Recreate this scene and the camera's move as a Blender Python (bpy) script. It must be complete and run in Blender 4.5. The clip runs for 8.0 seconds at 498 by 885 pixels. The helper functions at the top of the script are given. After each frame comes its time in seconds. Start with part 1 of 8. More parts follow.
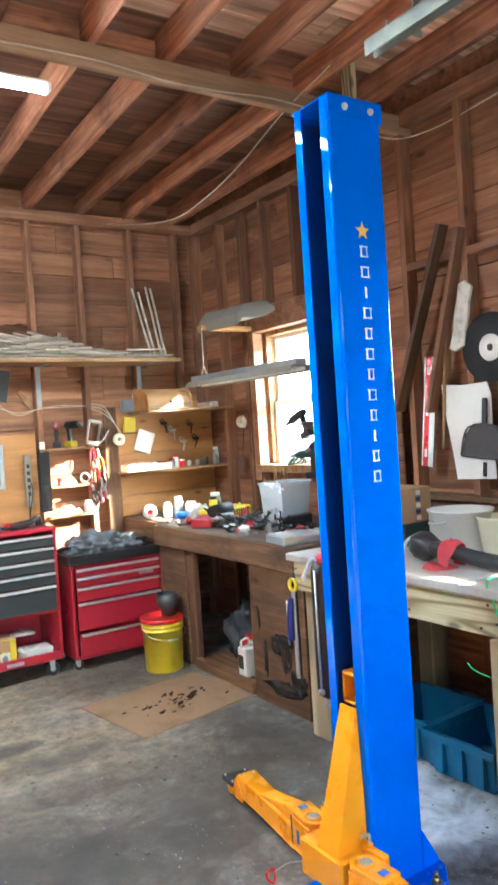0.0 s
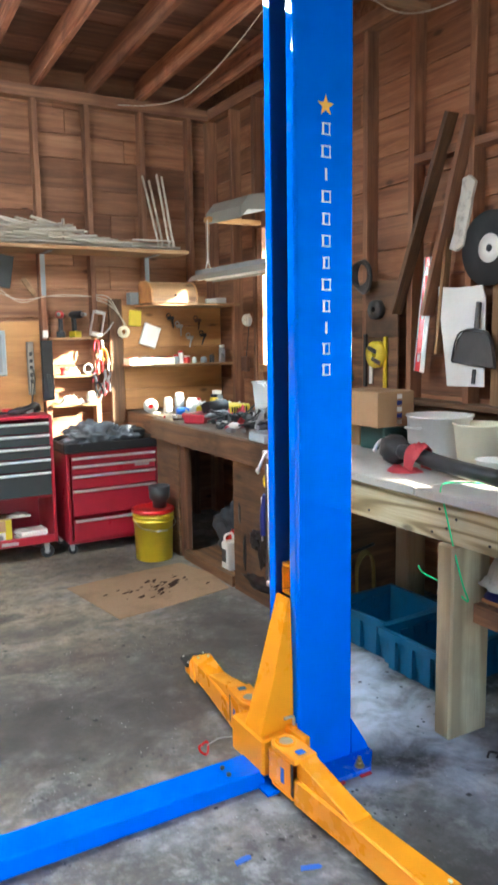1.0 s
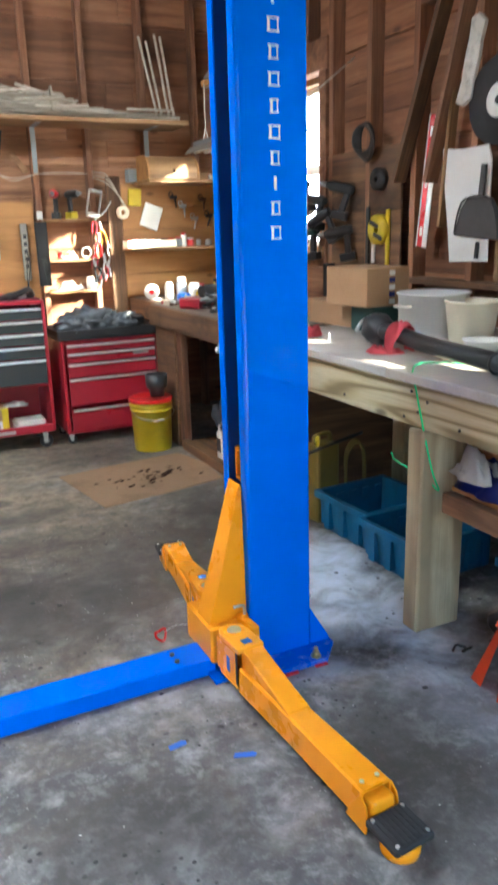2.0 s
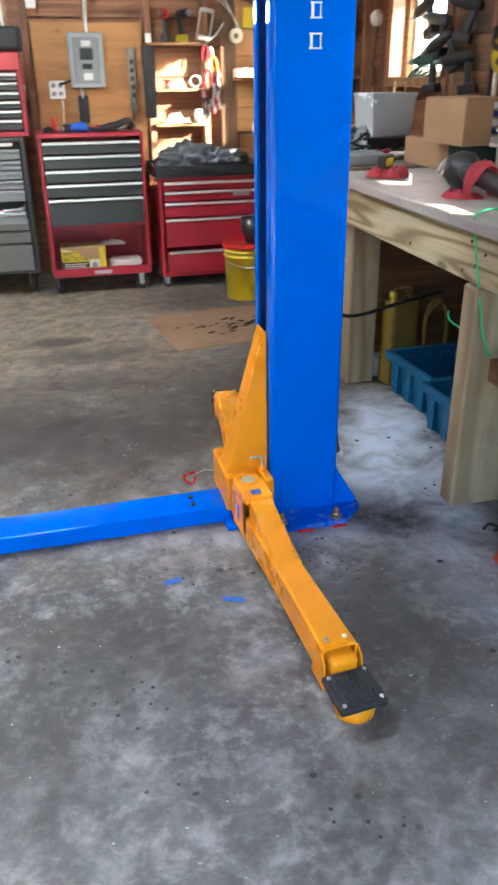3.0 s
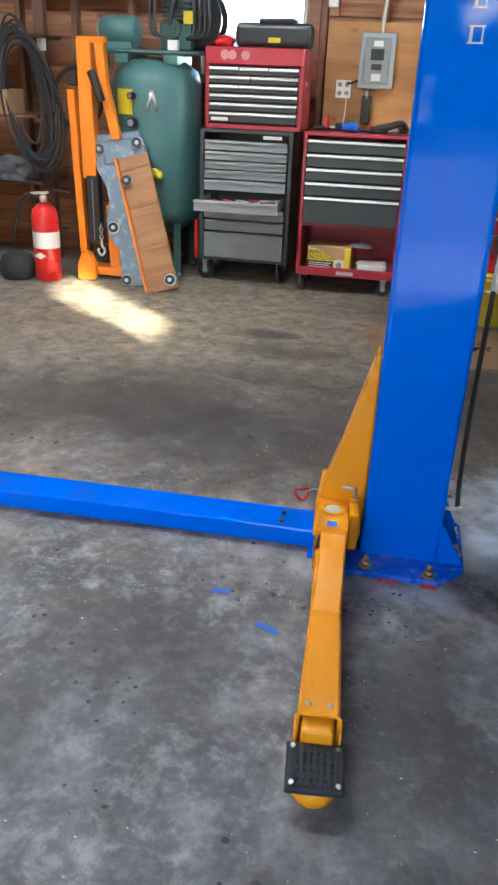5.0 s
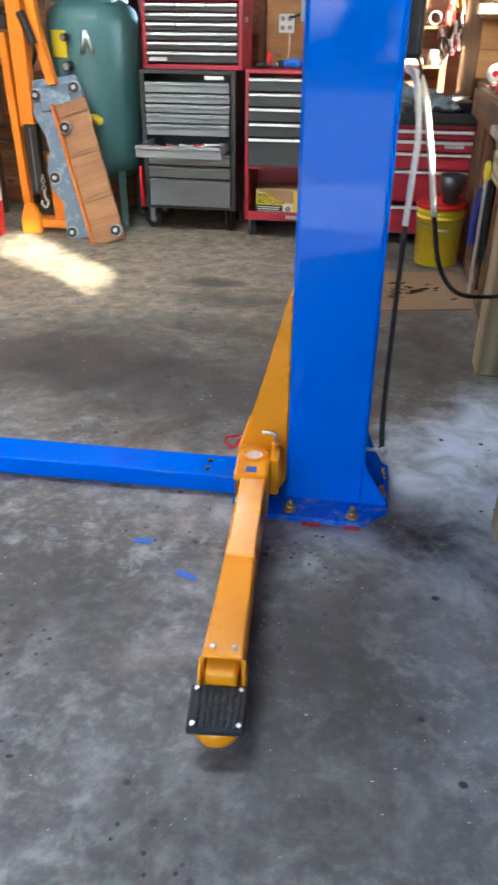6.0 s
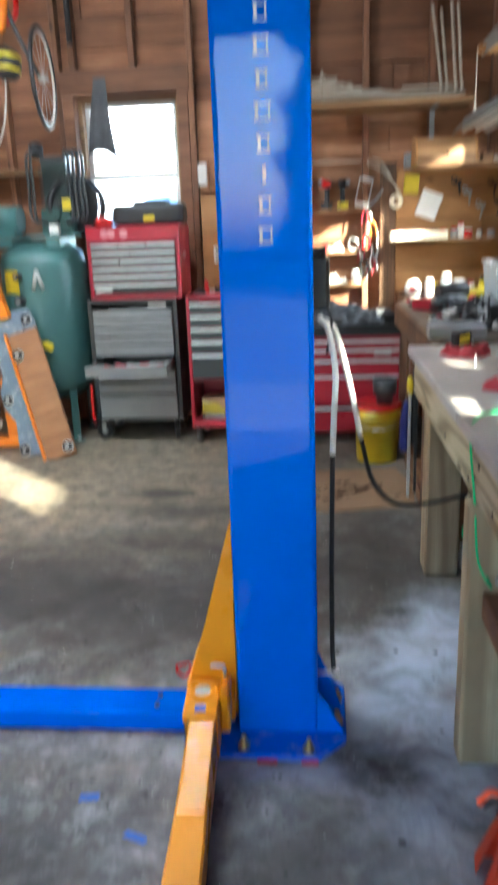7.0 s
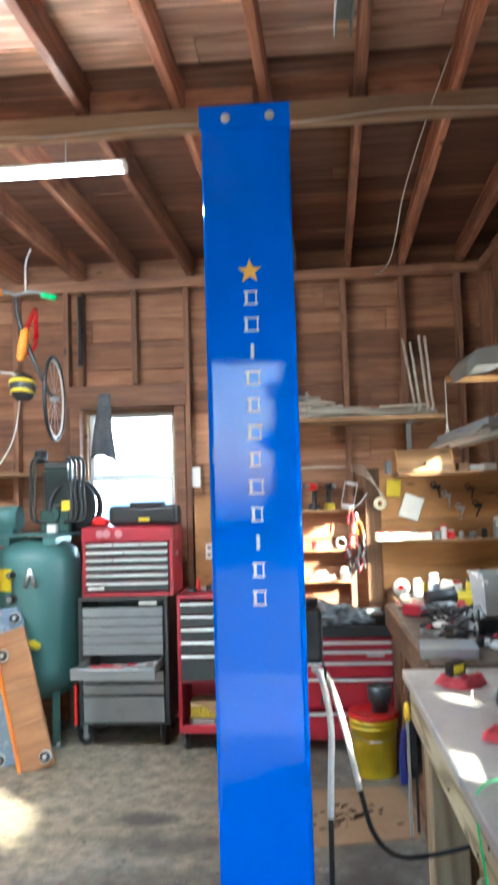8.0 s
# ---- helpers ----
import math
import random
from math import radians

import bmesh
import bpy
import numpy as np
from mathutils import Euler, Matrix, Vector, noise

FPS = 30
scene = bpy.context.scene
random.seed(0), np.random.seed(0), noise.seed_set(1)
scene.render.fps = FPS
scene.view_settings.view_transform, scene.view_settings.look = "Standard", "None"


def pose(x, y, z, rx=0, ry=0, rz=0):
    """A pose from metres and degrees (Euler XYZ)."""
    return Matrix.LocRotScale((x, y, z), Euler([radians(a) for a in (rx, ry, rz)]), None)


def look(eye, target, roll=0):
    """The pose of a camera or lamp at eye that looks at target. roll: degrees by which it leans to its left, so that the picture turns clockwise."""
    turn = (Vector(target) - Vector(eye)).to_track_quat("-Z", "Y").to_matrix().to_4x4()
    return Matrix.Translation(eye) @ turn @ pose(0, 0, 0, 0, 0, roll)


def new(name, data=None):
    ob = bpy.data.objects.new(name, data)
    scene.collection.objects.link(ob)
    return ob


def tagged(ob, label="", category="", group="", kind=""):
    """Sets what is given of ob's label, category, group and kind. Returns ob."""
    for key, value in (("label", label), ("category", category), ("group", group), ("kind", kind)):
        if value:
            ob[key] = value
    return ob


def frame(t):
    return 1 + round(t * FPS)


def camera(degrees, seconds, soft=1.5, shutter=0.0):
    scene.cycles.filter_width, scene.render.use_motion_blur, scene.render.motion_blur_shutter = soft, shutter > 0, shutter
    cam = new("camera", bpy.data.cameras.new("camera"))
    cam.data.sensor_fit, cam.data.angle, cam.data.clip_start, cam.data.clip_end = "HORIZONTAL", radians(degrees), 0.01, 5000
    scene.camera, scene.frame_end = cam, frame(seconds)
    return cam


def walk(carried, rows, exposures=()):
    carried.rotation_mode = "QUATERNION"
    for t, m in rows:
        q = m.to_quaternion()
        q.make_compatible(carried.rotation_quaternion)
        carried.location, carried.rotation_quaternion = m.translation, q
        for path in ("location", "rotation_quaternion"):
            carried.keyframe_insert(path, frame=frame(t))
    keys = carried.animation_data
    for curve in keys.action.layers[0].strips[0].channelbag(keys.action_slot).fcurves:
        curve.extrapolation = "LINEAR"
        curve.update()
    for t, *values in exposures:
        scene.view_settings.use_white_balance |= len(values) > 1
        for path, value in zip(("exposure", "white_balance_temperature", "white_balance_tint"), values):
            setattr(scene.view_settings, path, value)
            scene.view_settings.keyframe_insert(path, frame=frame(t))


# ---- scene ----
cam = camera(36.7, 8.0, soft=2.6, shutter=0.45)
PATH = [
    (0, (0.034, 0.159, 1.699), (1.124, 1.835, 1.659), -3.7),
    (0.5, (0.122, 0.111, 1.652), (1.214, 1.781, 1.505), -2.5),
    (1, (0.349, 0.009, 1.614), (1.321, 1.734, 1.335), -0.9),
    (1.2, (0.408, -0.01, 1.592), (1.354, 1.72, 1.271), -0.8),
    (2.3, (0.85, 0.036, 1.468), (1.606, 1.762, 0.797), -1.5),
    (2.5, (0.908, 0.042, 1.445), (1.597, 1.756, 0.679), -1.2),
    (3, (1.144, -0.025, 1.416), (1.571, 1.719, 0.535), -0.7),
    (3.5, (1.333, 0.011, 1.403), (1.616, 1.774, 0.502), 1.0),
    (4, (1.468, 0.121, 1.383), (1.465, 1.903, 0.475), 1.9),
    (4.2, (1.542, 0.164, 1.364), (1.359, 1.944, 0.471), 3.0),
    (5.3, (1.795, 0.068, 1.393), (1.474, 1.837, 0.517), 2.3),
    (5.5, (1.823, 0.055, 1.382), (1.518, 1.816, 0.483), 2.7),
    (6, (1.949, 0.149, 1.366), (1.682, 1.868, 0.38), 0.6),
    (6.5, (2.018, 0.187, 1.354), (1.8, 1.924, 0.388), -1.9),
    (6.7, (2.0, 0.185, 1.425), (1.803, 1.99, 0.597), -1.7),
    (6.9, (2.009, 0.19, 1.488), (1.82, 2.075, 0.842), -1.9),
    (7, (2.018, 0.192, 1.513), (1.825, 2.105, 0.966), -2.1),
    (7.5, (1.987, 0.15, 1.661), (1.809, 2.138, 1.522), -1.6),
    (8, (2.013, 0.173, 1.767), (1.865, 2.163, 1.906), -1.7),
]
EXPOSURES = [(0, 4.25, 5640, 0), (1, 4.03, 5660, 0), (2.5, 3.79, 5850, 4), (3.5, 3.67, 5890, 5), (4.1, 3.5, 5860, 5), (5.5, 3.53, 5850, 5), (6.5, 3.64, 5850, 5), (7, 3.48, 5620, 2), (8, 3.8, 5520, 0)]
walk(cam, [(t, look(eye, target, roll)) for t, eye, target, roll in PATH], EXPOSURES)

# ---- world, sun and lamps ----
SUN_EL = radians(23)
world = bpy.data.worlds.new("sky")
scene.world = world
world.use_nodes = True
wn = world.node_tree
sky = wn.nodes.new("ShaderNodeTexSky")
sky.sky_type = "NISHITA"
sky.sun_disc = False
sky.sun_elevation = SUN_EL
sky.sun_rotation = radians(132.2)
sky.air_density, sky.dust_density = 1.2, 2.0
wn.nodes["Background"].inputs["Strength"].default_value = 0.15
wn.links.new(sky.outputs[0], wn.nodes["Background"].inputs["Color"])
sun_data = bpy.data.lights.new("sun", "SUN")
sun_data.energy, sun_data.angle, sun_data.color = 5.0, radians(1.5), (1.0, 0.87, 0.66)
sun = new("sun", sun_data)
sun.matrix_world = look((3.5 + 7.4, 0.8 - 6.72, 2.2 + 4.245), (3.5, 0.8, 2.2))
# the sky's light in the opening of the window by the old bench
pane_data = bpy.data.lights.new("window_light", "AREA")
pane_data.shape, pane_data.size, pane_data.size_y = "RECTANGLE", 0.98, 0.6
pane_data.energy, pane_data.color = 0.9, (0.93, 0.97, 1.0)
pane_light = new("window_light", pane_data)
pane_light.matrix_world = pose(3.66, 4.87, 1.93, 0, 90, 0)


# ---- helpers for meshes ----
def bm_box(bm, x0, x1, y0, y1, z0, z1, bev=0.0, m=None, seg=1):
    r = bmesh.ops.create_cube(bm, size=1.0)
    vs = r["verts"]
    for v in vs:
        v.co = Vector(((x0 + x1) / 2 + v.co.x * (x1 - x0), (y0 + y1) / 2 + v.co.y * (y1 - y0), (z0 + z1) / 2 + v.co.z * (z1 - z0)))
    if bev > 0:
        es = list({e for v in vs for e in v.link_edges})
        rb = bmesh.ops.bevel(bm, geom=es, offset=bev, segments=seg, affect="EDGES", profile=0.5)
        vs = list({v for f in rb["faces"] for v in f.verts} | {v for v in vs if v.is_valid})
    if m is not None:
        for v in vs:
            v.co = m @ v.co
    return bm


def box_bm(*a, **k):
    return bm_box(bmesh.new(), *a, **k)


def bm_rings(bm, rings, caps=True, smooth=True, closed=False):
    """Skins a list of rings of points."""
    vr = [[bm.verts.new(p) for p in ring] for ring in rings]
    n = len(vr[0])
    pairs = list(zip(vr, vr[1:])) + ([(vr[-1], vr[0])] if closed else [])
    for a, b in pairs:
        for i in range(n):
            f = bm.faces.new((a[i], a[(i + 1) % n], b[(i + 1) % n], b[i]))
            f.smooth = smooth
    if caps and not closed:
        bm.faces.new(vr[0][::-1])
        bm.faces.new(vr[-1])
    return bm


def frame_of(d):
    d = Vector(d).normalized()
    u = d.cross(Vector((0, 0, 1)))
    if u.length < 1e-3:
        u = Vector((1, 0, 0))
    u.normalize()
    return u, d.cross(u)


def bm_cyl(bm, p0, p1, r0, r1=None, seg=18, caps=True):
    p0, p1 = Vector(p0), Vector(p1)
    r1 = r0 if r1 is None else r1
    u, w = frame_of(p1 - p0)
    rings = []
    for p, r in ((p0, r0), (p1, r1)):
        rings.append([p + (u * math.cos(a) + w * math.sin(a)) * r for a in (2 * math.pi * i / seg for i in range(seg))])
    return bm_rings(bm, rings, caps)


def bm_lathe(bm, prof, c=(0, 0, 0), seg=24, m=None, caps=True):
    """A turned body; prof is a list of (radius, height)."""
    c = Vector(c)
    rings = []
    for r, z in prof:
        ring = [Vector((c.x + r * math.cos(a), c.y + r * math.sin(a), c.z + z)) for a in (2 * math.pi * i / seg for i in range(seg))]
        rings.append([m @ p for p in ring] if m is not None else ring)
    return bm_rings(bm, rings, caps)


def spline(pts, n=8):
    """A smooth line through points."""
    pts = [Vector(p) for p in pts]
    if len(pts) < 3:
        return pts
    ext = [pts[0] * 2 - pts[1]] + pts + [pts[-1] * 2 - pts[-2]]
    out = []
    for i in range(1, len(ext) - 2):
        a, b, c, d = ext[i - 1:i + 3]
        for k in range(n):
            t = k / n
            out.append(0.5 * (2 * b + (c - a) * t + (2 * a - 5 * b + 4 * c - d) * t * t + (3 * b - a - 3 * c + d) * t ** 3))
    out.append(pts[-1])
    return out


def bm_tube(bm, pts, r, seg=8, n=8, closed=False):
    line = spline(pts, n)
    u, w = frame_of(line[1] - line[0])
    rings = []
    for i, p in enumerate(line):
        d = (line[min(i + 1, len(line) - 1)] - line[max(i - 1, 0)]).normalized()
        u = (u - d * u.dot(d)).normalized()
        w = d.cross(u)
        rings.append([p + (u * math.cos(a) + w * math.sin(a)) * r for a in (2 * math.pi * k / seg for k in range(seg))])
    return bm_rings(bm, rings, True)


def bm_torus(bm, c, axis, R, r, seg=28, rs=8):
    c = Vector(c)
    u, w = frame_of(axis)
    ax = Vector(axis).normalized()
    rings = []
    for i in range(seg):
        a = 2 * math.pi * i / seg
        o = u * math.cos(a) + w * math.sin(a)
        rings.append([c + o * (R + r * math.cos(b)) + ax * r * math.sin(b) for b in (2 * math.pi * k / rs for k in range(rs))])
    return bm_rings(bm, rings, False, closed=True)


def bm_prism(bm, pts, axis, a, b, bev=0.0):
    """A flat outline pushed along an axis from a to b. pts are the other two coordinates, in xyz order."""
    def full(p, h):
        q = list(p)
        q.insert("xyz".index(axis), h)
        return Vector(q)
    lo = [bm.verts.new(full(p, a)) for p in pts]
    hi = [bm.verts.new(full(p, b)) for p in pts]
    n = len(pts)
    fs = [bm.faces.new(lo), bm.faces.new(hi[::-1])]
    for i in range(n):
        fs.append(bm.faces.new((lo[i], hi[i], hi[(i + 1) % n], lo[(i + 1) % n])))
    bmesh.ops.recalc_face_normals(bm, faces=fs)
    if bev:
        es = list({e for f in fs for e in f.edges})
        bmesh.ops.bevel(bm, geom=es, offset=bev, segments=1, affect="EDGES", profile=0.5)
    return bm


def bm_blob(bm, c, s, seed=0, amp=0.25, freq=3.0, sub=3, flat=None, m=None):
    """A lumpy soft body, for cloth and sacks."""
    r = bmesh.ops.create_icosphere(bm, subdivisions=sub, radius=1.0)
    for v in r["verts"]:
        d = v.co.normalized()
        k = 1 + amp * noise.noise(d * freq + Vector((seed * 7.3, seed * 3.1, seed))) + amp * 0.5 * noise.noise(d * freq * 2.7 + Vector((seed, 5, 2)))
        p = Vector((d.x * s[0] * k, d.y * s[1] * k, d.z * s[2] * k))
        if flat is not None:
            p.z = max(p.z, flat)
        v.co = Vector(c) + (m @ p if m is not None else p)
    for f in {f for v in r["verts"] for f in v.link_faces}:
        f.smooth = True
    return bm


def mesh_of(name, bm, mat):
    me = bpy.data.meshes.new(name)
    bmesh.ops.recalc_face_normals(bm, faces=bm.faces)
    bm.to_mesh(me)
    bm.free()
    if mat is not None:
        me.materials.append(mat)
    return me


def part(name, bm, mat, parent, label=""):
    """One mesh as a child of a thing or a part, in the parent's own coordinates."""
    ob = new(name, mesh_of(name, bm, mat))
    ob.parent = parent
    return tagged(ob, label)


def thing(name, m, label, category, group="", kind=""):
    """The Empty at a thing's base."""
    ob = new(name)
    ob.empty_display_size = 0.05
    ob.matrix_basis = m if isinstance(m, Matrix) else pose(*m)
    return tagged(ob, label, category, group, kind)


def solid(name, bm, mat, m, label, category, group="", kind=""):
    """A thing that is one mesh."""
    ob = new(name, mesh_of(name, bm, mat))
    ob.matrix_basis = m if isinstance(m, Matrix) else pose(*m)
    return tagged(ob, label, category, group, kind)


PLANKS = {}


def plank(name, mat, parent, length, w, t, m, bev=0.003):
    """A board along its own x, centred; alike boards share a mesh."""
    key = (round(length, 3), round(w, 3), round(t, 3), mat.name)
    if key not in PLANKS:
        PLANKS[key] = mesh_of(name, box_bm(-length / 2, length / 2, -w / 2, w / 2, -t / 2, t / 2, bev), mat)
    ob = new(name, PLANKS[key])
    ob.matrix_basis = m
    if parent is not None:
        ob.parent = parent
    return ob


# ---- materials ----
class Nodes:
    """A short way to write node trees."""
    def __init__(self, name):
        self.mat = bpy.data.materials.new(name)
        self.mat.use_nodes = True
        self.t = self.mat.node_tree
        self.b = self.t.nodes["Principled BSDF"]

    def n(self, kind, **props):
        nd = self.t.nodes.new("ShaderNode" + kind)
        for k, v in props.items():
            if k == "data_type":
                nd.data_type = v
            elif k == "operation":
                nd.operation = v
            elif k == "blend_type":
                nd.blend_type = v
            elif k == "feature":
                nd.feature = v
        return nd

    def link(self, a, b):
        self.t.links.new(a, b)

    def coords(self, scale=(1, 1, 1), kind="Object", vary=True):
        tc = self.n("TexCoord")
        mp = self.n("Mapping")
        src = tc.outputs[kind]
        if vary:
            oi = self.n("ObjectInfo")
            mul = self.n("Math", operation="MULTIPLY")
            mul.inputs[1].default_value = 37.0
            self.link(oi.outputs["Random"], mul.inputs[0])
            add = self.n("VectorMath", operation="ADD")
            self.link(src, add.inputs[0])
            self.link(mul.outputs[0], add.inputs[1])
            src = add.outputs[0]
        mp.inputs["Scale"].default_value = scale
        self.link(src, mp.inputs["Vector"])
        return mp.outputs[0]

    def noise(self, vec, scale, detail=5, rough=0.55, dist=0.0):
        nd = self.n("TexNoise")
        nd.inputs["Scale"].default_value = scale
        nd.inputs["Detail"].default_value = detail
        nd.inputs["Roughness"].default_value = rough
        nd.inputs["Distortion"].default_value = dist
        self.link(vec, nd.inputs["Vector"])
        return nd.outputs["Fac"]

    def ramp(self, fac, stops):
        nd = self.n("ValToRGB")
        el = nd.color_ramp.elements
        while len(el) < len(stops):
            el.new(0.5)
        for e, (p, c) in zip(el, stops):
            e.position = p
            e.color = (*c, 1) if len(c) == 3 else c
        self.link(fac, nd.inputs[0])
        return nd.outputs[0]

    def grey(self, fac, lo, hi, a=0.0, b=1.0):
        nd = self.n("MapRange")
        nd.inputs["From Min"].default_value, nd.inputs["From Max"].default_value = lo, hi
        nd.inputs["To Min"].default_value, nd.inputs["To Max"].default_value = a, b
        self.link(fac, nd.inputs["Value"])
        return nd.outputs[0]

    def mix(self, fac, a, b, blend="MIX"):
        nd = self.n("Mix", data_type="RGBA", blend_type=blend)
        for i, v in ((0, fac), (6, a), (7, b)):
            if isinstance(v, (int, float)):
                nd.inputs[i].default_value = v
            elif isinstance(v, tuple):
                nd.inputs[i].default_value = (*v, 1)
            else:
                self.link(v, nd.inputs[i])
        return nd.outputs[2]

    def bump(self, h, strength=0.3, dist=0.01):
        nd = self.n("Bump")
        nd.inputs["Strength"].default_value = strength
        nd.inputs["Distance"].default_value = dist
        self.link(h, nd.inputs["Height"])
        self.link(nd.outputs[0], self.b.inputs["Normal"])

    def set(self, **kw):
        for k, v in kw.items():
            sock = self.b.inputs[k.replace("_", " ")]
            if isinstance(v, (int, float)):
                sock.default_value = v
            elif isinstance(v, tuple):
                sock.default_value = (*v, 1) if len(v) == 3 else v
            else:
                self.link(v, sock)
        return self.mat


def wood(name, dark, mid, light, rough=0.7, tint=0.35, stain=0.5, ring=9.0, arch=0.0):
    """Boards with the grain along their own x; each board takes a tone of its own."""
    k = Nodes(name)
    v = k.coords((0.5, ring, ring))
    grain = k.noise(v, 2.2, 6, 0.6, 0.8)
    fine = k.noise(k.coords((3, 90, 90)), 2.0, 3, 0.6)
    if arch:
        # arched growth rings of flat-sawn lumber
        low = k.noise(k.coords((0.42, 4.6, 4.6)), 1.2, 2, 0.3)
        mul = k.n("Math", operation="MULTIPLY")
        mul.inputs[1].default_value = arch
        k.link(low, mul.inputs[0])
        sn = k.n("Math", operation="SINE")
        k.link(mul.outputs[0], sn.inputs[0])
        grain = k.grey(sn.outputs[0], -0.95, 0.5, 0.26, 0.74)
    col = k.ramp(grain, [(0.25, dark), (0.5, mid), (0.75, light)])
    col = k.mix(k.grey(fine, 0.35, 0.7, 0.0, 0.35), col, dark)
    oi = k.n("ObjectInfo")
    tone = k.ramp(oi.outputs["Random"], [(0.0, (1 - tint, 1 - tint * 1.1, 1 - tint * 1.2)), (0.5, (1, 1, 1)), (1.0, (1 + tint * 0.5, 1 + tint * 0.4, 1 + tint * 0.3))])
    col = k.mix(1.0, col, tone, "MULTIPLY")
    big = k.noise(k.coords((1, 1.6, 1.6)), 2.6, 4, 0.6)
    col = k.mix(k.grey(big, 0.5, 0.75, 0.0, stain), col, tuple(c * 0.45 for c in dark))
    vo = k.n("TexVoronoi")
    k.link(k.coords((2.4, 5.5, 5.5)), vo.inputs["Vector"])
    vo.inputs["Scale"].default_value = 1.0
    col = k.mix(k.grey(vo.outputs["Distance"], 0.05, 0.12, 0.75, 0.0), col, tuple(c * 0.35 for c in dark))
    k.bump(fine, 0.25, 0.004)
    return k.set(Base_Color=col, Roughness=k.grey(grain, 0.2, 0.8, rough - 0.1, min(1.0, rough + 0.15)))


def paint(name, col, rough=0.35, metal=0.0, wear=0.15, coat=0.0, dirt=(0.05, 0.04, 0.03), size=6.0, spec=0.5):
    """Painted or plain surfaces with soft dirt and fine relief."""
    k = Nodes(name)
    v = k.coords((1, 1, 1))
    big = k.noise(v, size, 5, 0.6)
    fine = k.noise(v, size * 14, 3, 0.6)
    c = k.mix(k.grey(big, 0.5, 0.8, 0.0, wear), col, dirt)
    c = k.mix(k.grey(fine, 0.4, 0.75, 0.0, wear * 0.5), c, tuple(min(1, x * 1.25 + 0.01) for x in col))
    k.bump(fine, 0.05, 0.002)
    return k.set(Base_Color=c, Roughness=k.grey(big, 0.3, 0.8, max(0.02, rough - 0.08), rough + 0.12), Metallic=metal, Coat_Weight=coat, Coat_Roughness=0.08, Specular_IOR_Level=spec)


M = {}
# lighter copy of the old board, with bounced sunlight in its colour
M["board_lit"] = wood("bounce_lit_board", (0.17, 0.075, 0.036), (0.4, 0.2, 0.1), (0.54, 0.3, 0.165), 0.75, 0.3, 0.3)
M["board"] = wood("old_board", (0.12, 0.05, 0.024), (0.3, 0.136, 0.066), (0.44, 0.225, 0.12), 0.8, 0.42, 0.42)
M["stud"] = wood("stud_wood", (0.095, 0.042, 0.022), (0.24, 0.112, 0.058), (0.37, 0.19, 0.1), 0.75, 0.45, 0.5)
M["joist"] = wood("joist_wood", (0.085, 0.034, 0.018), (0.37, 0.15, 0.075), (0.66, 0.33, 0.185), 0.8, 0.5, 0.75)
M["deck"] = wood("deck_board", (0.06, 0.028, 0.014), (0.16, 0.085, 0.045), (0.30, 0.19, 0.11), 0.8, 0.3, 0.5)
M["beam"] = wood("beam_wood", (0.15, 0.09, 0.048), (0.33, 0.20, 0.11), (0.46, 0.31, 0.18), 0.75, 0.2, 0.3)
M["pine"] = wood("treated_pine", (0.19, 0.145, 0.065), (0.41, 0.335, 0.185), (0.52, 0.445, 0.28), 0.65, 0.12, 0.15, 7.0, 100.0)
M["post"] = wood("treated_post", (0.27, 0.205, 0.12), (0.4, 0.32, 0.192), (0.48, 0.4, 0.255), 0.75, 0.12, 0.5, 9.0, 30.0)
M["shelf"] = wood("shelf_wood", (0.12, 0.06, 0.025), (0.30, 0.165, 0.07), (0.44, 0.27, 0.13), 0.65, 0.2, 0.25)
M["ply"] = wood("plywood", (0.23, 0.105, 0.03), (0.42, 0.205, 0.065), (0.55, 0.29, 0.1), 0.6, 0.1, 0.15, 3.0)
M["oldbench"] = wood("old_bench_wood", (0.045, 0.023, 0.011), (0.17, 0.088, 0.04), (0.3, 0.165, 0.078), 0.7, 0.3, 0.85)
M["creeper_wood"] = wood("creeper_wood", (0.2, 0.09, 0.035), (0.37, 0.175, 0.07), (0.47, 0.24, 0.1), 0.6, 0.1, 0.3)
M["pale_strip"] = wood("pale_strip", (0.30, 0.25, 0.18), (0.50, 0.44, 0.35), (0.64, 0.59, 0.5), 0.7, 0.3, 0.2)
M["blue"] = paint("blue_lift_paint", (0.0, 0.118, 0.68), -0.05, 0.0, 0.03, 0.0, (0.0, 0.1, 0.6), 3.0, 0.3)
M["recess_shade"] = paint("shaded_recess_blue", (0.002, 0.045, 0.24), 0.45, 0.0, 0.5, 0.0, (0.004, 0.02, 0.09), 7.0)
M["yellow"] = paint("yellow_lift_paint", (0.8, 0.3, 0.006), 0.3, 0.0, 0.06, 0.0, (0.4, 0.15, 0.008), 5.0, 0.35)
M["red"] = paint("red_enamel", (0.35, 0.013, 0.03), 0.35, 0.0, 0.3, 0.2, (0.07, 0.01, 0.01))
M["brightred"] = paint("bright_red", (0.55, 0.012, 0.012), 0.3, 0.0, 0.1, 0.3)
M["rag"] = paint("red_cloth", (0.62, 0.085, 0.105), 0.95, 0.0, 0.3, 0.0, (0.25, 0.02, 0.02), 20)
M["steel_front"] = paint("grey_drawer", (0.26, 0.275, 0.275), 0.42, 0.0, 0.25, 0.1)
M["dark_front"] = paint("charcoal_drawer", (0.032, 0.036, 0.036), 0.38, 0.0, 0.25, 0.1, (0.08, 0.075, 0.065))
M["chrome"] = paint("bright_metal", (0.72, 0.72, 0.70), 0.4, 0.85, 0.2)
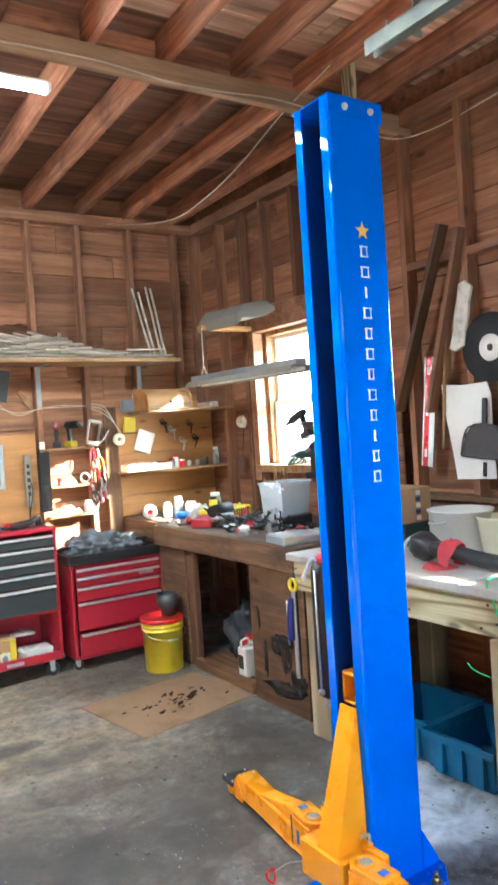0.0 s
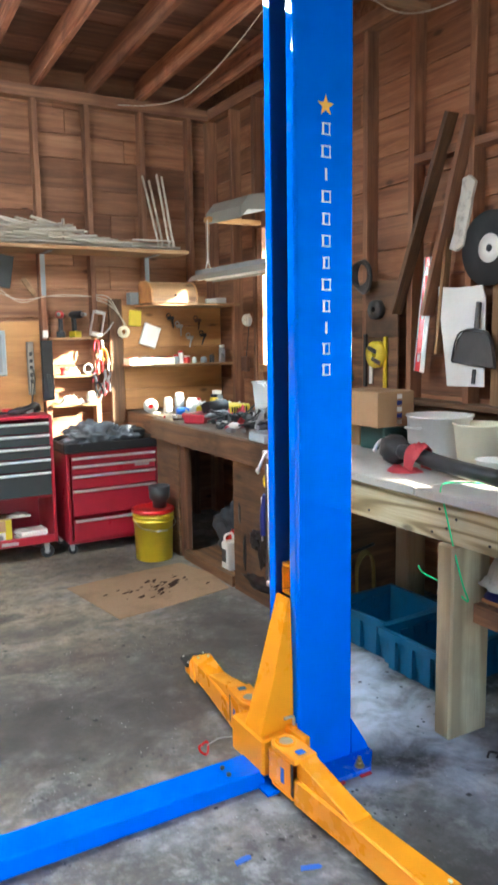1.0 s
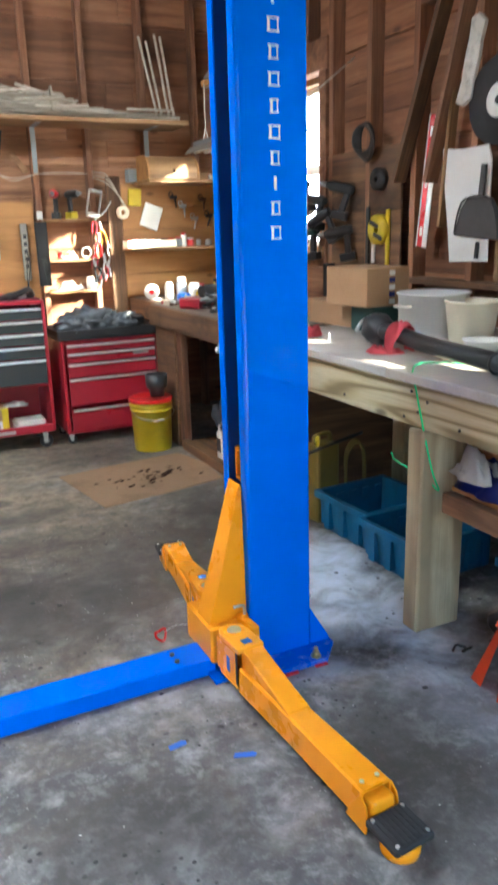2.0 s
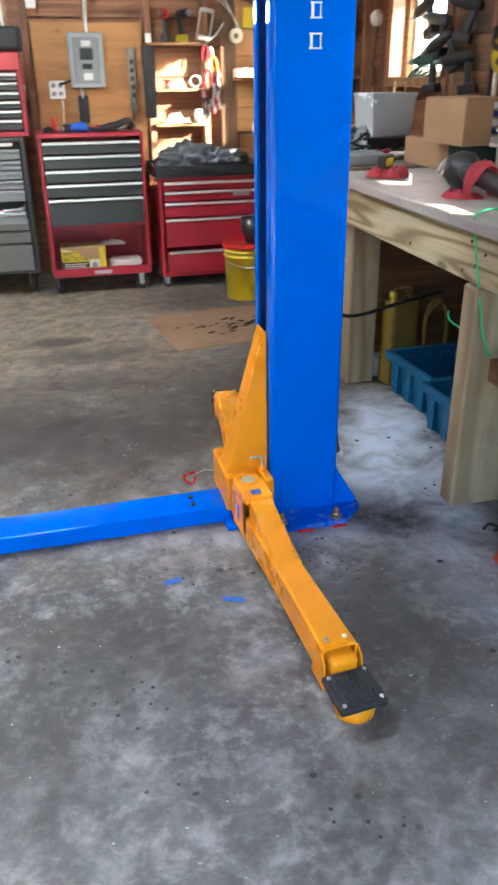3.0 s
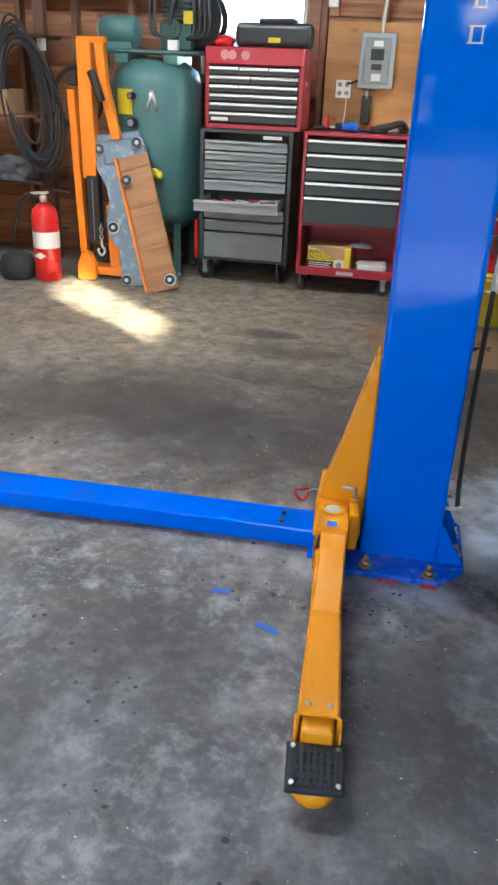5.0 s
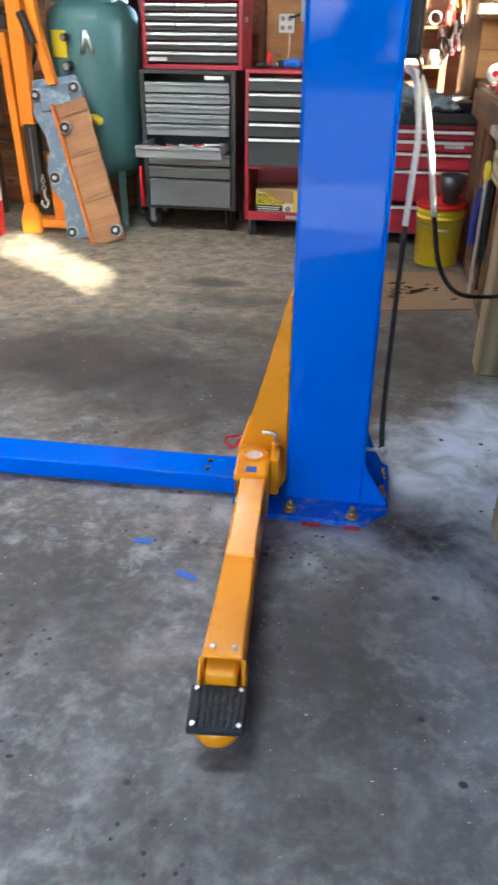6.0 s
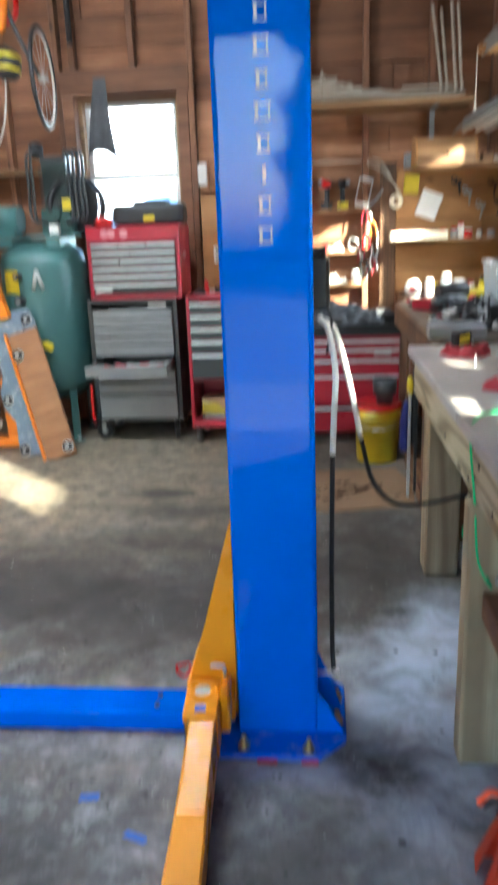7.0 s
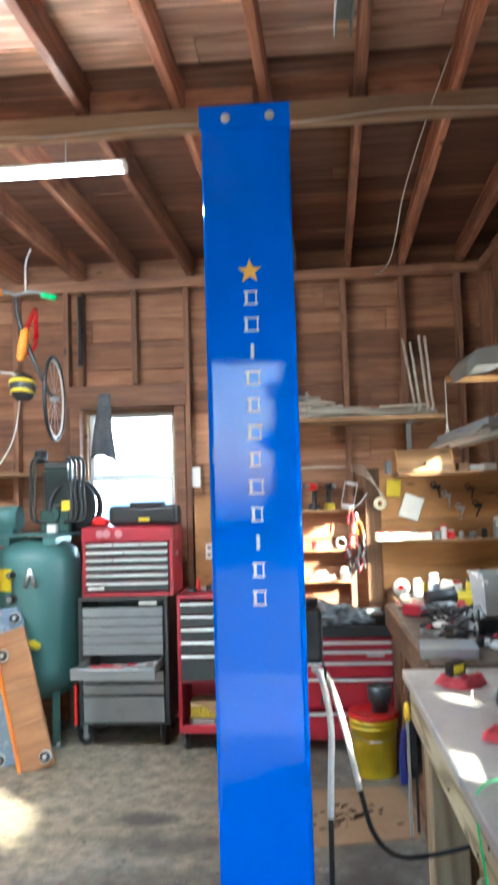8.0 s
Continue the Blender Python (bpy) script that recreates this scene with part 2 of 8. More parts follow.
M["galv"] = paint("galvanised", (0.50, 0.52, 0.51), 0.45, 0.8, 0.3, 0.0, (0.25, 0.25, 0.24), 12)
M["alu"] = paint("aluminium", (0.72, 0.71, 0.68), 0.35, 0.9, 0.3, 0.0, (0.35, 0.34, 0.31), 8)
M["black"] = paint("black_plastic", (0.012, 0.012, 0.013), 0.45, 0.0, 0.3, 0.0, (0.05, 0.045, 0.04))
M["rubber"] = paint("black_rubber", (0.018, 0.019, 0.02), 0.75, 0.0, 0.35, 0.0, (0.07, 0.065, 0.06), 14)
M["white"] = paint("white_plastic", (0.72, 0.71, 0.66), 0.45, 0.0, 0.2, 0.0, (0.35, 0.3, 0.22))
M["cream"] = paint("cream_plastic", (0.74, 0.68, 0.5), 0.5, 0.0, 0.2, 0.0, (0.4, 0.32, 0.2))
M["grey"] = paint("grey_metal", (0.22, 0.23, 0.23), 0.5, 0.2, 0.25)
M["panelgrey"] = paint("panel_grey", (0.28, 0.31, 0.32), 0.5, 0.2, 0.2)
M["yellowplastic"] = paint("yellow_plastic", (0.62, 0.47, 0.015), 0.4, 0.0, 0.35, 0.0, (0.25, 0.2, 0.03), 9)
M["card"] = paint("cardboard", (0.37, 0.225, 0.115), 0.85, 0.0, 0.35, 0.0, (0.26, 0.145, 0.07), 4)
M["green"] = paint("green_tank", (0.055, 0.135, 0.125), 0.4, 0.0, 0.35, 0.1, (0.03, 0.07, 0.065), 4)
M["orange"] = paint("orange_hoist", (0.80, 0.22, 0.008), 0.4, 0.0, 0.15, 0.1, (0.3, 0.08, 0.01))
M["jackorange"] = paint("orange_red", (0.78, 0.085, 0.02), 0.4, 0.0, 0.15, 0.1, (0.3, 0.04, 0.01))
M["teal"] = paint("blue_tote", (0.004, 0.095, 0.195), 0.45, 0.0, 0.6, 0.0, (0.016, 0.04, 0.06), 7)
M["creeper"] = paint("blue_grey_vinyl", (0.13, 0.185, 0.24), 0.5, 0.0, 0.85, 0.0, (0.5, 0.54, 0.56), 16)
M["brass"] = paint("brass", (0.62, 0.47, 0.2), 0.3, 1.0, 0.3)
M["tape"] = paint("blue_tape", (0.015, 0.12, 0.55), 0.6, 0.0, 0.2)
M["darkgreen"] = paint("dark_green", (0.015, 0.055, 0.045), 0.6, 0.0, 0.3)
M["greenstring"] = paint("green_cord", (0.02, 0.5, 0.16), 0.5, 0.0, 0.1)
M["worktop"] = paint("worn_worktop", (0.37, 0.345, 0.31), 0.5, 0.0, 0.7, 0.0, (0.17, 0.145, 0.12), 3.5)
M["oldtop"] = paint("oily_worktop", (0.12, 0.088, 0.062), 0.55, 0.0, 0.6, 0.0, (0.06, 0.045, 0.035), 5)
M["cloth"] = paint("grey_cloth", (0.10, 0.105, 0.11), 0.95, 0.0, 0.5, 0.0, (0.035, 0.035, 0.04), 14)
M["faded_cloth"] = paint("faded_cloth", (0.1, 0.108, 0.118), 0.95, 0.0, 0.6, 0.0, (0.06, 0.06, 0.065), 14)
M["paper"] = paint("off_white_board", (0.62, 0.61, 0.57), 0.7, 0.0, 0.25, 0.0, (0.4, 0.37, 0.3), 3)
M["rust"] = paint("dull_brown_metal", (0.11, 0.055, 0.035), 0.6, 0.3, 0.4)
M["wire"] = paint("pale_wire", (0.55, 0.48, 0.38), 0.5, 0.0, 0.1)
M["lettering"] = paint("pale_lettering", (0.70, 0.74, 0.78), 0.5, 0.0, 0.05)
M["star"] = paint("gold_star", (0.80, 0.45, 0.07), 0.4, 0.0, 0.05)
M["hose"] = paint("white_sleeve", (0.66, 0.65, 0.60), 0.7, 0.0, 0.3, 0.0, (0.4, 0.38, 0.33), 20)
M["darkblue"] = paint("dark_blue", (0.008, 0.018, 0.16), 0.4, 0.0, 0.15)
M["gravel"] = paint("grey_gravel", (0.11, 0.115, 0.115), 0.9, 0.0, 0.4, 0.0, (0.08, 0.085, 0.08), 1.5)
# dark patches in this colour stand in for dappled tree shade
M["apron"] = paint("dappled_apron", (0.27, 0.3, 0.33), 0.9, 0.0, 1.0, 0.0, (0.03, 0.033, 0.035), 0.9)
M["zinc"] = paint("bright_zinc", (0.62, 0.62, 0.58), 0.4, 0.25, 0.2)
M["track"] = paint("dull_track", (0.27, 0.31, 0.28), 0.5, 0.5, 0.3)
M["tub"] = paint("dull_yellow", (0.17, 0.12, 0.02), 0.5, 0.0, 0.4, 0.0, (0.03, 0.02, 0.01), 9)
M["oil"] = paint("dark_oil_mark", (0.035, 0.016, 0.009), 0.9, 0.0, 0.3, 0.0, (0.02, 0.01, 0.006), 6, 0.1)
M["pot"] = paint("scoured_aluminium", (0.8, 0.79, 0.76), 0.5, 0.55, 0.35, 0.0, (0.55, 0.53, 0.48), 5)
M["tarp"] = paint("grey_tarp", (0.032, 0.035, 0.04), 0.75, 0.0, 0.6, 0.0, (0.012, 0.013, 0.015), 9)
M["bark"] = paint("lichen_bark", (0.5, 0.48, 0.42), 0.9, 0.0, 1.0, 0.0, (0.1, 0.085, 0.065), 16)
M["grease"] = paint("black_grease", (0.012, 0.01, 0.009), 0.45, 0.0, 0.4, 0.0, (0.05, 0.03, 0.02), 14)
M["faded"] = paint("faded_pink", (0.55, 0.24, 0.25), 0.6, 0.0, 0.3)
M["dusty"] = paint("dusty_enamel", (0.22, 0.205, 0.17), 0.6, 0.0, 0.5, 0.0, (0.12, 0.11, 0.09), 5)


def make_glass():
    k = Nodes("window_glass")
    return k.set(Base_Color=(0.95, 0.98, 1.0), Roughness=0.02, Transmission_Weight=1.0, IOR=1.01, Specular_IOR_Level=0.3)


def make_glow(name, col, strength):
    k = Nodes(name)
    return k.set(Base_Color=col, Emission_Color=col, Emission_Strength=strength)


M["glass"] = make_glass()
M["tube"] = make_glow("lit_tube", (0.95, 0.97, 1.0), 27.0)


def clear_plastic(name="clear_plastic", col=(0.55, 0.6, 0.64), clear=0.5):
    k = Nodes(name)
    v = k.coords()
    return k.set(Base_Color=col, Roughness=k.grey(k.noise(v, 3), 0.3, 0.7, 0.2, 0.3), Transmission_Weight=clear, IOR=1.15)


M["clear"] = clear_plastic()
M["bin_plastic"] = clear_plastic("cloudy_bin", (0.74, 0.79, 0.8), 0.45)


def spot(k, pos, x, y, rx, ry, wob, soft=0.35):
    """A stain with a ragged outline round a place on the floor; 1 inside."""
    sub = k.n("VectorMath", operation="SUBTRACT")
    k.link(pos, sub.inputs[0])
    sub.inputs[1].default_value = (x, y, 0)
    mul = k.n("VectorMath", operation="MULTIPLY")
    k.link(sub.outputs[0], mul.inputs[0])
    mul.inputs[1].default_value = (1 / rx, 1 / ry, 0)
    ln = k.n("VectorMath", operation="LENGTH")
    k.link(mul.outputs[0], ln.inputs[0])
    add = k.n("Math", operation="ADD")
    k.link(ln.outputs["Value"], add.inputs[0])
    k.link(k.grey(wob, 0.25, 0.75, -0.7, 0.7), add.inputs[1])
    return k.grey(add.outputs[0], 1.0 - soft, 1.0 + soft, 1.0, 0.0)


def concrete():
    k = Nodes("stained_concrete")
    tc = k.n("TexCoord")
    pos = tc.outputs["Object"]

    def times(a, b):
        f = k.n("Math", operation="MULTIPLY")
        k.link(a, f.inputs[0])
        k.link(b, f.inputs[1])
        return f.outputs[0]

    def dots(scale, r0, r1, gate_scale, lo, hi, stretch=None):
        v = k.n("TexVoronoi")
        v.voronoi_dimensions = "2D"
        v.inputs["Scale"].default_value = scale
        k.link(k.coords(stretch, vary=False) if stretch else pos, v.inputs["Vector"])
        add = k.n("Math", operation="ADD")
        k.link(v.outputs["Distance"], add.inputs[0])
        k.link(k.grey(k.noise(pos, 14, 3, 0.6), 0.3, 0.7, -r0, r0), add.inputs[1])
        return times(k.grey(add.outputs[0], r0, r1, 1.0, 0.0), k.grey(k.noise(pos, gate_scale, 2, 0.5), lo, hi))
    big = k.noise(pos, 1.6, 4, 0.55, 0.5)
    mid = k.noise(pos, 4.6, 7, 0.66, 0.35)
    blot = k.noise(pos, 10.5, 6, 0.7, 0.3)
    fine = k.noise(pos, 30, 6, 0.7)
    grit = k.noise(pos, 150, 2, 0.6)
    # trowelled slab: pale mottles over a darker, oil-soaked ground
    col = k.ramp(mid, [(0.36, (0.058, 0.054, 0.048)), (0.47, (0.105, 0.1, 0.09)), (0.56, (0.17, 0.163, 0.148)), (0.68, (0.3, 0.288, 0.262))])
    col = k.mix(k.grey(big, 0.46, 0.6, 0.0, 0.72), col, (0.056, 0.051, 0.045))
    col = k.mix(times(k.grey(blot, 0.5, 0.66), k.grey(mid, 0.38, 0.56, 0.3, 0.85)), col, (0.33, 0.317, 0.287))
    col = k.mix(k.grey(blot, 0.33, 0.46, 0.5, 0.0), col, (0.05, 0.047, 0.043))
    col = k.mix(k.grey(fine, 0.52, 0.72, 0.0, 0.55), col, (0.34, 0.328, 0.3))
    col = k.mix(k.grey(fine, 0.28, 0.45, 0.5, 0.0), col, (0.042, 0.04, 0.037))
    # doorway light painted on the floor as a ragged pale patch
    mottle = k.noise(pos, 9, 7, 0.75, 0.2)
    col = k.mix(k.grey(spot(k, pos, 1.35, 0.7, 1.4, 0.42, mottle, 0.7), 0, 1, 0, 0.4), col, k.mix(k.grey(blot, 0.4, 0.62), (0.13, 0.125, 0.112), (0.36, 0.345, 0.31)))
    # warm worn area before the tool cabinets, drilling dust by the lift, oil marks
    wob = k.noise(pos, 3.2, 5, 0.6, 0.8)
    worn = k.mix(k.grey(mottle, 0.36, 0.64), (0.085, 0.063, 0.037), (0.37, 0.29, 0.18))
    # wide reach also paints the warm glow round the sun patch
    col = k.mix(k.grey(spot(k, pos, 0.55, 4.7, 2.1, 1.95, wob, 0.6), 0, 1, 0, 0.78), col, worn)
    for x, y, rx, ry, a in ((1.05, 4.38, 0.17, 0.07, 0.85), (1.24, 4.08, 0.3, 0.12, 0.7), (0.75, 3.5, 0.5, 0.22, 0.5), (1.18, 1.6, 0.24, 0.2, 0.72), (0.9, 3.08, 0.55, 0.32, 0.78), (1.35, 2.85, 0.55, 0.28, 0.6), (0.3, 3.15, 0.6, 0.34, 0.75), (2.3, 3.5, 0.3, 0.4, 0.6), (1.75, 3.3, 0.6, 0.45, 0.68), (1.72, 1.0, 0.22, 0.13, 0.35), (1.9, 1.58, 0.22, 0.24, 0.72), (2.05, 1.3, 0.2, 0.3, 0.5), (0.95, 1.35, 0.16, 0.22, 0.45), (1.1, 3.75, 0.35, 0.12, 0.5), (2.1, 5.1, 0.5, 0.3, 0.5), (2.3, 3.95, 0.3, 0.25, 0.6)):
        col = k.mix(k.grey(spot(k, pos, x, y, rx, ry, wob, 0.5), 0, 1, 0, a), col, (0.036, 0.03, 0.024))
    curl = k.noise(pos, 5.5, 5, 0.62, 0.7)
    for x, y, rx, ry, a in ((2.33, 2.5, 0.24, 0.3, 1.0), (2.48, 2.82, 0.17, 0.26, 1.0), (2.37, 2.15, 0.17, 0.26, 0.8), (2.16, 2.24, 0.16, 0.12, 0.55), (1.93, 2.02, 0.24, 0.06, 0.5), (2.42, 1.5, 0.25, 0.4, 0.3)):
        col = k.mix(times(spot(k, pos, x, y, rx, ry, wob, 0.55), k.grey(curl, 0.34, 0.62, 0.3 * a, a)), col, (0.53, 0.56, 0.61))
    col = k.mix(1.0, col, (0.97, 1.0, 1.04), "MULTIPLY")
    # drips and chips
    col = k.mix(times(dots(7.0, 0.045, 0.075, 2.1, 0.54, 0.58), k.grey(fine, 0.2, 0.4, 0.6, 0.95)), col, (0.013, 0.012, 0.011))
    col = k.mix(dots(17, 0.06, 0.1, 2.9, 0.585, 0.63), col, (0.02, 0.019, 0.017))
    col = k.mix(dots(6.0, 0.012, 0.022, 1.7, 0.5, 0.55, (1, 2.2, 1)), col, (0.62, 0.61, 0.57))
    col = k.mix(dots(15, 0.02, 0.045, 2.1, 0.54, 0.62, (1.9, 1, 1)), col, (0.5, 0.49, 0.455))
    k.bump(k.mix(0.5, fine, grit), 0.4, 0.005)
    return k.set(Base_Color=col, Roughness=k.grey(mid, 0.25, 0.75, 0.5, 0.8))


M["concrete"] = concrete()


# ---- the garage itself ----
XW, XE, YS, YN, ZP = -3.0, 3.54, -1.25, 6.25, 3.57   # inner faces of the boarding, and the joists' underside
rnd = random.Random(4)

ground_bm = bmesh.new()
bm_box(ground_bm, -400, 400, -400, 400, -0.4, -0.12)
solid("ground", ground_bm, M["gravel"], (0, 0, 0), "dark gravel ground outside the garage", "ground", kind="structure")
# unseen slab, cut to the strip of sunlit ground that the column reflects
solid("pavement", box_bm(-3.5, 5.0, -3.5, -1.52, -0.14, -0.04), M["apron"], (0, 0, 0), "unseen concrete apron before the doorway, sunlit strip and dapple in its shape and colour", "pavement", kind="structure")
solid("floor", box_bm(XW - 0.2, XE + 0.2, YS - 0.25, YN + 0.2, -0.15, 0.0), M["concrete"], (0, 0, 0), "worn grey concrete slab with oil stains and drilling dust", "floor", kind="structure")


def wall_with_holes(name, axis, at0, at1, lo, hi, z1, holes, label):
    """A slab with openings. axis: the way along which the wall runs."""
    bm = bmesh.new()

    def put(a0, a1, b0, b1):
        if a1 - a0 < 0.005 or b1 - b0 < 0.005:
            return
        if axis == "x":
            bm_box(bm, a0, a1, at0, at1, b0, b1)
        else:
            bm_box(bm, at0, at1, a0, a1, b0, b1)
    cur = lo
    for a0, a1, b0, b1 in sorted(holes):
        put(cur, a0, 0, z1)
        put(a0, a1, 0, b0)
        put(a0, a1, b1, z1)
        cur = a1
    put(cur, hi, 0, z1)
    return solid(name, bm, M["board"], (0, 0, 0), label, "wall", kind="structure")


WIN_N = (0.19, 0.97, 1.36, 2.50)        # x0 x1 z0 z1
WIN_E = (4.50, 5.24, 1.36, 2.46)        # y0 y1 z0 z1
WIN_E2 = (1.02, 1.72, 1.42, 2.42)
WIN_E3 = (1.92, 2.26, 1.45, 1.7)
DOOR_S = (-1.3, 2.4, 0.0, 2.75)
ZT = 3.95
wall_n = wall_with_holes("wall_north", "x", YN + 0.026, YN + 0.15, XW - 0.2, XE + 0.2, ZT, [WIN_N], "old board wall with bare studs and a window")
wall_e = wall_with_holes("wall_east", "y", XE + 0.026, XE + 0.15, YS, YN + 0.024, ZT, [WIN_E, WIN_E2, WIN_E3], "old board wall with bare studs behind the workbenches")
wall_w = wall_with_holes("wall_west", "y", XW - 0.15, XW - 0.026, YS, YN + 0.024, ZT, [], "plain old board wall")
wall_s = wall_with_holes("wall_south", "x", YS - 0.15, YS, XW - 0.2, XE + 0.2, ZT, [DOOR_S], "plain board wall with the open garage doorway")


def boarding(wall, axis, at, lo, hi, z1, holes, t=0.022):
    """Horizontal boards, a row at a time, butted at random places and cut round the openings."""
    z = 0.02
    while z < z1:
        h = rnd.choice((0.185, 0.19, 0.2, 0.235))
        h = min(h, z1 - z)
        if h < 0.04:
            break
        cuts = [lo] + sorted(rnd.uniform(lo + 0.6, hi - 0.6) for _ in range(2)) + [hi]
        for a, b in zip(cuts, cuts[1:]):
            spans = [(a, b)]
            for h0, h1, b0, b1 in holes:
                if z + h > b0 + 0.01 and z < b1 - 0.01:
                    spans = [s for p, q in spans for s in ((p, min(q, h0)), (max(p, h1), q)) if s[1] - s[0] > 0.03]
            for p, q in spans:
                c, ln = (p + q) / 2, q - p - 0.003
                dz = rnd.uniform(-0.002, 0.002)
                off = rnd.uniform(0, 0.004)
                if axis == "x":
                    m = pose(c, at - off + t / 2, z + h / 2 + dz, 90, 0, 0)
                else:
                    m = pose(at - off + t / 2, c, z + h / 2 + dz, 90, 0, 90)
                # north wall boards right of the window get bounced light as a paler colour
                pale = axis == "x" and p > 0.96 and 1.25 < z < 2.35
                plank("board", M["board_lit" if pale else "board"], wall, ln, h - rnd.choice((0.004, 0.006)), t, m, 0.002)
        z += h


def stud(wall, axis, along, at, z0, z1, w=0.045, d=0.09, name="stud", mat=None):
    """An upright whose back lies on the boarding."""
    mat = mat or M["stud"]
    if axis == "x":
        m = pose(along, at - d / 2 - 0.005, (z0 + z1) / 2, 0, -90, 0) @ pose(0, 0, 0, 0, 0, 0)
        plank(name, mat, wall, z1 - z0, d, w, m, 0.003)
    else:
        m = pose(at - d / 2 - 0.005, along, (z0 + z1) / 2, 0, -90, 0)
        plank(name, mat, wall, z1 - z0, w, d, m, 0.003)


# overhead: plates, joists, deck, the long tie beam
PLATE_Z0 = 3.475
for i, x in enumerate((-2.6, -2.15, -1.7, -1.27, -0.83, -0.4, 0.1, 0.55, 1.02, 1.46, 1.87, 2.31, 2.74, 3.2)):
    ln = YN + 0.05 - (YS - 0.1)
    ob = plank("ceiling_joist", M["joist"], None, ln, 0.043, 0.17, pose(x - 0.022, (YN + YS - 0.05) / 2, ZP + 0.085, 0, 0, 88.1))
    tagged(ob, "reddish brown rough-sawn ceiling joist", "joist", "ceiling joists", "structure")
ceil_bm = bmesh.new()
yy = YS - 0.15
while yy < YN + 0.1:
    w = rnd.choice((0.19, 0.2, 0.235, 0.24))
    a = XW - 0.15
    while a < XE + 0.15:
        b = min(a + rnd.uniform(1.6, 3.2), XE + 0.15)
        bm_box(ceil_bm, a + 0.002, b - 0.002, yy + 0.004, yy + w - 0.004, ZP + 0.175 + rnd.uniform(0, 0.006), ZP + 0.2)
        a = b
    yy += w
bm_box(ceil_bm, XW - 0.2, XE + 0.2, YS - 0.2, YN + 0.15, ZP + 0.215, ZP + 0.3)


def deck_material():
    k = Nodes("ceiling_boards")
    geo = k.n("NewGeometry")
    tc = k.n("TexCoord")
    add = k.n("VectorMath", operation="ADD")
    mul = k.n("Math", operation="MULTIPLY")
    mul.inputs[1].default_value = 41.0
    k.link(geo.outputs["Random Per Island"], mul.inputs[0])
    k.link(tc.outputs["Object"], add.inputs[0])
    k.link(mul.outputs[0], add.inputs[1])
    mp = k.n("Mapping")
    mp.inputs["Scale"].default_value = (0.6, 9, 9)
    k.link(add.outputs[0], mp.inputs["Vector"])
    g = k.noise(mp.outputs[0], 2.0, 6, 0.6, 0.8)
    col = k.ramp(g, [(0.25, (0.11, 0.062, 0.04)), (0.5, (0.25, 0.15, 0.096)), (0.78, (0.43, 0.3, 0.205))])
    tone = k.ramp(geo.outputs["Random Per Island"], [(0.0, (0.55, 0.5, 0.48)), (0.5, (0.9, 0.86, 0.82)), (0.8, (1.1, 1.05, 1.0)), (1.0, (1.6, 1.6, 1.55))])
    col = k.mix(1.0, col, tone, "MULTIPLY")
    # doorway bounce light put into the colour: paler before the tie beam, darker red-brown beyond
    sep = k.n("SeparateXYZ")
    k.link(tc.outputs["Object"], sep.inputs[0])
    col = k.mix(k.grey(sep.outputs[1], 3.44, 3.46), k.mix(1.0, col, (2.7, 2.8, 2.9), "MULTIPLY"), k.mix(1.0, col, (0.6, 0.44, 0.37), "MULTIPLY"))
    k.bump(g, 0.3, 0.004)
    return k.set(Base_Color=col, Roughness=0.8)


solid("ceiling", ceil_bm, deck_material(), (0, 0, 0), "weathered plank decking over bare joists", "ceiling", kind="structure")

tie = thing("beam", (0, 3.5, 0), "long bare timber tie beam with a stapled wire", "beam", kind="structure")
plank("timber", M["beam"], tie, XE - XW, 0.05, 0.108, pose((XE + XW) / 2, 0, 3.491))
part("stapled_wire", bm_tube(bmesh.new(), [(-2 + 0.32 * i, -0.03, 3.455 + 0.012 * math.sin(i * 1.9) + 0.006 * math.sin(i * 5.1)) for i in range(17)], 0.004, 6, 5), M["wire"], tie, "pale electric wire")
for x0, x1, z1 in ((1.06, 1.44, 3.69), (1.52, 1.84, 3.67), (1.93, 2.28, 3.7), (2.37, 2.7, 3.71), (0.62, 0.99, 3.68)):
    plank("blocking", M["joist"], tie, x1 - x0, 0.03, z1 - 3.545, pose((x0 + x1) / 2 - 0.01, 0.06, (z1 + 3.545) / 2))
plank("short_upright", M["pine"], tie, 0.24, 0.04, 0.085, pose(3.0, -0.075, 3.62, 0, -90, 90))

# hanging wires
solid("wire", bm_tube(bmesh.new(), [(2.67, 3.2, 3.57), (2.62, 3.55, 3.46), (2.56, 3.95, 3.28), (2.57, 4.4, 3.21), (2.58, 4.85, 3.2), (2.6, 5.5, 3.33), (2.62, 6.12, 3.5)], 0.0035, 6), M["wire"], (0, 0, 0), "thin pale wire slung under the joists", "wire")
solid("wire", bm_tube(bmesh.new(), [(2.95, 3.46, 3.47), (3.2, 3.36, 3.33), (3.42, 3.2, 3.36), (3.49, 2.7, 3.42), (3.49, 1.9, 3.45), (3.49, 0.5, 3.46)], 0.0035, 6), M["wire"], (0, 0, 0), "thin pale wire run along the wall plate", "wire")
tr = thing("door_track", (2.17, 0.76, 3.17), "galvanised steel overhead door track hung from the joists", "track")
trb = bmesh.new()
for dx in (-0.025, 0.023):
    bm_box(trb, dx, dx + 0.004, -1.45, 1.62, -0.03, 0.03)
bm_box(trb, -0.025, 0.027, -1.45, 1.62, 0.028, 0.032)
part("rail", trb, M["track"], tr)
part("hanger", box_bm(0.135, 0.171, 1.5, 1.506, 0.036, 0.405), M["track"], tr)
part("hanger", box_bm(-0.02, 0.171, 1.495, 1.5, 0.03, 0.055), M["track"], tr)
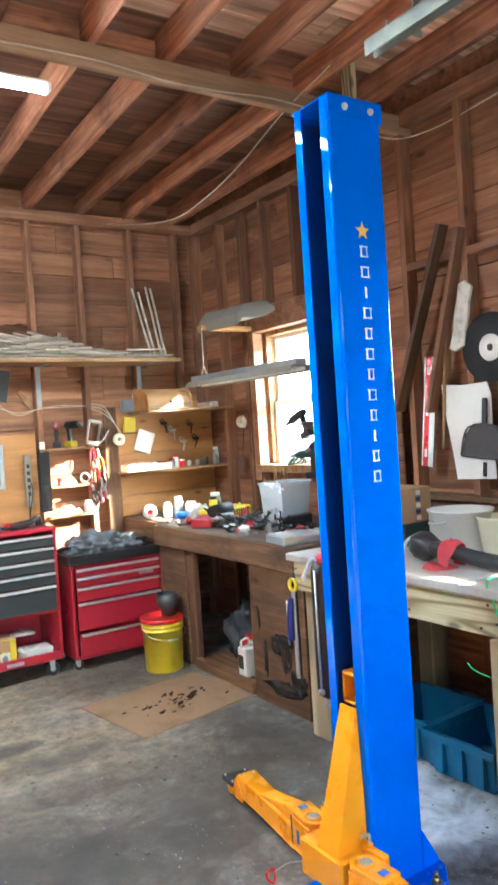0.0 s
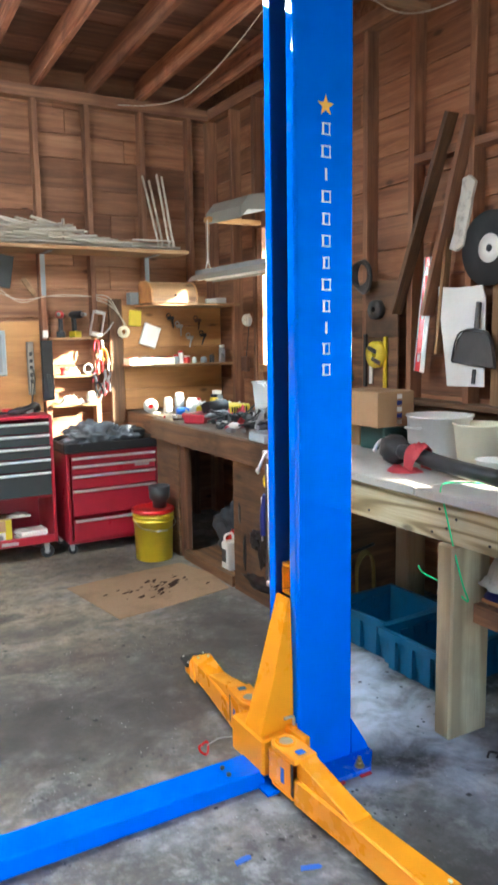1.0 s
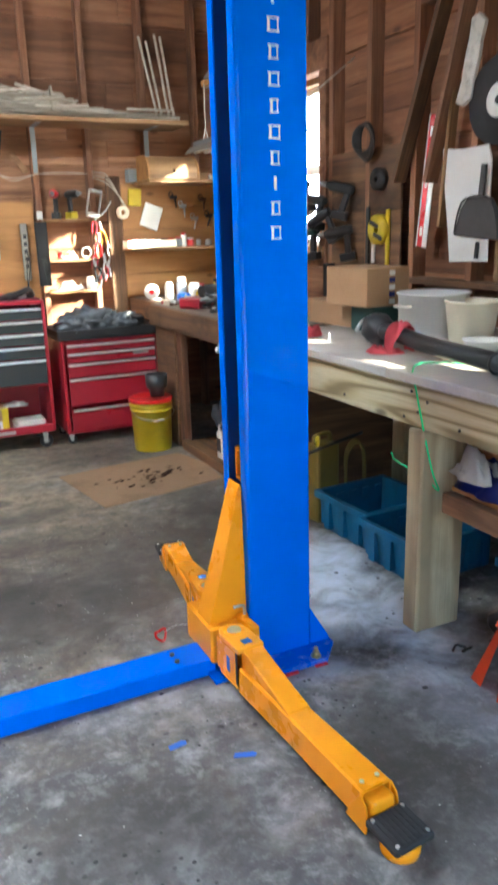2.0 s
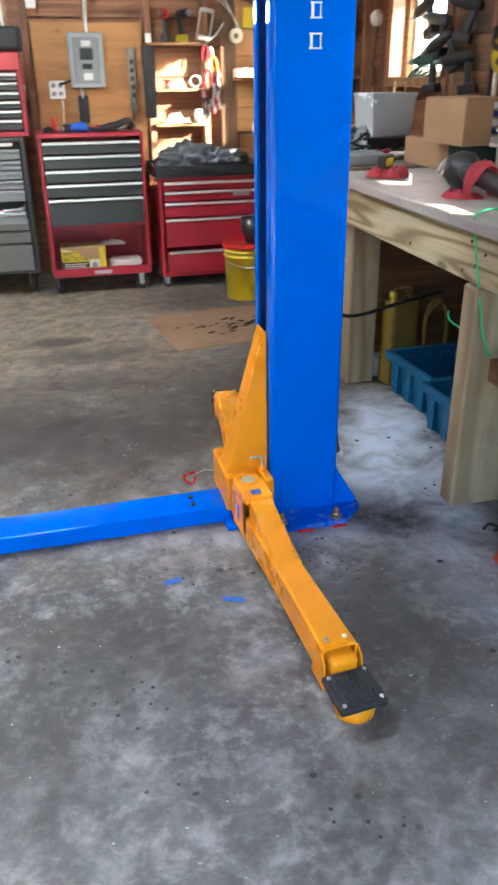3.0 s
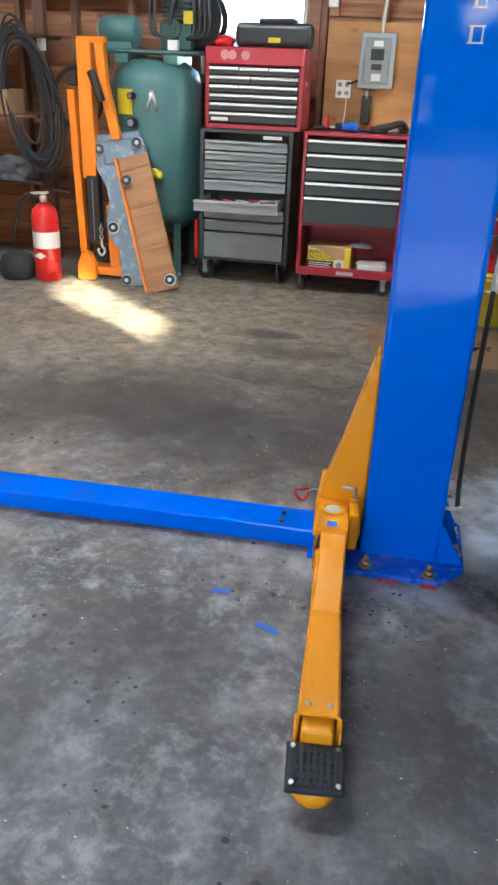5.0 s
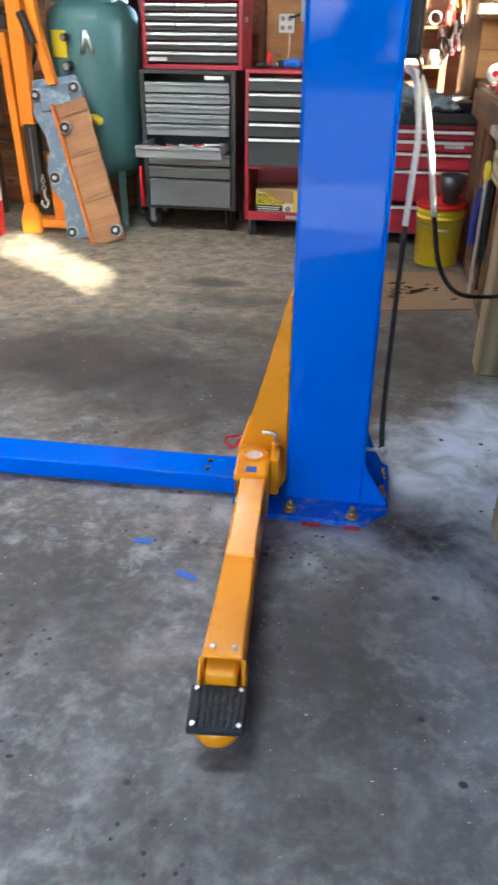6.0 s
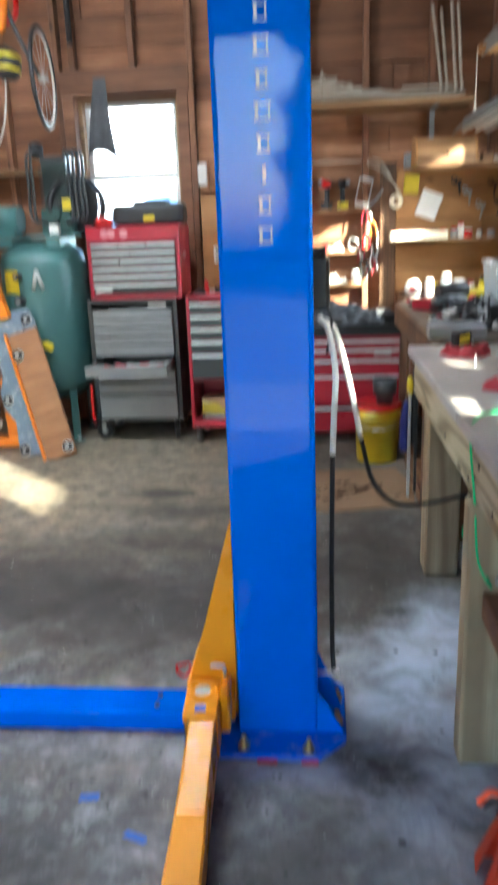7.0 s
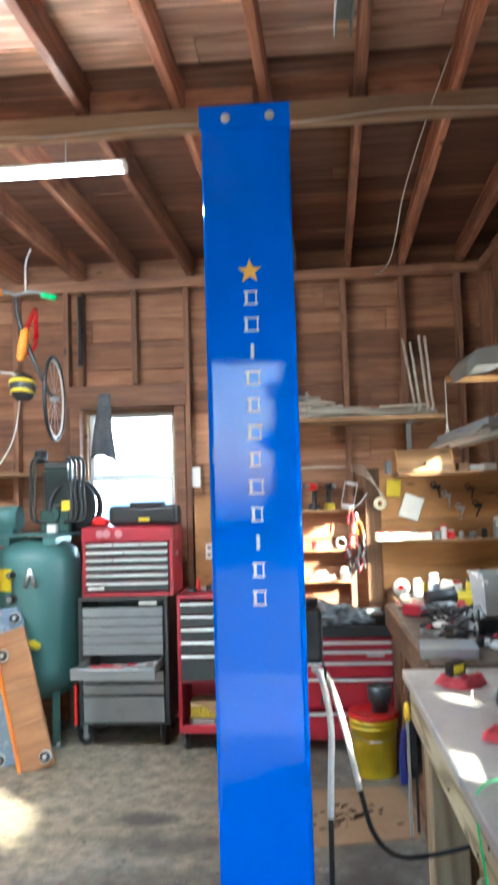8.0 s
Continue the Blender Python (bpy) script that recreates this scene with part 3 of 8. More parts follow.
part("hanger", box_bm(0.135, 0.171, -0.6, -0.594, 0.036, 0.405), M["track"], tr)
part("hanger", box_bm(-0.02, 0.171, -0.605, -0.6, 0.03, 0.055), M["track"], tr)

# lamp hung under the beam
lp = thing("tube_lamp", (0.05, 3.485, 3.28), "lit white fluorescent tube lamp under the beam", "lamp")
part("housing", box_bm(-1.21, 1.19, -0.032, 0.032, 0.018, 0.036, 0.005), M["white"], lp)
part("tube", bm_cyl(bmesh.new(), (-1.19, -0.016, 0.006), (1.175, -0.016, 0.006), 0.012, seg=12), M["tube"], lp, "lit glass tube")
part("tube", bm_cyl(bmesh.new(), (-1.19, 0.016, 0.006), (1.175, 0.016, 0.006), 0.012, seg=12), M["tube"], lp, "lit glass tube")
for x in (-1.2, 1.18):
    part("end_cap", box_bm(x - 0.01, x + 0.01, -0.032, 0.032, -0.008, 0.02, 0.003), M["white"], lp)
for x in (-0.8, 0.9):
    part("chain", bm_tube(bmesh.new(), [(x, 0.01, 0.036), (x, 0.01, 0.185)], 0.003, 5), M["galv"], lp)


def window(name, axis, at, hole, mid, label, thick=0.13, fw=0.03, s=0.035):
    """A two-sash window in its opening; mid: the height of the meeting rail."""
    a0, a1, b0, b1 = hole
    w = thing(name, (0, 0, 0), label, "window", kind="structure")

    def bx(n, p0, p1, q0, q1, d0, d1, mat, bev=0.004, lab=""):
        bm = box_bm(p0, p1, at + d0, at + d1, q0, q1, bev) if axis == "x" else box_bm(at + d0, at + d1, p0, p1, q0, q1, bev)
        return part(n, bm, mat, w, lab)
    for p0, p1 in ((a0, a0 + fw), (a1 - fw, a1)):
        bx("window_frame", p0, p1, b0 + fw, b1 - fw, 0.01, thick + 0.02, M["shelf"])
    bx("window_frame", a0, a1, b1 - fw, b1, 0.01, thick + 0.02, M["shelf"])
    bx("window_sill", a0 - 0.06, a1 + 0.06, b0 - 0.03, b0 + fw, -0.11, thick + 0.03, M["shelf"])
    for q0, q1, d in ((b0 + fw, mid, 0.05), (mid, b1 - fw, 0.085)):
        bm = bmesh.new()
        i0, i1 = a0 + fw, a1 - fw
        for p0, p1, r0, r1 in ((i0, i0 + s, q0, q1), (i1 - s, i1, q0, q1), (i0 + s, i1 - s, q0, q0 + s), (i0 + s, i1 - s, q1 - s, q1)):
            if axis == "x":
                bm_box(bm, p0, p1, at + d, at + d + 0.03, r0, r1, 0.003)
            else:
                bm_box(bm, at + d, at + d + 0.03, p0, p1, r0, r1, 0.003)
        sash = part("sash", bm, M["white"], w, "painted sash")
        pane = bx("pane", i0 + s, i1 - s, q0 + s, q1 - s, d + 0.012, d + 0.016, M["glass"], 0)
        pane.parent = sash
        pane.visible_shadow = False
    for p0, p1 in ((a0 - 0.085, a0 - 0.002), (a1 + 0.002, a1 + 0.085)):
        bx("casing", p0, p1, b0 - 0.1, b1 + 0.002, -0.1, -0.005, M["stud"])
    bx("casing", a0 - 0.1, a1 + 0.1, b1 + 0.004, b1 + 0.19, -0.1, -0.005, M["stud"])
    return w


window("window_1", "x", YN, WIN_N, 1.94, "double-hung window with a wooden frame over the tool chest")
window("window_2", "y", XE, WIN_E, 1.9, "sunny double-hung window over the workbench")
w3 = window("window_3", "y", XE, WIN_E2, 2.075, "small high window in the side wall", thick=0.06, fw=0.02, s=0.012)
# unseen bar added across the opening to split the sun patch
part("transom", box_bm(XE + 0.01, XE + 0.045, 1.04, 1.70, 1.67, 1.80, 0.003), M["shelf"], w3)
window("window_4", "y", XE, WIN_E3, 1.58, "low small window behind the workbench", thick=0.06, fw=0.02, s=0.02)

# unseen boards added to narrow the sunlight that falls through the lower opening
for y0, y1 in ((1.045, 1.2), (1.44, 1.695)):
    part("infill_board", box_bm(XE + 0.012, XE + 0.04, y0, y1, 1.445, 1.668, 0.003), M["board"], w3)

# pale glowing slabs added outside the windows, standing in for the bright distance
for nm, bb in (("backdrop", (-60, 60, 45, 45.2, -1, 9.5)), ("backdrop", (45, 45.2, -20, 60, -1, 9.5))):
    solid(nm, box_bm(*bb), make_glow("glowing_backdrop", (0.86, 0.93, 1.0), 0.9), (0, 0, 0), "added glowing slab standing in for the bright distance", "backdrop", kind="structure")

# unseen bare woods added behind the doorway to shape the column's reflection, one gap to the bright horizon
wb = bmesh.new()
wr = random.Random(12)
for i in range(50):
    x = -52 + 2.05 * i + wr.uniform(-0.7, 0.7)
    h = wr.uniform(0.8, 1.6) if -3.2 < x < 0.2 else wr.uniform(8.0, 13.0)
    for j in range(6):
        bm_blob(wb, (x + wr.uniform(-1.0, 1.0), -30 + wr.uniform(-2.5, 2.5), h * (0.1 + 0.16 * j)), (wr.uniform(0.8, 1.5), 1.2, h * 0.13), 400 + 6 * i + j, 0.6, 1.8, 2)
solid("far_woods", wb, paint("bare_woods", (0.11, 0.105, 0.1), 0.9, 0.0, 0.8, 0.0, (0.04, 0.042, 0.035), 0.6), (0, 0, 0), "unseen grey trees added across the yard to shape the reflections", "trees", kind="stuff")


# ---- the lift post ----
def rounded_path(pts, r, n=5):
    pts = [Vector(p) for p in pts]
    out = [pts[0]]
    for a, b, c in zip(pts, pts[1:], pts[2:]):
        d0, d1 = (a - b).normalized(), (c - b).normalized()
        p0, p1 = b + d0 * r, b + d1 * r
        ctr = b + (d0 + d1) * r
        for i in range(n + 1):
            t = i / n
            q = (p0 - ctr) * math.cos(t * math.pi / 2) + (p1 - ctr) * math.sin(t * math.pi / 2)
            out.append(ctr + q)
    out.append(pts[-1])
    return out


def folded_sheet(bm, pts, t, r, z0, z1):
    """A bent sheet: a line in plan with rounded corners, thickened, and pushed up."""
    line = rounded_path(pts, r)
    left, right = [], []
    for i, p in enumerate(line):
        d = (line[min(i + 1, len(line) - 1)] - line[max(i - 1, 0)]).normalized()
        nrm = Vector((-d.y, d.x))
        left.append(p + nrm * t / 2)
        right.append(p - nrm * t / 2)
    ring = left + right[::-1]
    lo = [bm.verts.new((p.x, p.y, z0)) for p in ring]
    hi = [bm.verts.new((p.x, p.y, z1)) for p in ring]
    n = len(ring)
    for i in range(n):
        f = bm.faces.new((lo[i], lo[(i + 1) % n], hi[(i + 1) % n], hi[i]))
    k = len(left)
    for i in range(k - 1):
        for v in (lo, hi):
            bm.faces.new((v[i], v[i + 1], v[n - 2 - i], v[n - 1 - i]))
    return bm


def anchor_bolt(parent, x, y, z, m=None):
    b = bmesh.new()
    bm_cyl(b, (x, y, z), (x, y, z + 0.004), 0.019, seg=16)
    bm_cyl(b, (x, y, z + 0.004), (x, y, z + 0.019), 0.014, seg=6)
    bm_cyl(b, (x, y, z + 0.019), (x, y, z + 0.036), 0.008, seg=10)
    return part("anchor_bolt", b, M["brass"], parent, "brass-coloured anchor bolt")


CX0, CX1, CY0, CY1, CH = 1.755, 2.0, 2.17, 2.372, 2.84
lift = thing("lift_post", (1.88, 2.27, 0), "tall glossy blue two-post car lift column with pale lettering", "car lift")
o = Matrix.Translation((-1.88, -2.27, 0))


def lpart(name, bm, mat, label="", parent=None):
    bm.transform(o)
    return part(name, bm, mat, parent or lift, label)


b = bmesh.new()
folded_sheet(b, [(CX0 + 0.003, CY0 + 0.048), (CX0 + 0.003, CY0 + 0.003), (CX1 - 0.003, CY0 + 0.003), (CX1 - 0.003, CY1 - 0.003), (CX0 + 0.003, CY1 - 0.003), (CX0 + 0.003, CY1 - 0.048)], 0.006, 0.012, 0.02, CH - 0.005)
# thin dark sheets lining the channel; their colour holds the recess's shade
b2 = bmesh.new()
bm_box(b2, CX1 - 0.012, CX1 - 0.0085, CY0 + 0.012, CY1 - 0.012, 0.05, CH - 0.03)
lpart("inner_face", b2, M["recess_shade"], "dark inner sheet with the recess's shade in its colour")
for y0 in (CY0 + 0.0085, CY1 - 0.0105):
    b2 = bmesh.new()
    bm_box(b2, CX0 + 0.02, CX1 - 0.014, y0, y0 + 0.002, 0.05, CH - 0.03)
    lpart("inner_face", b2, M["recess_shade"], "dark inner sheet with the recess's shade in its colour")
column = lpart("column", b, M["blue"], "blue folded steel channel")
b = bmesh.new()
bm_box(b, CX0 - 0.003, CX1 + 0.003, CY0 - 0.006, CY1 + 0.004, CH - 0.006, CH, 0.002)
bm_prism(b, [(CX0 - 0.003, CH - 0.062), (CX1 + 0.003, CH - 0.075), (CX1 + 0.003, CH), (CX0 - 0.003, CH)], "y", CY0 - 0.006, CY0 - 0.001)
lpart("top_cap", b, M["blue"])
for x in (1.826, 1.947):
    b = bmesh.new()
    bm_cyl(b, (x, CY0 - 0.006, CH - 0.038), (x, CY0 - 0.009, CH - 0.038), 0.013, seg=14)
    bm_cyl(b, (x, CY0 - 0.009, CH - 0.038), (x, CY0 - 0.017, CH - 0.038), 0.0095, seg=6)
    lpart("bolt", b, M["zinc"], "zinc hexagon bolt")
# star and lettering plates, drawn as plain shapes
b = bmesh.new()
pts = []
for i in range(10):
    r = 0.036 if i % 2 == 0 else 0.0145
    a = math.pi / 2 + i * math.pi / 5
    pts.append((1.88 + r * math.cos(a), 2.372 + r * math.sin(a)))
c0 = b.verts.new((1.88, CY0 - 0.0016, 2.372))
vs = [b.verts.new((p[0], CY0 - 0.0016, p[1])) for p in pts]
for i in range(10):
    b.faces.new((c0, vs[i], vs[(i + 1) % 10]))
lpart("star", b, M["star"], "gold star decal")
MARKS = (0.9, 1.0, 0.5, 1.0, 0.85, 0.95, 0.75, 1.0, 0.8, 0.5, 0.8, 0.9)
for i, w in enumerate(MARKS):
    z = 2.299 - i * 0.0731
    hw = 0.021 * w
    b = bmesh.new()
    ya, yb, hh = CY0 - 0.0018, CY0 - 0.0004, 0.0195
    if w < 0.6:
        bm_box(b, 1.881 - 0.0045, 1.881 + 0.0045, ya, yb, z - hh, z + hh)
    else:
        for k in (-1, 1):
            bm_box(b, 1.881 - hw, 1.881 + hw, ya, yb, z + k * (hh - 0.002) - 0.002, z + k * (hh - 0.002) + 0.002)
        bm_box(b, 1.881 - hw + 0.003, 1.881 - hw + 0.0105, ya, yb, z - hh + 0.004, z + hh - 0.004)
        bm_box(b, 1.881 + hw - 0.0065, 1.881 + hw - 0.003, ya, yb, z - hh + 0.004, z + hh - 0.004)
    lpart("lettering_mark", b, M["lettering"], "pale plain mark of the vertical lettering")
# foot
b = bmesh.new()
bm_prism(b, [(1.70, 2.06), (2.005, 2.06), (2.085, 2.15), (2.085, 2.42), (2.02, 2.49), (1.70, 2.49)], "z", 0.0, 0.02, 0.003)
lpart("base_plate", b, paint("dusty_blue_paint", (0.0, 0.1, 0.6), 0.2, 0.0, 0.5, 0.0, (0.3, 0.36, 0.5), 26), "blue base plate dusted with drilling powder")
for y, zt, xo in ((2.17, 0.165, 2.075), (2.295, 0.23, 2.07), (2.362, 0.165, 2.075)):
    b = bmesh.new()
    bm_prism(b, [(1.997, 0.02), (xo, 0.02), (xo, 0.035), (1.997, zt)], "y", y, y + 0.01, 0.0015)
    lpart("gusset", b, M["blue"])
for x, y in ((1.972, 2.088), (1.778, 2.096), (2.058, 2.225), (2.058, 2.34), (1.972, 2.45), (1.778, 2.45)):
    b = bmesh.new()
    ob = anchor_bolt(lift, x - 1.88, y - 2.27, 0.02)
b = bmesh.new()
bm_cyl(b, (2.0, 2.285, 0.155), (2.05, 2.285, 0.155), 0.006, seg=10)
bm_lathe(b, [(0.004, -0.012), (0.012, -0.008), (0.012, 0.008), (0.004, 0.012)], (2.055, 2.285, 0.155), 10)
lpart("hose_fitting", b, M["chrome"], "zinc hose fitting")
b = bmesh.new()
bm_box(b, 1.985, 2.045, 2.375, 2.45, 1.275, 1.435, 0.012, seg=2)
bm_cyl(b, (2.015, 2.41, 1.435), (2.015, 2.41, 1.46), 0.02, seg=14)
lpart("power_unit", b, M["black"], "black power unit")
b = bmesh.new()
bm_lathe(b, [(0.012, 0.56), (0.034, 0.575), (0.046, 0.6), (0.046, 1.08), (0.04, 1.11), (0.02, 1.125)], (1.935, 2.6, 0), 24)
tank = lpart("reservoir", b, M["black"], "black cylindrical oil reservoir")
b = bmesh.new()
bm_lathe(b, [(0.014, 0.53), (0.014, 0.56)], (1.935, 2.6, 0), 12)
part("drain_cap", (b.transform(o), b)[1], M["chrome"], tank, "bright drain cap")
b = bmesh.new()
bm_lathe(b, [(0.03, 1.12), (0.03, 1.15), (0.018, 1.16)], (1.945, 2.6, 0), 16)
part("filler_cap", (b.transform(o), b)[1], M["brightred"], tank, "red filler cap")
b = bmesh.new()
bm_tube(b, [(1.93, 2.6, 1.125), (1.90, 2.62, 1.14), (1.865, 2.63, 1.07)], 0.006, 8)
bm_lathe(b, [(0.004, -0.012), (0.011, 0.0), (0.004, 0.012)], (1.865, 2.63, 1.07), 10)
part("lever", (b.transform(o), b)[1], M["chrome"], tank, "bright lever")
b = bmesh.new()
bm_cyl(b, (1.887, 2.585, 0.6), (1.887, 2.585, 1.1), 0.005, seg=8)
bm_lathe(b, [(0.003, -0.015), (0.014, -0.005), (0.014, 0.008), (0.003, 0.016)], (1.887, 2.585, 0.6), 12)
part("rod", (b.transform(o), b)[1], M["chrome"], tank, "bright thin rod")
for z in (0.68, 1.0):
    lpart("tank_bracket", box_bm(1.915, 1.955, 2.372, 2.56, z, z + 0.03, 0.003), M["black"])
# slack red shim under the foot
for x0, x1 in ((1.82, 1.88), (1.95, 2.0)):
    lpart("shim", box_bm(x0, x1, 2.047, 2.062, 0.0, 0.006, 0.001), M["brightred"], "red shim edge")

# carriage that rides in the column
b = bmesh.new()
bm_box(b, 1.75, 1.79, 2.222, 2.32, 0.1, 0.64, 0.006)
for z0, z1 in ((0.66, 0.675), (0.765, 0.78)):
    bm_box(b, 1.782, 1.87, 2.222, 2.32, z0, z1, 0.004)
for y0, y1 in ((2.222, 2.232), (2.31, 2.32)):
    bm_box(b, 1.782, 1.87, y0, y1, 0.675, 0.765, 0.003)
carriage = lpart("carriage", b, M["yellow"], "yellow painted sliding carriage")
b = bmesh.new()
bm_rings(b, [[Vector(p) for p in ((1.75, y0, z), (x, y0, z), (x, y1, z), (1.75, y1, z))] for z, x, y0, y1 in ((0.06, 1.602, 2.195, 2.305), (0.19, 1.608, 2.195, 2.305), (0.38, 1.664, 2.198, 2.3), (0.675, 1.742, 2.21, 2.29))], True, smooth=False)
lpart("gusset", b, M["yellow"], parent=None)
b = bmesh.new()
bm_prism(b, [(1.752, 0.37), (1.72, 0.37), (1.7, 0.3), (1.64, 0.2), (1.63, 0.06), (1.752, 0.06)], "y", 2.31, 2.35, 0.005)
lpart("gusset", b, M["yellow"])


def swing_arm(m, ext, label):
    """An arm along its own +y from the pivot, with its pad; ext: how far it reaches."""
    arm = thing("swing_arm", m, label, "lift arm")
    # head round the pivot: rounded behind, square in front
    bm = bmesh.new()
    back = [(0.049 * math.cos(a), -0.012 + 0.05 * math.sin(a)) for a in (math.pi + math.pi * i / 10 for i in range(11))]
    bm_prism(bm, back + [(0.049, 0.112), (-0.049, 0.112)], "z", 0.178, 0.201, 0.004)
    part("head_plate", bm, M["yellow"], arm)
    bm = bmesh.new()
    bm_prism(bm, back + [(0.049, 0.1), (-0.049, 0.1)], "z", 0.045, 0.06, 0.003)
    bm_box(bm, 0.04, 0.049, -0.045, 0.086, 0.06, 0.178, 0.003)
    bm_box(bm, -0.049, -0.04, -0.045, 0.1, 0.06, 0.178, 0.003)
    part("fork", bm, M["yellow"], arm)
    bm = bmesh.new()
    bm_cyl(bm, (0, -0.005, 0.201), (0, -0.005, 0.205), 0.024, seg=22)
    part("pivot_pin", bm, M["galv"], arm, "bare steel pivot pin")
    bm = bmesh.new()
    bm_torus(bm, (0, -0.005, 0.202), (0, 0, 1), 0.032, 0.006, 24, 8)
    bm_lathe(bm, [(0.036, 0.061), (0.036, 0.177)], (0, -0.005, 0), 22)
    part("pivot_boss", bm, M["yellow"], arm)
    # wedge-shaped root plate that runs down onto the tube
    bm = bmesh.new()
    bm_rings(bm, [[Vector(q) for q in ((-h, y, 0.07), (g, y, 0.07), (g, y, zt - 0.003), (g - 0.003, y, zt), (-h + 0.004, y, zt), (-h, y, zt - 0.004))] for y, h, g, zt in ((0.101, 0.045, 0.03, 0.193), (0.2, 0.043, 0.031, 0.171), (0.3, 0.041, 0.033, 0.148), (0.392, 0.0395, 0.0385, 0.131), (0.398, 0.0395, 0.0385, 0.124))], True, smooth=False)
    part("root", bm, M["yellow"], arm)
    # tapered outer tube, open at its end, with a cheek on either side
    z0, z1 = 0.028, 0.126
    bm = bmesh.new()

    def loop(y, h, a, b, c):
        return [Vector(q) for q in ((-h + c, y, a), (h - c, y, a), (h, y, a + c), (h, y, b - c), (h - c, y, b), (-h + c, y, b), (-h, y, b - c), (-h, y, a + c))]
    bm_rings(bm, [loop(0.1, 0.043, z0, z1, 0.006), loop(0.39, 0.0415, z0, z1, 0.006), loop(ext, 0.048, z0, z1, 0.006), loop(ext, 0.042, z0 + 0.006, z1 - 0.006, 0.004), loop(0.42, 0.036, z0 + 0.006, z1 - 0.006, 0.004)], True, smooth=False)
    part("outer_tube", bm, M["yellow"], arm)
    for q in (-1, 1):
        bm = bmesh.new()
        bm_prism(bm, [(ext - 0.06, z0 - 0.008), (ext + 0.024, z0 - 0.014), (ext + 0.03, z0 + 0.02), (ext + 0.022, z1 - 0.03), (ext - 0.004, z1 - 0.008), (ext - 0.045, z0 + 0.03)], "x", min(q * 0.0475, q * 0.0535), max(q * 0.0475, q * 0.0535), 0.0015)
        part("cheek", bm, M["yellow"], arm)
    part("inner_tube", box_bm(-0.037, 0.037, 0.43, ext + 0.035, 0.036, 0.108, 0.012, seg=3), M["yellow"], arm)
    for q in (-0.025, 0.025):
        bm = bmesh.new()
        bm_lathe(bm, [(0.007, 0.0), (0.0065, 0.004), (0.003, 0.005)], (q, ext - 0.03, z1), 10)
        part("screw", bm, M["chrome"], arm, "zinc screw")
    bm = bmesh.new()
    bm_lathe(bm, [(0.038, 0.002), (0.05, 0.006), (0.052, 0.024), (0.045, 0.044), (0.03, 0.048)], (0, ext + 0.096, 0), 24)
    part("pad_cup", bm, M["yellow"], arm)
    pm = pose(0, ext + 0.092, 0.068, -4, 0, 2) @ Matrix.Diagonal((0.98, 1.06, 1, 1))
    bm = bmesh.new()
    bm_box(bm, -0.064, 0.064, -0.056, 0.056, -0.016, 0.004, 0.004)
    bm.transform(pm)
    pad = part("pad", bm, M["rubber"], arm, "black ribbed rubber pad")
    for i in range(9):
        if i in (0, 8):
            continue
        bm = bmesh.new()
        u = -0.06 + i * 0.015
        bm_box(bm, u - 0.005, u + 0.005, -0.05, 0.05, 0.003, 0.008, 0.0015)
        bm.transform(pm)
        part("rib", bm, M["rubber"], pad)
    for v in (-0.03, -0.01, 0.01, 0.03):
        bm = bmesh.new()
        bm_box(bm, -0.05, 0.05, v - 0.003, v + 0.003, 0.003, 0.0075)
        bm.transform(pm)
        part("rib", bm, M["rubber"], pad)
    for q in (-0.05, 0.05):
        for s in (-0.043, 0.043):
            bm = bmesh.new()
            bm_cyl(bm, (q, s, 0.004), (q, s, 0.0085), 0.0055, seg=8)
            bm.transform(pm)
            part("pad_screw", bm, M["chrome"], pad, "bright screw head")
    for q, s, zz in ((0.0, 0.078, 0.2012),):
        part("sticker", box_bm(q - 0.016, q + 0.016, s - 0.014, s + 0.014, zz, zz + 0.0015), M["tape"], arm, "small blue sticker")
    part("sticker", box_bm(0.0492, 0.0502, 0.03, 0.05, 0.085, 0.14), M["tape"], arm, "small blue sticker")
    bm = bmesh.new()
    bm_tube(bm, [(-0.064, -0.045, 0.2), (-0.064, -0.045, 0.24), (-0.062, -0.045, 0.256), (-0.047, -0.045, 0.261), (-0.022, -0.045, 0.261)], 0.0055, 8, 5)
    part("lock_pin", bm, M["galv"], arm, "bare steel lock pin")
    bm = bmesh.new()
    bm_box(bm, -0.08, -0.0505, -0.085, 0.035, 0.085, 0.214, 0.006)
    bm_cyl(bm, (-0.064, -0.045, 0.212), (-0.064, -0.045, 0.226), 0.012, seg=12)
    part("lock_lug", bm, M["yellow"], arm)
    # thin black strip paints the darkness of the gap beside the fork
    part("slot", box_bm(0.0462, 0.0472, 0.086, 0.1, 0.06, 0.176), M["black"], arm, "black strip standing in for the shade of an open slot")
    return arm


swing_arm(pose(1.661, 2.10, 0, 0, 0, 180 + 3.6), 0.757, "yellow steel lift arm with a black rubber pad")
swing_arm(pose(1.712, 2.46, 0, 0, 0, -8.0) @ Matrix.Diagonal((-1, 1, 1, 1)), 0.62, "yellow steel lift arm swung away along the floor")
b = bmesh.new()
bm_box(b, 1.6, 1.745, 2.165, 2.40, 0.05, 0.188, 0.008)
lpart("arm_bracket", b, M["yellow"])
# low cross tie on the floor
ct = thing("floor_tie", (1.65, 2.25, 0, 0, 0, 180.6), "blue steel tie channel lying across the floor", "car lift")
b = bmesh.new()
bm_box(b, 0.03, 2.9, -0.066, 0.066, 0.0, 0.066, 0.006, seg=2)
part("channel", b, M["blue"], ct)
b = bmesh.new()
bm_box(b, -0.1, 0.06, -0.13, 0.13, 0.0, 0.016, 0.003)
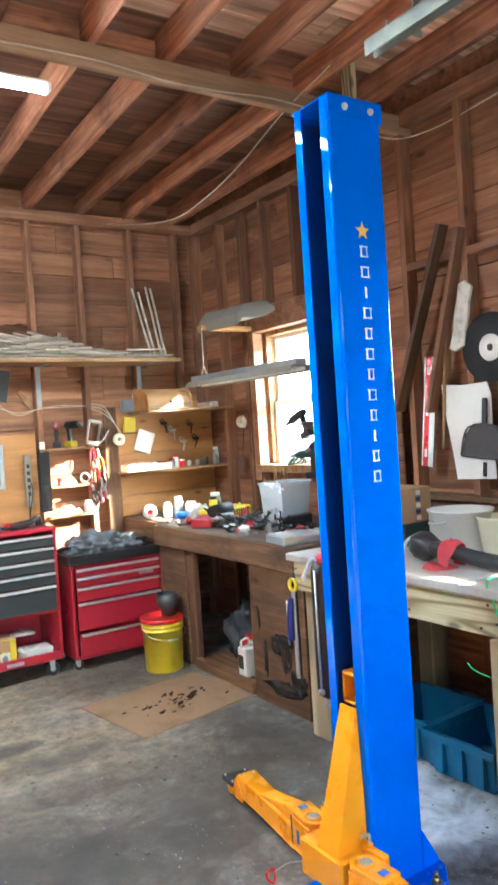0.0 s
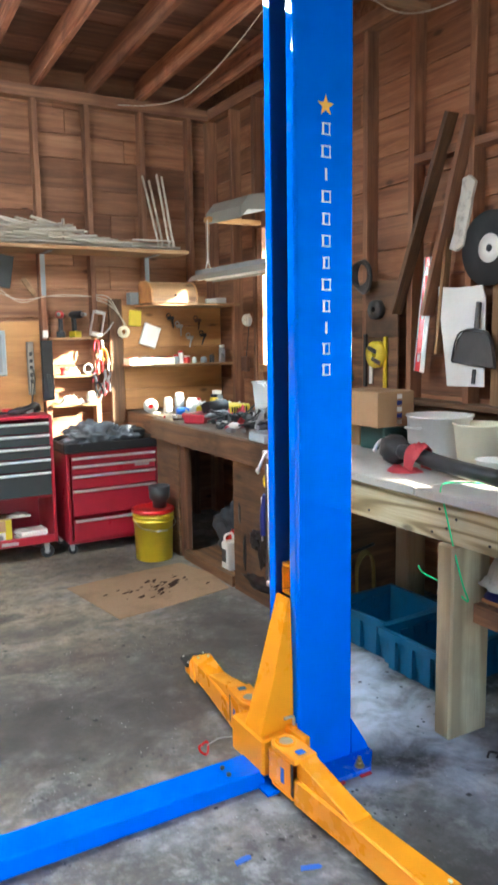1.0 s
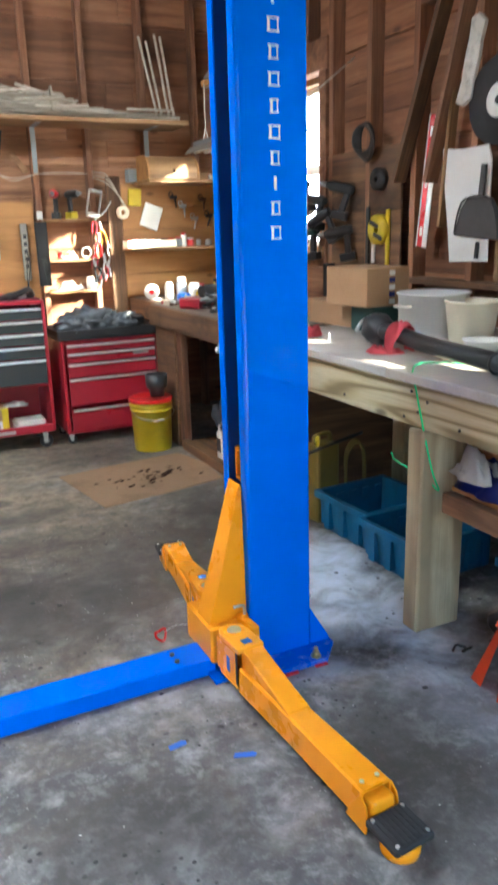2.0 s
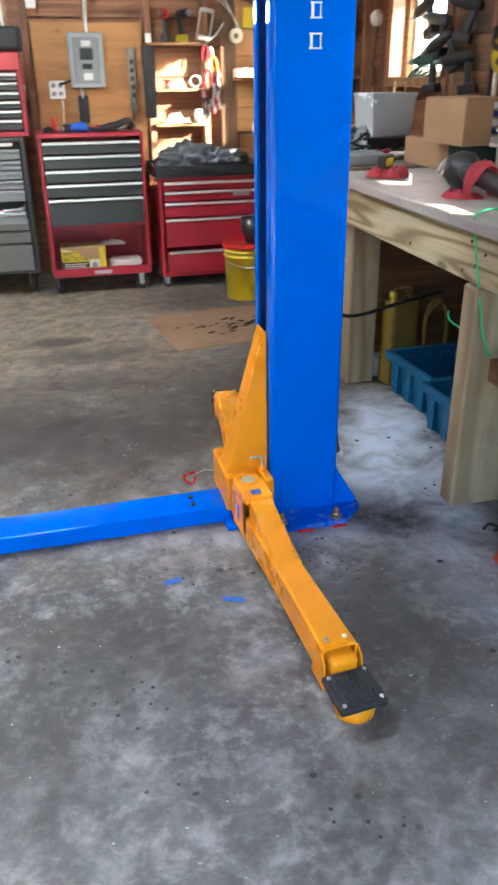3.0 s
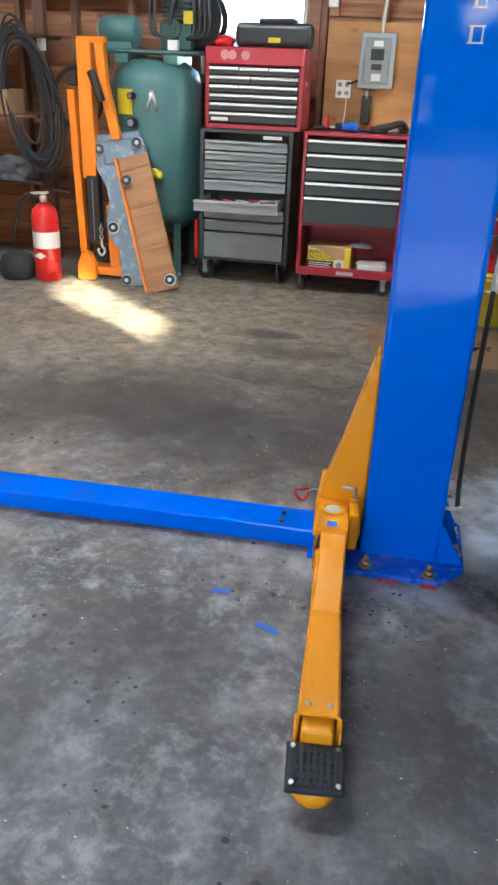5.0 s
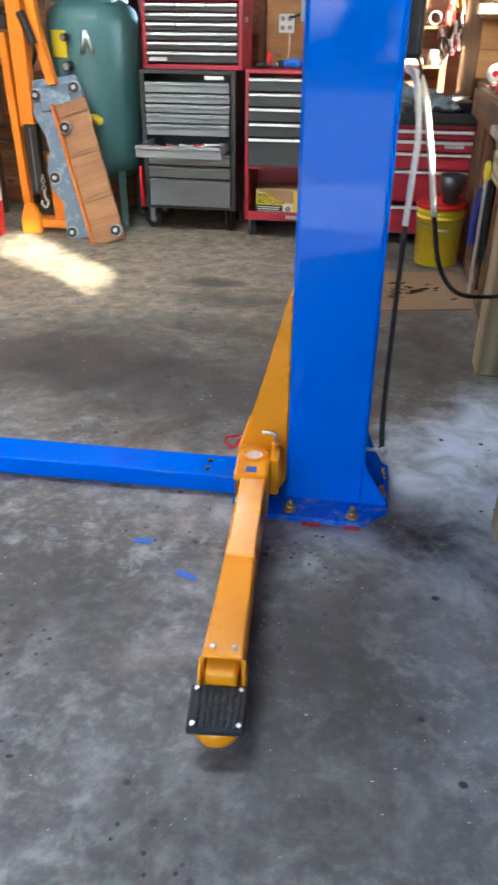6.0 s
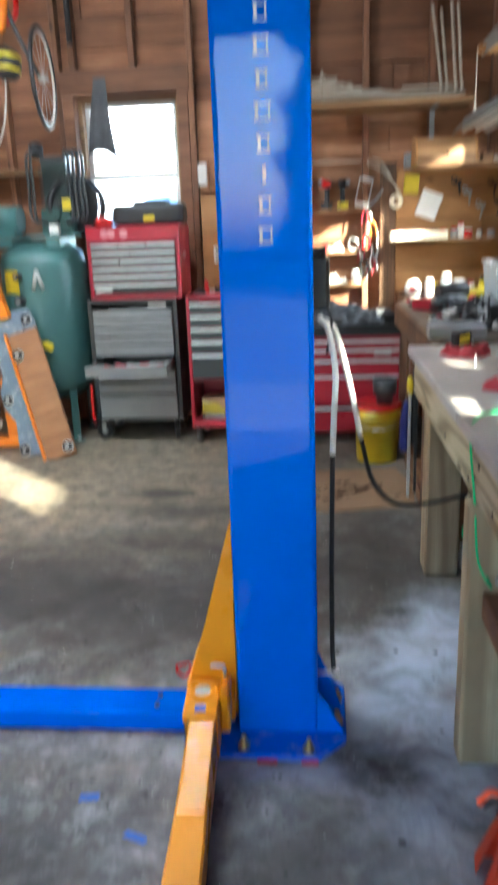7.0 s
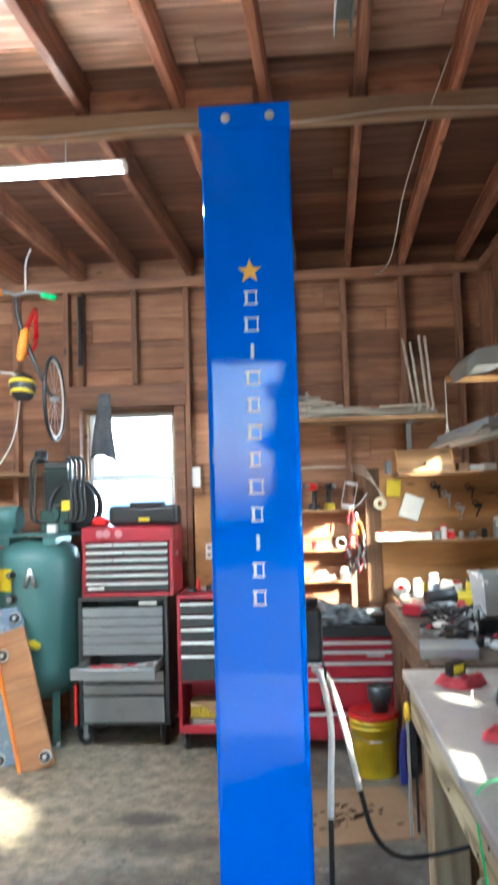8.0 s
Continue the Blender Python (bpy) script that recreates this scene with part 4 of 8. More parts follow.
part("end_plate", b, M["blue"], ct)
for q in (-0.02, 0.03):
    b = bmesh.new()
    bm_cyl(b, (0.16, q, 0.066), (0.16, q, 0.074), 0.009, seg=6)
    part("bolt", b, M["black"], ct)
# pull wire with its red ring
pw = thing("pull_ring", pose(1.525, 2.49, 0.0) @ Matrix.Diagonal((0.8, 0.8, 0.8, 1)), "red plastic ring on a thin release wire", "ring")
b = bmesh.new()
m = pose(0, 0, 0.03, 62, 0, 25)
bm_tube(b, [m @ Vector(p) for p in ((-0.03, 0.02, 0), (0.03, 0.02, 0), (0.028, -0.005, 0), (0.0, -0.03, 0), (-0.028, -0.005, 0), (-0.03, 0.02, 0))], 0.006, 8, 6)
part("ring", b, M["brightred"], pw)
part("wire", bm_tube(bmesh.new(), [(0.015, -0.005, 0.045), (0.06, -0.05, 0.09), (0.1, -0.12, 0.12)], 0.002, 6), M["galv"], pw)

# hoses
hz = thing("hydraulic_hose", (2.03, 2.43, 0), "hydraulic hoses with white woven sleeves beside the column", "hose")
def hpath(pts):
    return [Vector(p) - Vector((2.03, 2.43, 0)) for p in pts]
part("sleeve", bm_tube(bmesh.new(), hpath([(2.015, 2.44, 1.255), (2.04, 2.42, 1.22), (2.06, 2.40, 1.1), (2.055, 2.38, 0.97), (2.05, 2.37, 0.85)]), 0.0095, 10), M["hose"], hz, "white woven sleeve")
part("hose", bm_tube(bmesh.new(), hpath([(2.05, 2.37, 0.85), (2.045, 2.35, 0.5), (2.045, 2.32, 0.25), (2.05, 2.29, 0.15)]), 0.008, 10), M["black"], hz, "black rubber hose")
part("sleeve", bm_tube(bmesh.new(), hpath([(2.015, 2.44, 1.25), (2.06, 2.46, 1.21), (2.11, 2.56, 1.02), (2.15, 2.66, 0.82)]), 0.0095, 10), M["hose"], hz, "white woven sleeve")
part("hose", bm_tube(bmesh.new(), hpath([(2.15, 2.66, 0.82), (2.2, 2.8, 0.62), (2.29, 2.95, 0.48), (2.42, 3.04, 0.44), (2.6, 3.06, 0.47), (2.85, 3.1, 0.5)]), 0.0085, 10), M["black"], hz, "black rubber hose")
part("cable", bm_tube(bmesh.new(), hpath([(2.03, 2.43, 1.29), (2.05, 2.43, 1.24), (2.035, 2.41, 1.15)]), 0.004, 6), M["black"], hz)


def crumple(loc, sx, sy, h, seed, mat, label, name="rag", cat="rag", over=None):
    """A cloth thrown down: a sheet with folds and a ragged outline. over: a ridge (half width, height) that it hangs across."""
    b = bmesh.new()
    n = 22
    q = random.Random(seed)
    ph = [(q.uniform(4, 9), q.uniform(-6, 6), q.uniform(0, 6)) for _ in range(4)]
    grid = []
    for i in range(n + 1):
        row = []
        for j in range(n + 1):
            u, v = 2 * i / n - 1, 2 * j / n - 1
            a = math.atan2(v, u)
            r = max(abs(u), abs(v))
            k = r * (0.85 + 0.08 * math.sin(3 * a + seed) + 0.05 * math.sin(7 * a + 2 * seed))
            x, y = k * math.cos(a), k * math.sin(a)
            f = sum(0.55 + 0.3 * math.sin(0.6 * (c * x + d * y) + e) - 0.35 * abs(math.sin(c * x + d * y + e)) for c, d, e in ph) / 3
            z = h * (f * 0.9 + 0.12 * math.sin(17 * x + seed) * math.sin(15 * y)) * (1.02 - r ** 4)
            if over is not None:
                z = max(z * 0.5, 0) + over[1] * math.sqrt(max(0.0, 1 - (x * sx / over[0]) ** 2)) if abs(x * sx) < over[0] else z * 0.5
            row.append(b.verts.new((x * sx, y * sy, max(z, 0) + 0.002)))
        grid.append(row)
    for i in range(n):
        for j in range(n):
            fc = b.faces.new((grid[i][j], grid[i + 1][j], grid[i + 1][j + 1], grid[i][j + 1]))
            fc.smooth = True
    bmesh.ops.solidify(b, geom=b.faces[:], thickness=0.0018)
    return solid(name, b, mat, loc, label, cat)


# ---- tool cabinets along the far wall ----
def caster(parent, x, y, h, swivel=20, r=0.0):
    c = bmesh.new()
    r = r or h * 0.4
    m = pose(x, y, 0, 0, 0, swivel)
    bm_cyl(c, m @ Vector((-0.014, 0.02, r)), m @ Vector((0.014, 0.02, r)), r, seg=20)
    w = part("caster", c, M["black"], parent, "black caster wheel")
    c = bmesh.new()
    bm_cyl(c, m @ Vector((-0.0155, 0.02, r)), m @ Vector((0.0155, 0.02, r)), r * 0.45, seg=12)
    part("hub", c, M["grey"], w)
    c = bmesh.new()
    for q in (-0.02, 0.017):
        bm_prism(c, [(0.0, h), (0.045, h), (0.032, r * 0.8), (0.01, r * 0.8)], "x", q, q + 0.003)
    bm_box(c, -0.03, 0.03, -0.01, 0.055, h - 0.004, h)
    c.transform(m)
    part("fork", c, M["galv"], w, "zinc fork")


def drawer(parent, x0, x1, z0, z1, mat, out=0.0, depth=0.4, handle=M["chrome"], hw=1.0, inside=M["steel_front"]):
    """A drawer front with its pull rail; out: how far it stands open. The front lies at y = -out."""
    b = bmesh.new()
    bm_box(b, x0 + 0.003, x1 - 0.003, -0.012 - out, 0.004 - out, z0 + 0.003, z1 - 0.003, 0.003)
    if out > 0.02:
        for a0, a1 in ((x0 + 0.02, x0 + 0.024), (x1 - 0.024, x1 - 0.02)):
            bm_box(b, a0, a1, 0.004 - out, 0.1, z0 + 0.01, z1 - 0.006)
        bm_box(b, x0 + 0.024, x1 - 0.024, 0.004 - out, 0.1, z0 + 0.01, z0 + 0.014)
    d = part("drawer", b, mat, parent)
    c = (x0 + x1) / 2
    h = (x1 - x0) / 2 * hw - 0.004
    b = bmesh.new()
    bm_prism(b, [(-0.012 - out, z1 - 0.004), (-0.026 - out, z1 - 0.008), (-0.028 - out, z1 - 0.02), (-0.02 - out, z1 - 0.024), (-0.012 - out, z1 - 0.016)], "x", c - h, c + h)
    part("handle", b, handle, d, "bright pull rail")
    return d


def shell(parent, w, d, z0, z1, mat, wall=0.025, name="body", back=True):
    """An open-fronted steel case."""
    b = bmesh.new()
    bm_box(b, -w / 2 + wall, w / 2 - wall, d - 0.01, d, z0 + 0.03, z1 - 0.025)
    for x in (-w / 2, w / 2 - wall):
        part("side_panel", box_bm(x, x + wall, 0, d, z0, z1, 0.004), mat, parent)
    part("top_panel", box_bm(-w / 2 + wall, w / 2 - wall, 0.0, d, z1 - 0.025, z1, 0.003), mat, parent)
    part("floor_panel", box_bm(-w / 2 + wall, w / 2 - wall, 0.0, d, z0, z0 + 0.03, 0.003), mat, parent)
    return part("back_panel", b, mat, parent)


# red roller cabinet with charcoal drawers and an open lower bay
c1 = thing("tool_cabinet", (1.425, 5.46, 0), "red roller cabinet with charcoal drawers and an open bay", "tool cabinet")
shell(c1, 0.70, 0.46, 0.125, 1.075, M["red"])
W = 0.325
for z0, z1 in ((0.945, 1.03), (0.855, 0.942), (0.765, 0.852), (0.67, 0.762), (0.485, 0.667)):
    drawer(c1, -W, W, z0, z1, M["dark_front"])
part("bay_lining", box_bm(-W, W, 0.006, 0.44, 0.465, 0.483), M["red"], c1)
part("lip", box_bm(-W, W, -0.006, 0.02, 0.125, 0.185, 0.004), M["red"], c1)
part("name_plate", box_bm(-0.06, 0.06, -0.009, -0.006, 0.14, 0.165, 0.001), M["galv"], c1, "worn metal name plate")
for x in (-0.3, 0.3):
    for y in (0.06, 0.38):
        caster(c1, x, y, 0.125, 25 if x < 0 else 80)
# what lies in the open bay
bx = thing("tool_carton", (1.30, 5.52, 0.156, 0, 0, -3), "torn yellow and black printed tool carton", "carton")
part("carton", box_bm(-0.155, 0.155, 0, 0.2, 0, 0.165, 0.003), M["yellowplastic"], bx)


def words(text, size, m, mat, parent):
    """Flat printed words in the built-in font, as a mesh."""
    cu = bpy.data.curves.new("words", "FONT")
    cu.body, cu.size, cu.shear, cu.extrude = text, size, 0.25, 0.0004
    tmp = bpy.data.objects.new("words", cu)
    me = bpy.data.meshes.new_from_object(tmp)
    bpy.data.objects.remove(tmp)
    bpy.data.curves.remove(cu)
    bm = bmesh.new()
    bm.from_mesh(me)
    bpy.data.meshes.remove(me)
    bm.transform(m)
    return part("printed_words", bm, mat, parent, "black printed words")


words("PIPE/TU", 0.042, pose(-0.145, -0.0015, 0.105, 90, 0, 0), M["black"], bx)
words("NOTCHER", 0.042, pose(-0.145, -0.0015, 0.07, 90, 0, 0), M["black"], bx)
part("printed_bar", box_bm(-0.15, -0.02, -0.002, -0.0005, 0.14, 0.158), M["paper"], bx, "pale printed strip")
part("printed_bar", box_bm(-0.155, 0.035, -0.002, -0.0005, 0.004, 0.062), M["black"], bx, "black printed strip")
for z, x1 in ((0.048, 0.02), (0.034, 0.01), (0.02, 0.025)):
    part("printed_line", box_bm(-0.14, x1, -0.003, -0.0021, z - 0.003, z + 0.003), M["paper"], bx, "pale printed line")
part("picture", box_bm(0.04, 0.108, -0.002, -0.0005, 0.004, 0.075), M["paper"], bx, "white printed panel")
b = bmesh.new()
bm_blob(b, (0.074, -0.0025, 0.038), (0.018, 0.0008, 0.022), 7, 0.5, 2.4, 2)
part("picture_mark", b, M["grey"], bx, "grey printed tool shape")
b = bmesh.new()
bm_prism(b, [(-0.145, 0.166), (0.11, 0.163), (0.112, 0.08), (0.05, 0.088), (-0.01, 0.1), (-0.03, 0.135), (-0.14, 0.152)], "y", -0.006, -0.004)
part("flap", b, M["card"], bx, "torn brown cardboard flap")
part("flap", box_bm(-0.155, 0.15, 0.0, 0.17, 0.166, 0.17, 0, pose(0, 0, 0, 0, -2, 0)), M["card"], bx, "brown cardboard flap")
for i, (h, a) in enumerate(((0.02, 6), (0.014, -4), (0.02, 9), (0.012, 2))):
    solid("booklet", bm_box(bmesh.new(), -0.1, 0.1, -0.08, 0.08, 0, h - 0.001, 0.002), M["paper"], (1.60 + 0.006 * (i % 2), 5.56, 0.156 + (0, 0.02, 0.034, 0.054)[i], 0, 0, a), "white booklet stacked in the cabinet bay", "booklet", "booklets in the bay")
crumple((1.52, 5.58, 0.324), 0.11, 0.08, 0.05, 73, M["paper"], "folded pale paper lying on the carton", "paper", "paper")

# red cabinet with red drawers and a black top tray
c2 = thing("tool_cabinet", (2.225, 5.44, 0), "red five-drawer roller cabinet with a black top tray", "tool cabinet")
shell(c2, 0.74, 0.46, 0.085, 0.775, M["red"])
W = 0.335
for z0, z1, hw in ((0.69, 0.75, 1.0), (0.615, 0.687, 1.0), (0.505, 0.612, 1.0), (0.295, 0.502, 1.0), (0.11, 0.275, 0.97)):
    drawer(c2, -W, W, z0, z1, M["red"], hw=hw)
part("name_plate", box_bm(0.16, 0.28, -0.015, -0.012, 0.64, 0.66), M["galv"], c2, "worn metal name plate")
tray = bmesh.new()
bm_box(tray, -0.385, 0.385, -0.02, 0.47, 0.775, 0.79, 0.004)
for a in ((-0.385, 0.385, -0.02, -0.005), (-0.385, 0.385, 0.455, 0.47)):
    bm_box(tray, *a, 0.79, 0.85, 0.005)
for a in ((-0.385, -0.37), (0.37, 0.385)):
    bm_box(tray, *a, -0.005, 0.455, 0.79, 0.85, 0.005)
part("top_tray", tray, M["black"], c2, "black plastic top tray")
for x in (-0.31, 0.31):
    for y in (0.06, 0.38):
        caster(c2, x, y, 0.086, 70)

# grey and red stacked chest
c3 = thing("tool_cabinet", (0.66, 5.58, 0), "grey roller cabinet with one drawer pulled open", "tool cabinet")
shell(c3, 0.66, 0.46, 0.15, 1.055, M["dark_front"], 0.03)
W = 0.295
for z0, z1, out in ((0.915, 0.985, 0), (0.85, 0.912, 0), (0.79, 0.847, 0), (0.725, 0.787, 0), (0.645, 0.722, 0), (0.54, 0.622, 0.3), (0.45, 0.535, 0), (0.365, 0.447, 0), (0.17, 0.362, 0)):
    drawer(c3, -W, W, z0, z1, M["steel_front"], out, handle=M["steel_front"])
part("name_plate", box_bm(0.12, 0.25, -0.008, -0.002, 1.0, 1.022), M["white"], c3, "pale name plate")
for x in (-0.27, 0.27):
    for y in (0.05, 0.38):
        caster(c3, x, y, 0.15, 75 if x < 0 else 15, r=0.066)
b = bmesh.new()
bm_tube(b, [(-0.345, -0.03, 0.16), (-0.345, -0.035, 0.3), (-0.345, -0.03, 0.44)], 0.014, 8)
part("push_bar", b, M["brightred"], c3, "red bar clipped to the side")
for i, (x, mt) in enumerate(((-0.15, "brightred"), (-0.06, "rag"), (0.04, "chrome"), (0.13, "brightred"), (0.2, "chrome"))):
    b = bmesh.new()
    bm_cyl(b, (-0.07, -0.004, 0), (0.06, 0.006, 0), 0.009, 0.006, 8)
    bm_cyl(b, (0.06, 0.006, 0), (0.1, 0.01, 0.0), 0.012, 0.01, 8)
    solid("wrench", b, M[mt], (0.66 + x, 5.43 + 0.012 * (i % 2), 0.588 + 0.006 * i, 0, 4, 20 * (i - 2)), "hand tool lying in the open drawer", "hand tool", "tools in the drawer")
c4 = thing("tool_chest", (0.695, 5.6, 1.057), "red top tool chest with charcoal drawers", "tool chest")
shell(c4, 0.67, 0.42, 0.0, 0.5, M["red"], 0.028)
part("lid", box_bm(-0.337, 0.337, -0.006, 0.424, 0.395, 0.505, 0.008), M["red"], c4)
for r, (z0, z1) in enumerate(((0.335, 0.388), (0.28, 0.333), (0.225, 0.278))):
    cuts = (-0.305, -0.1, 0.1, 0.305) if r == 0 else (-0.305, -0.02 if r == 1 else -0.1, 0.305)
    for a, d in zip(cuts, cuts[1:]):
        drawer(c4, a, d, z0, z1, M["dark_front"])
for z0, z1 in ((0.17, 0.223), (0.112, 0.168), (0.04, 0.11)):
    drawer(c4, -0.305, 0.305, z0, z1, M["dark_front"])
part("name_plate", box_bm(-0.29, -0.17, -0.014, -0.011, 0.05, 0.072), M["white"], c4, "pale name plate")
part("side_latch", box_bm(0.335, 0.345, 0.12, 0.2, 0.28, 0.31, 0.003), M["galv"], c4)
for x in (-0.2, -0.15, -0.06):
    b = bmesh.new()
    bm_lathe(b, [(0.03, 0), (0.028, 0.0015)], (0, 0, 0), 14)
    b.transform(pose(x, -0.0075, 0.455, 90))
    part("sticker", b, M["faded"], c4, "faded round sticker")


# ---- workbenches and the side wall ----
nb = thing("workbench", (2.9, 1.4, 0), "new treated-lumber workbench with a pale worn top", "workbench")


def at(parent_loc, bm):
    bm.transform(Matrix.Translation([-c for c in parent_loc]))
    return bm


NB = (2.9, 1.4, 0)
tops = ((-0.6, 0.95), (0.954, 2.28), (2.284, 3.5))
for y0, y1 in tops:
    part("worktop", at(NB, box_bm(2.395, 3.52, y0, y1, 0.962, 1.0, 0.004)), M["worktop"], nb, "pale worn laminate top")
plank("fascia", M["pine"], nb, 4.05, 0.04, 0.158, pose(2.44 - 2.9, 1.435 - 1.4, 0.881, 0, 0, 90))
plank("end_rail", M["pine"], nb, 0.98, 0.04, 0.15, pose(2.97 - 2.9, 3.47 - 1.4, 0.883))
plank("back_rail", M["pine"], nb, 4.1, 0.04, 0.15, pose(3.44 - 2.9, 1.46 - 1.4, 0.883, 0, 0, 90))
for x0, x1, y0, y1 in ((2.463, 2.55, 2.005, 2.215), (2.465, 2.61, 3.295, 3.44), (3.3, 3.42, 3.31, 3.45), (3.3, 3.42, 2.03, 2.17), (2.465, 2.59, -0.5, -0.35)):
    plank("leg", M["post"], nb, 0.8, x1 - x0, y1 - y0, pose((x0 + x1) / 2 - 2.9, (y0 + y1) / 2 - 1.4, 0.4, 0, -90, 0) @ pose(0, 0, 0, 0, 0, 0), 0.008)
for y, z in ((2.16, 0.93), (2.12, 0.86), (2.07, 0.905), (2.2, 0.83), (2.6, 0.84), (3.5, 0.925), (3.44, 0.92), (3.5, 0.85), (3.45, 0.84), (1.9, 0.84)):
    part("screw", at(NB, bm_cyl(bmesh.new(), (2.4205, y, z), (2.4165, y, z), 0.006, seg=8)), M["black"], nb)
plank("lower_shelf_rail", M["oldbench"], nb, 2.0, 0.04, 0.075, pose(2.445 - 2.9, 0.98 - 1.4, 0.56, 0, 0, 90))
part("lower_shelf", at(NB, box_bm(2.47, 3.4, -0.1, 1.98, 0.598, 0.612)), M["ply"], nb)
solid("cord", bm_tube(bmesh.new(), [(2.66, 2.16, 1.006), (2.5, 2.2, 1.02), (2.42, 2.16, 1.005), (2.405, 2.12, 0.95), (2.415, 2.08, 0.8), (2.42, 2.03, 0.66), (2.46, 2.04, 0.58), (2.44, 2.11, 0.62), (2.42, 2.24, 0.645), (2.44, 2.3, 0.66)], 0.0035, 6), M["greenstring"], (0, 0, 0), "loose green cord hanging off the bench", "cord")

# old bench in the corner
OB = (3.0, 4.8, 0)
ob = thing("workbench", OB, "old dark wooden workbench with a boarded front", "workbench")
part("worktop", at(OB, box_bm(2.54, 3.52, 3.575, 5.41, 0.975, 1.003, 0.004)), M["oldtop"], ob)
part("worktop", at(OB, box_bm(2.64, 3.52, 5.414, 6.14, 0.975, 1.003, 0.004)), M["oldtop"], ob)
plank("fascia", M["oldbench"], ob, 1.83, 0.035, 0.145, pose(2.535 - 3.0, 4.49 - 4.8, 0.925, 0, 0, 90))
plank("end_fascia", M["oldbench"], ob, 0.74, 0.03, 0.14, pose(2.625 - 3, 5.79 - 4.8, 0.925, 0, 0, 90))
plank("front_panel", M["oldbench"], ob, 0.56, 0.02, 0.845, pose(2.56 - 3.0, 3.85 - 4.8, 0.4275, 0, 0, 90))
plank("side_panel", M["oldbench"], ob, 0.4, 0.02, 0.85, pose(2.57 - 3.0, 5.2 - 4.8, 0.425, 0, 0, 90))
plank("leg", M["stud"], ob, 0.85, 0.09, 0.05, pose(2.6 - 3.0, 4.96 - 4.8, 0.425, 0, -90, 0))
plank("leg", M["stud"], ob, 0.85, 0.09, 0.05, pose(2.62 - 3.0, 4.16 - 4.8, 0.425, 0, -90, 0))
plank("sill", M["oldbench"], ob, 0.75, 0.05, 0.07, pose(2.58 - 3.0, 4.55 - 4.8, 0.035, 0, 0, 90))
plank("end_panel", M["oldbench"], ob, 0.9, 0.85, 0.02, pose(3.03 - 3, 3.58 - 4.8, 0.425, 90, 0, 0))
for i, (y, z, ry, rz) in enumerate(((4.05, 0.52, 0.016, 0.1), (3.99, 0.28, 0.02, 0.16), (3.8, 0.42, 0.1, 0.06), (3.77, 0.33, 0.045, 0.16), (3.86, 0.38, 0.06, 0.07), (3.82, 0.13, 0.16, 0.07), (3.66, 0.2, 0.07, 0.12))):
    b = bmesh.new()
    bm_blob(b, (0, 0, 0), (0.001, ry, rz * 0.6), 20 + i, 0.75, 3.2, 3)
    part("grease_mark", at(OB, (b.transform(Matrix.Translation((2.549, y, z))), b)[1]), M["grease"], ob, "black grease smear")
# dark plank laid over the slab, standing in for the bay's shade
plank("bay_floor", M["oldbench"], ob, 0.78, 0.85, 0.02, pose(3.03 - 3.0, 4.56 - 4.8, 0.041, 0, 0, 90))
# things stowed in the open bay
b = bmesh.new()
bm_blob(b, (0, 0, 0.16), (0.13, 0.17, 0.2), 31, 0.55, 2.3, 4, -0.16)
solid("tarp", b, M["tarp"], (2.9, 4.74, 0.051), "bundled grey tarp under the bench", "tarp")
b = bmesh.new()
bm_lathe(b, [(0.06, 0), (0.065, 0.01), (0.065, 0.18), (0.03, 0.22), (0.03, 0.24)], (0, 0, 0), 20)
solid("jug", b, M["brightred"], (2.74, 4.47, 0.052), "red fluid jug under the bench", "jug")
j = thing("jug", (2.66, 4.37, 0.052), "white fluid jug with a handle under the bench", "jug")
b = bmesh.new()
bm_box(b, -0.06, 0.06, -0.045, 0.045, 0, 0.2, 0.015, seg=2)
bm_lathe(b, [(0.02, 0.2), (0.02, 0.23)], (0.03, 0, 0), 14)
part("bottle", b, M["white"], j)
part("handle", bm_tube(bmesh.new(), [(-0.05, 0, 0.19), (-0.05, 0, 0.24), (0.0, 0, 0.25), (0.01, 0, 0.21)], 0.008, 8), M["white"], j)
part("label", box_bm(-0.0615, -0.0605, -0.03, 0.03, 0.06, 0.15), M["black"], j, "dark printed label")
# green rag at the bench end
b = bmesh.new()
bm_prism(b, [(5.395, 0.98), (5.43, 0.985), (5.45, 0.9), (5.44, 0.75), (5.41, 0.7), (5.4, 0.82)], "x", 2.60, 2.612, 0.003)
solid("rag", b, M["greenstring"], (0, 0, 0), "green cloth strip hanging at the bench end", "rag")

# tools hanging at the joint of the benches
cl = thing("bar_clamp", (2.404, 3.46, 0.80), "blue and yellow bar clamp hung on the bench front", "clamp")
part("bar", box_bm(-0.006, 0.006, -0.012, 0.012, -0.48, 0.0, 0.002), M["galv"], cl)
part("grip", bm_tube(bmesh.new(), [(-0.005, 0.01, -0.04), (-0.02, 0.015, -0.14), (-0.02, 0.015, -0.27)], 0.018, 10), M["darkblue"], cl, "dark blue grip")
part("jaw", bm_torus(bmesh.new(), (0, 0, 0.03), (1, 0, 0), 0.03, 0.011, 18, 8), M["yellowplastic"], cl, "yellow jaw")
cl2 = thing("bar_clamp", (2.436, 3.482, 0.93), "black bar clamp hung on the bench front", "clamp")
part("bar", box_bm(-0.006, 0.006, -0.012, 0.012, -0.6, 0.0, 0.002), M["black"], cl2)
part("grip", bm_tube(bmesh.new(), [(0, 0, -0.03), (-0.012, 0.005, -0.2), (-0.006, 0.005, -0.38)], 0.016, 10), M["black"], cl2)
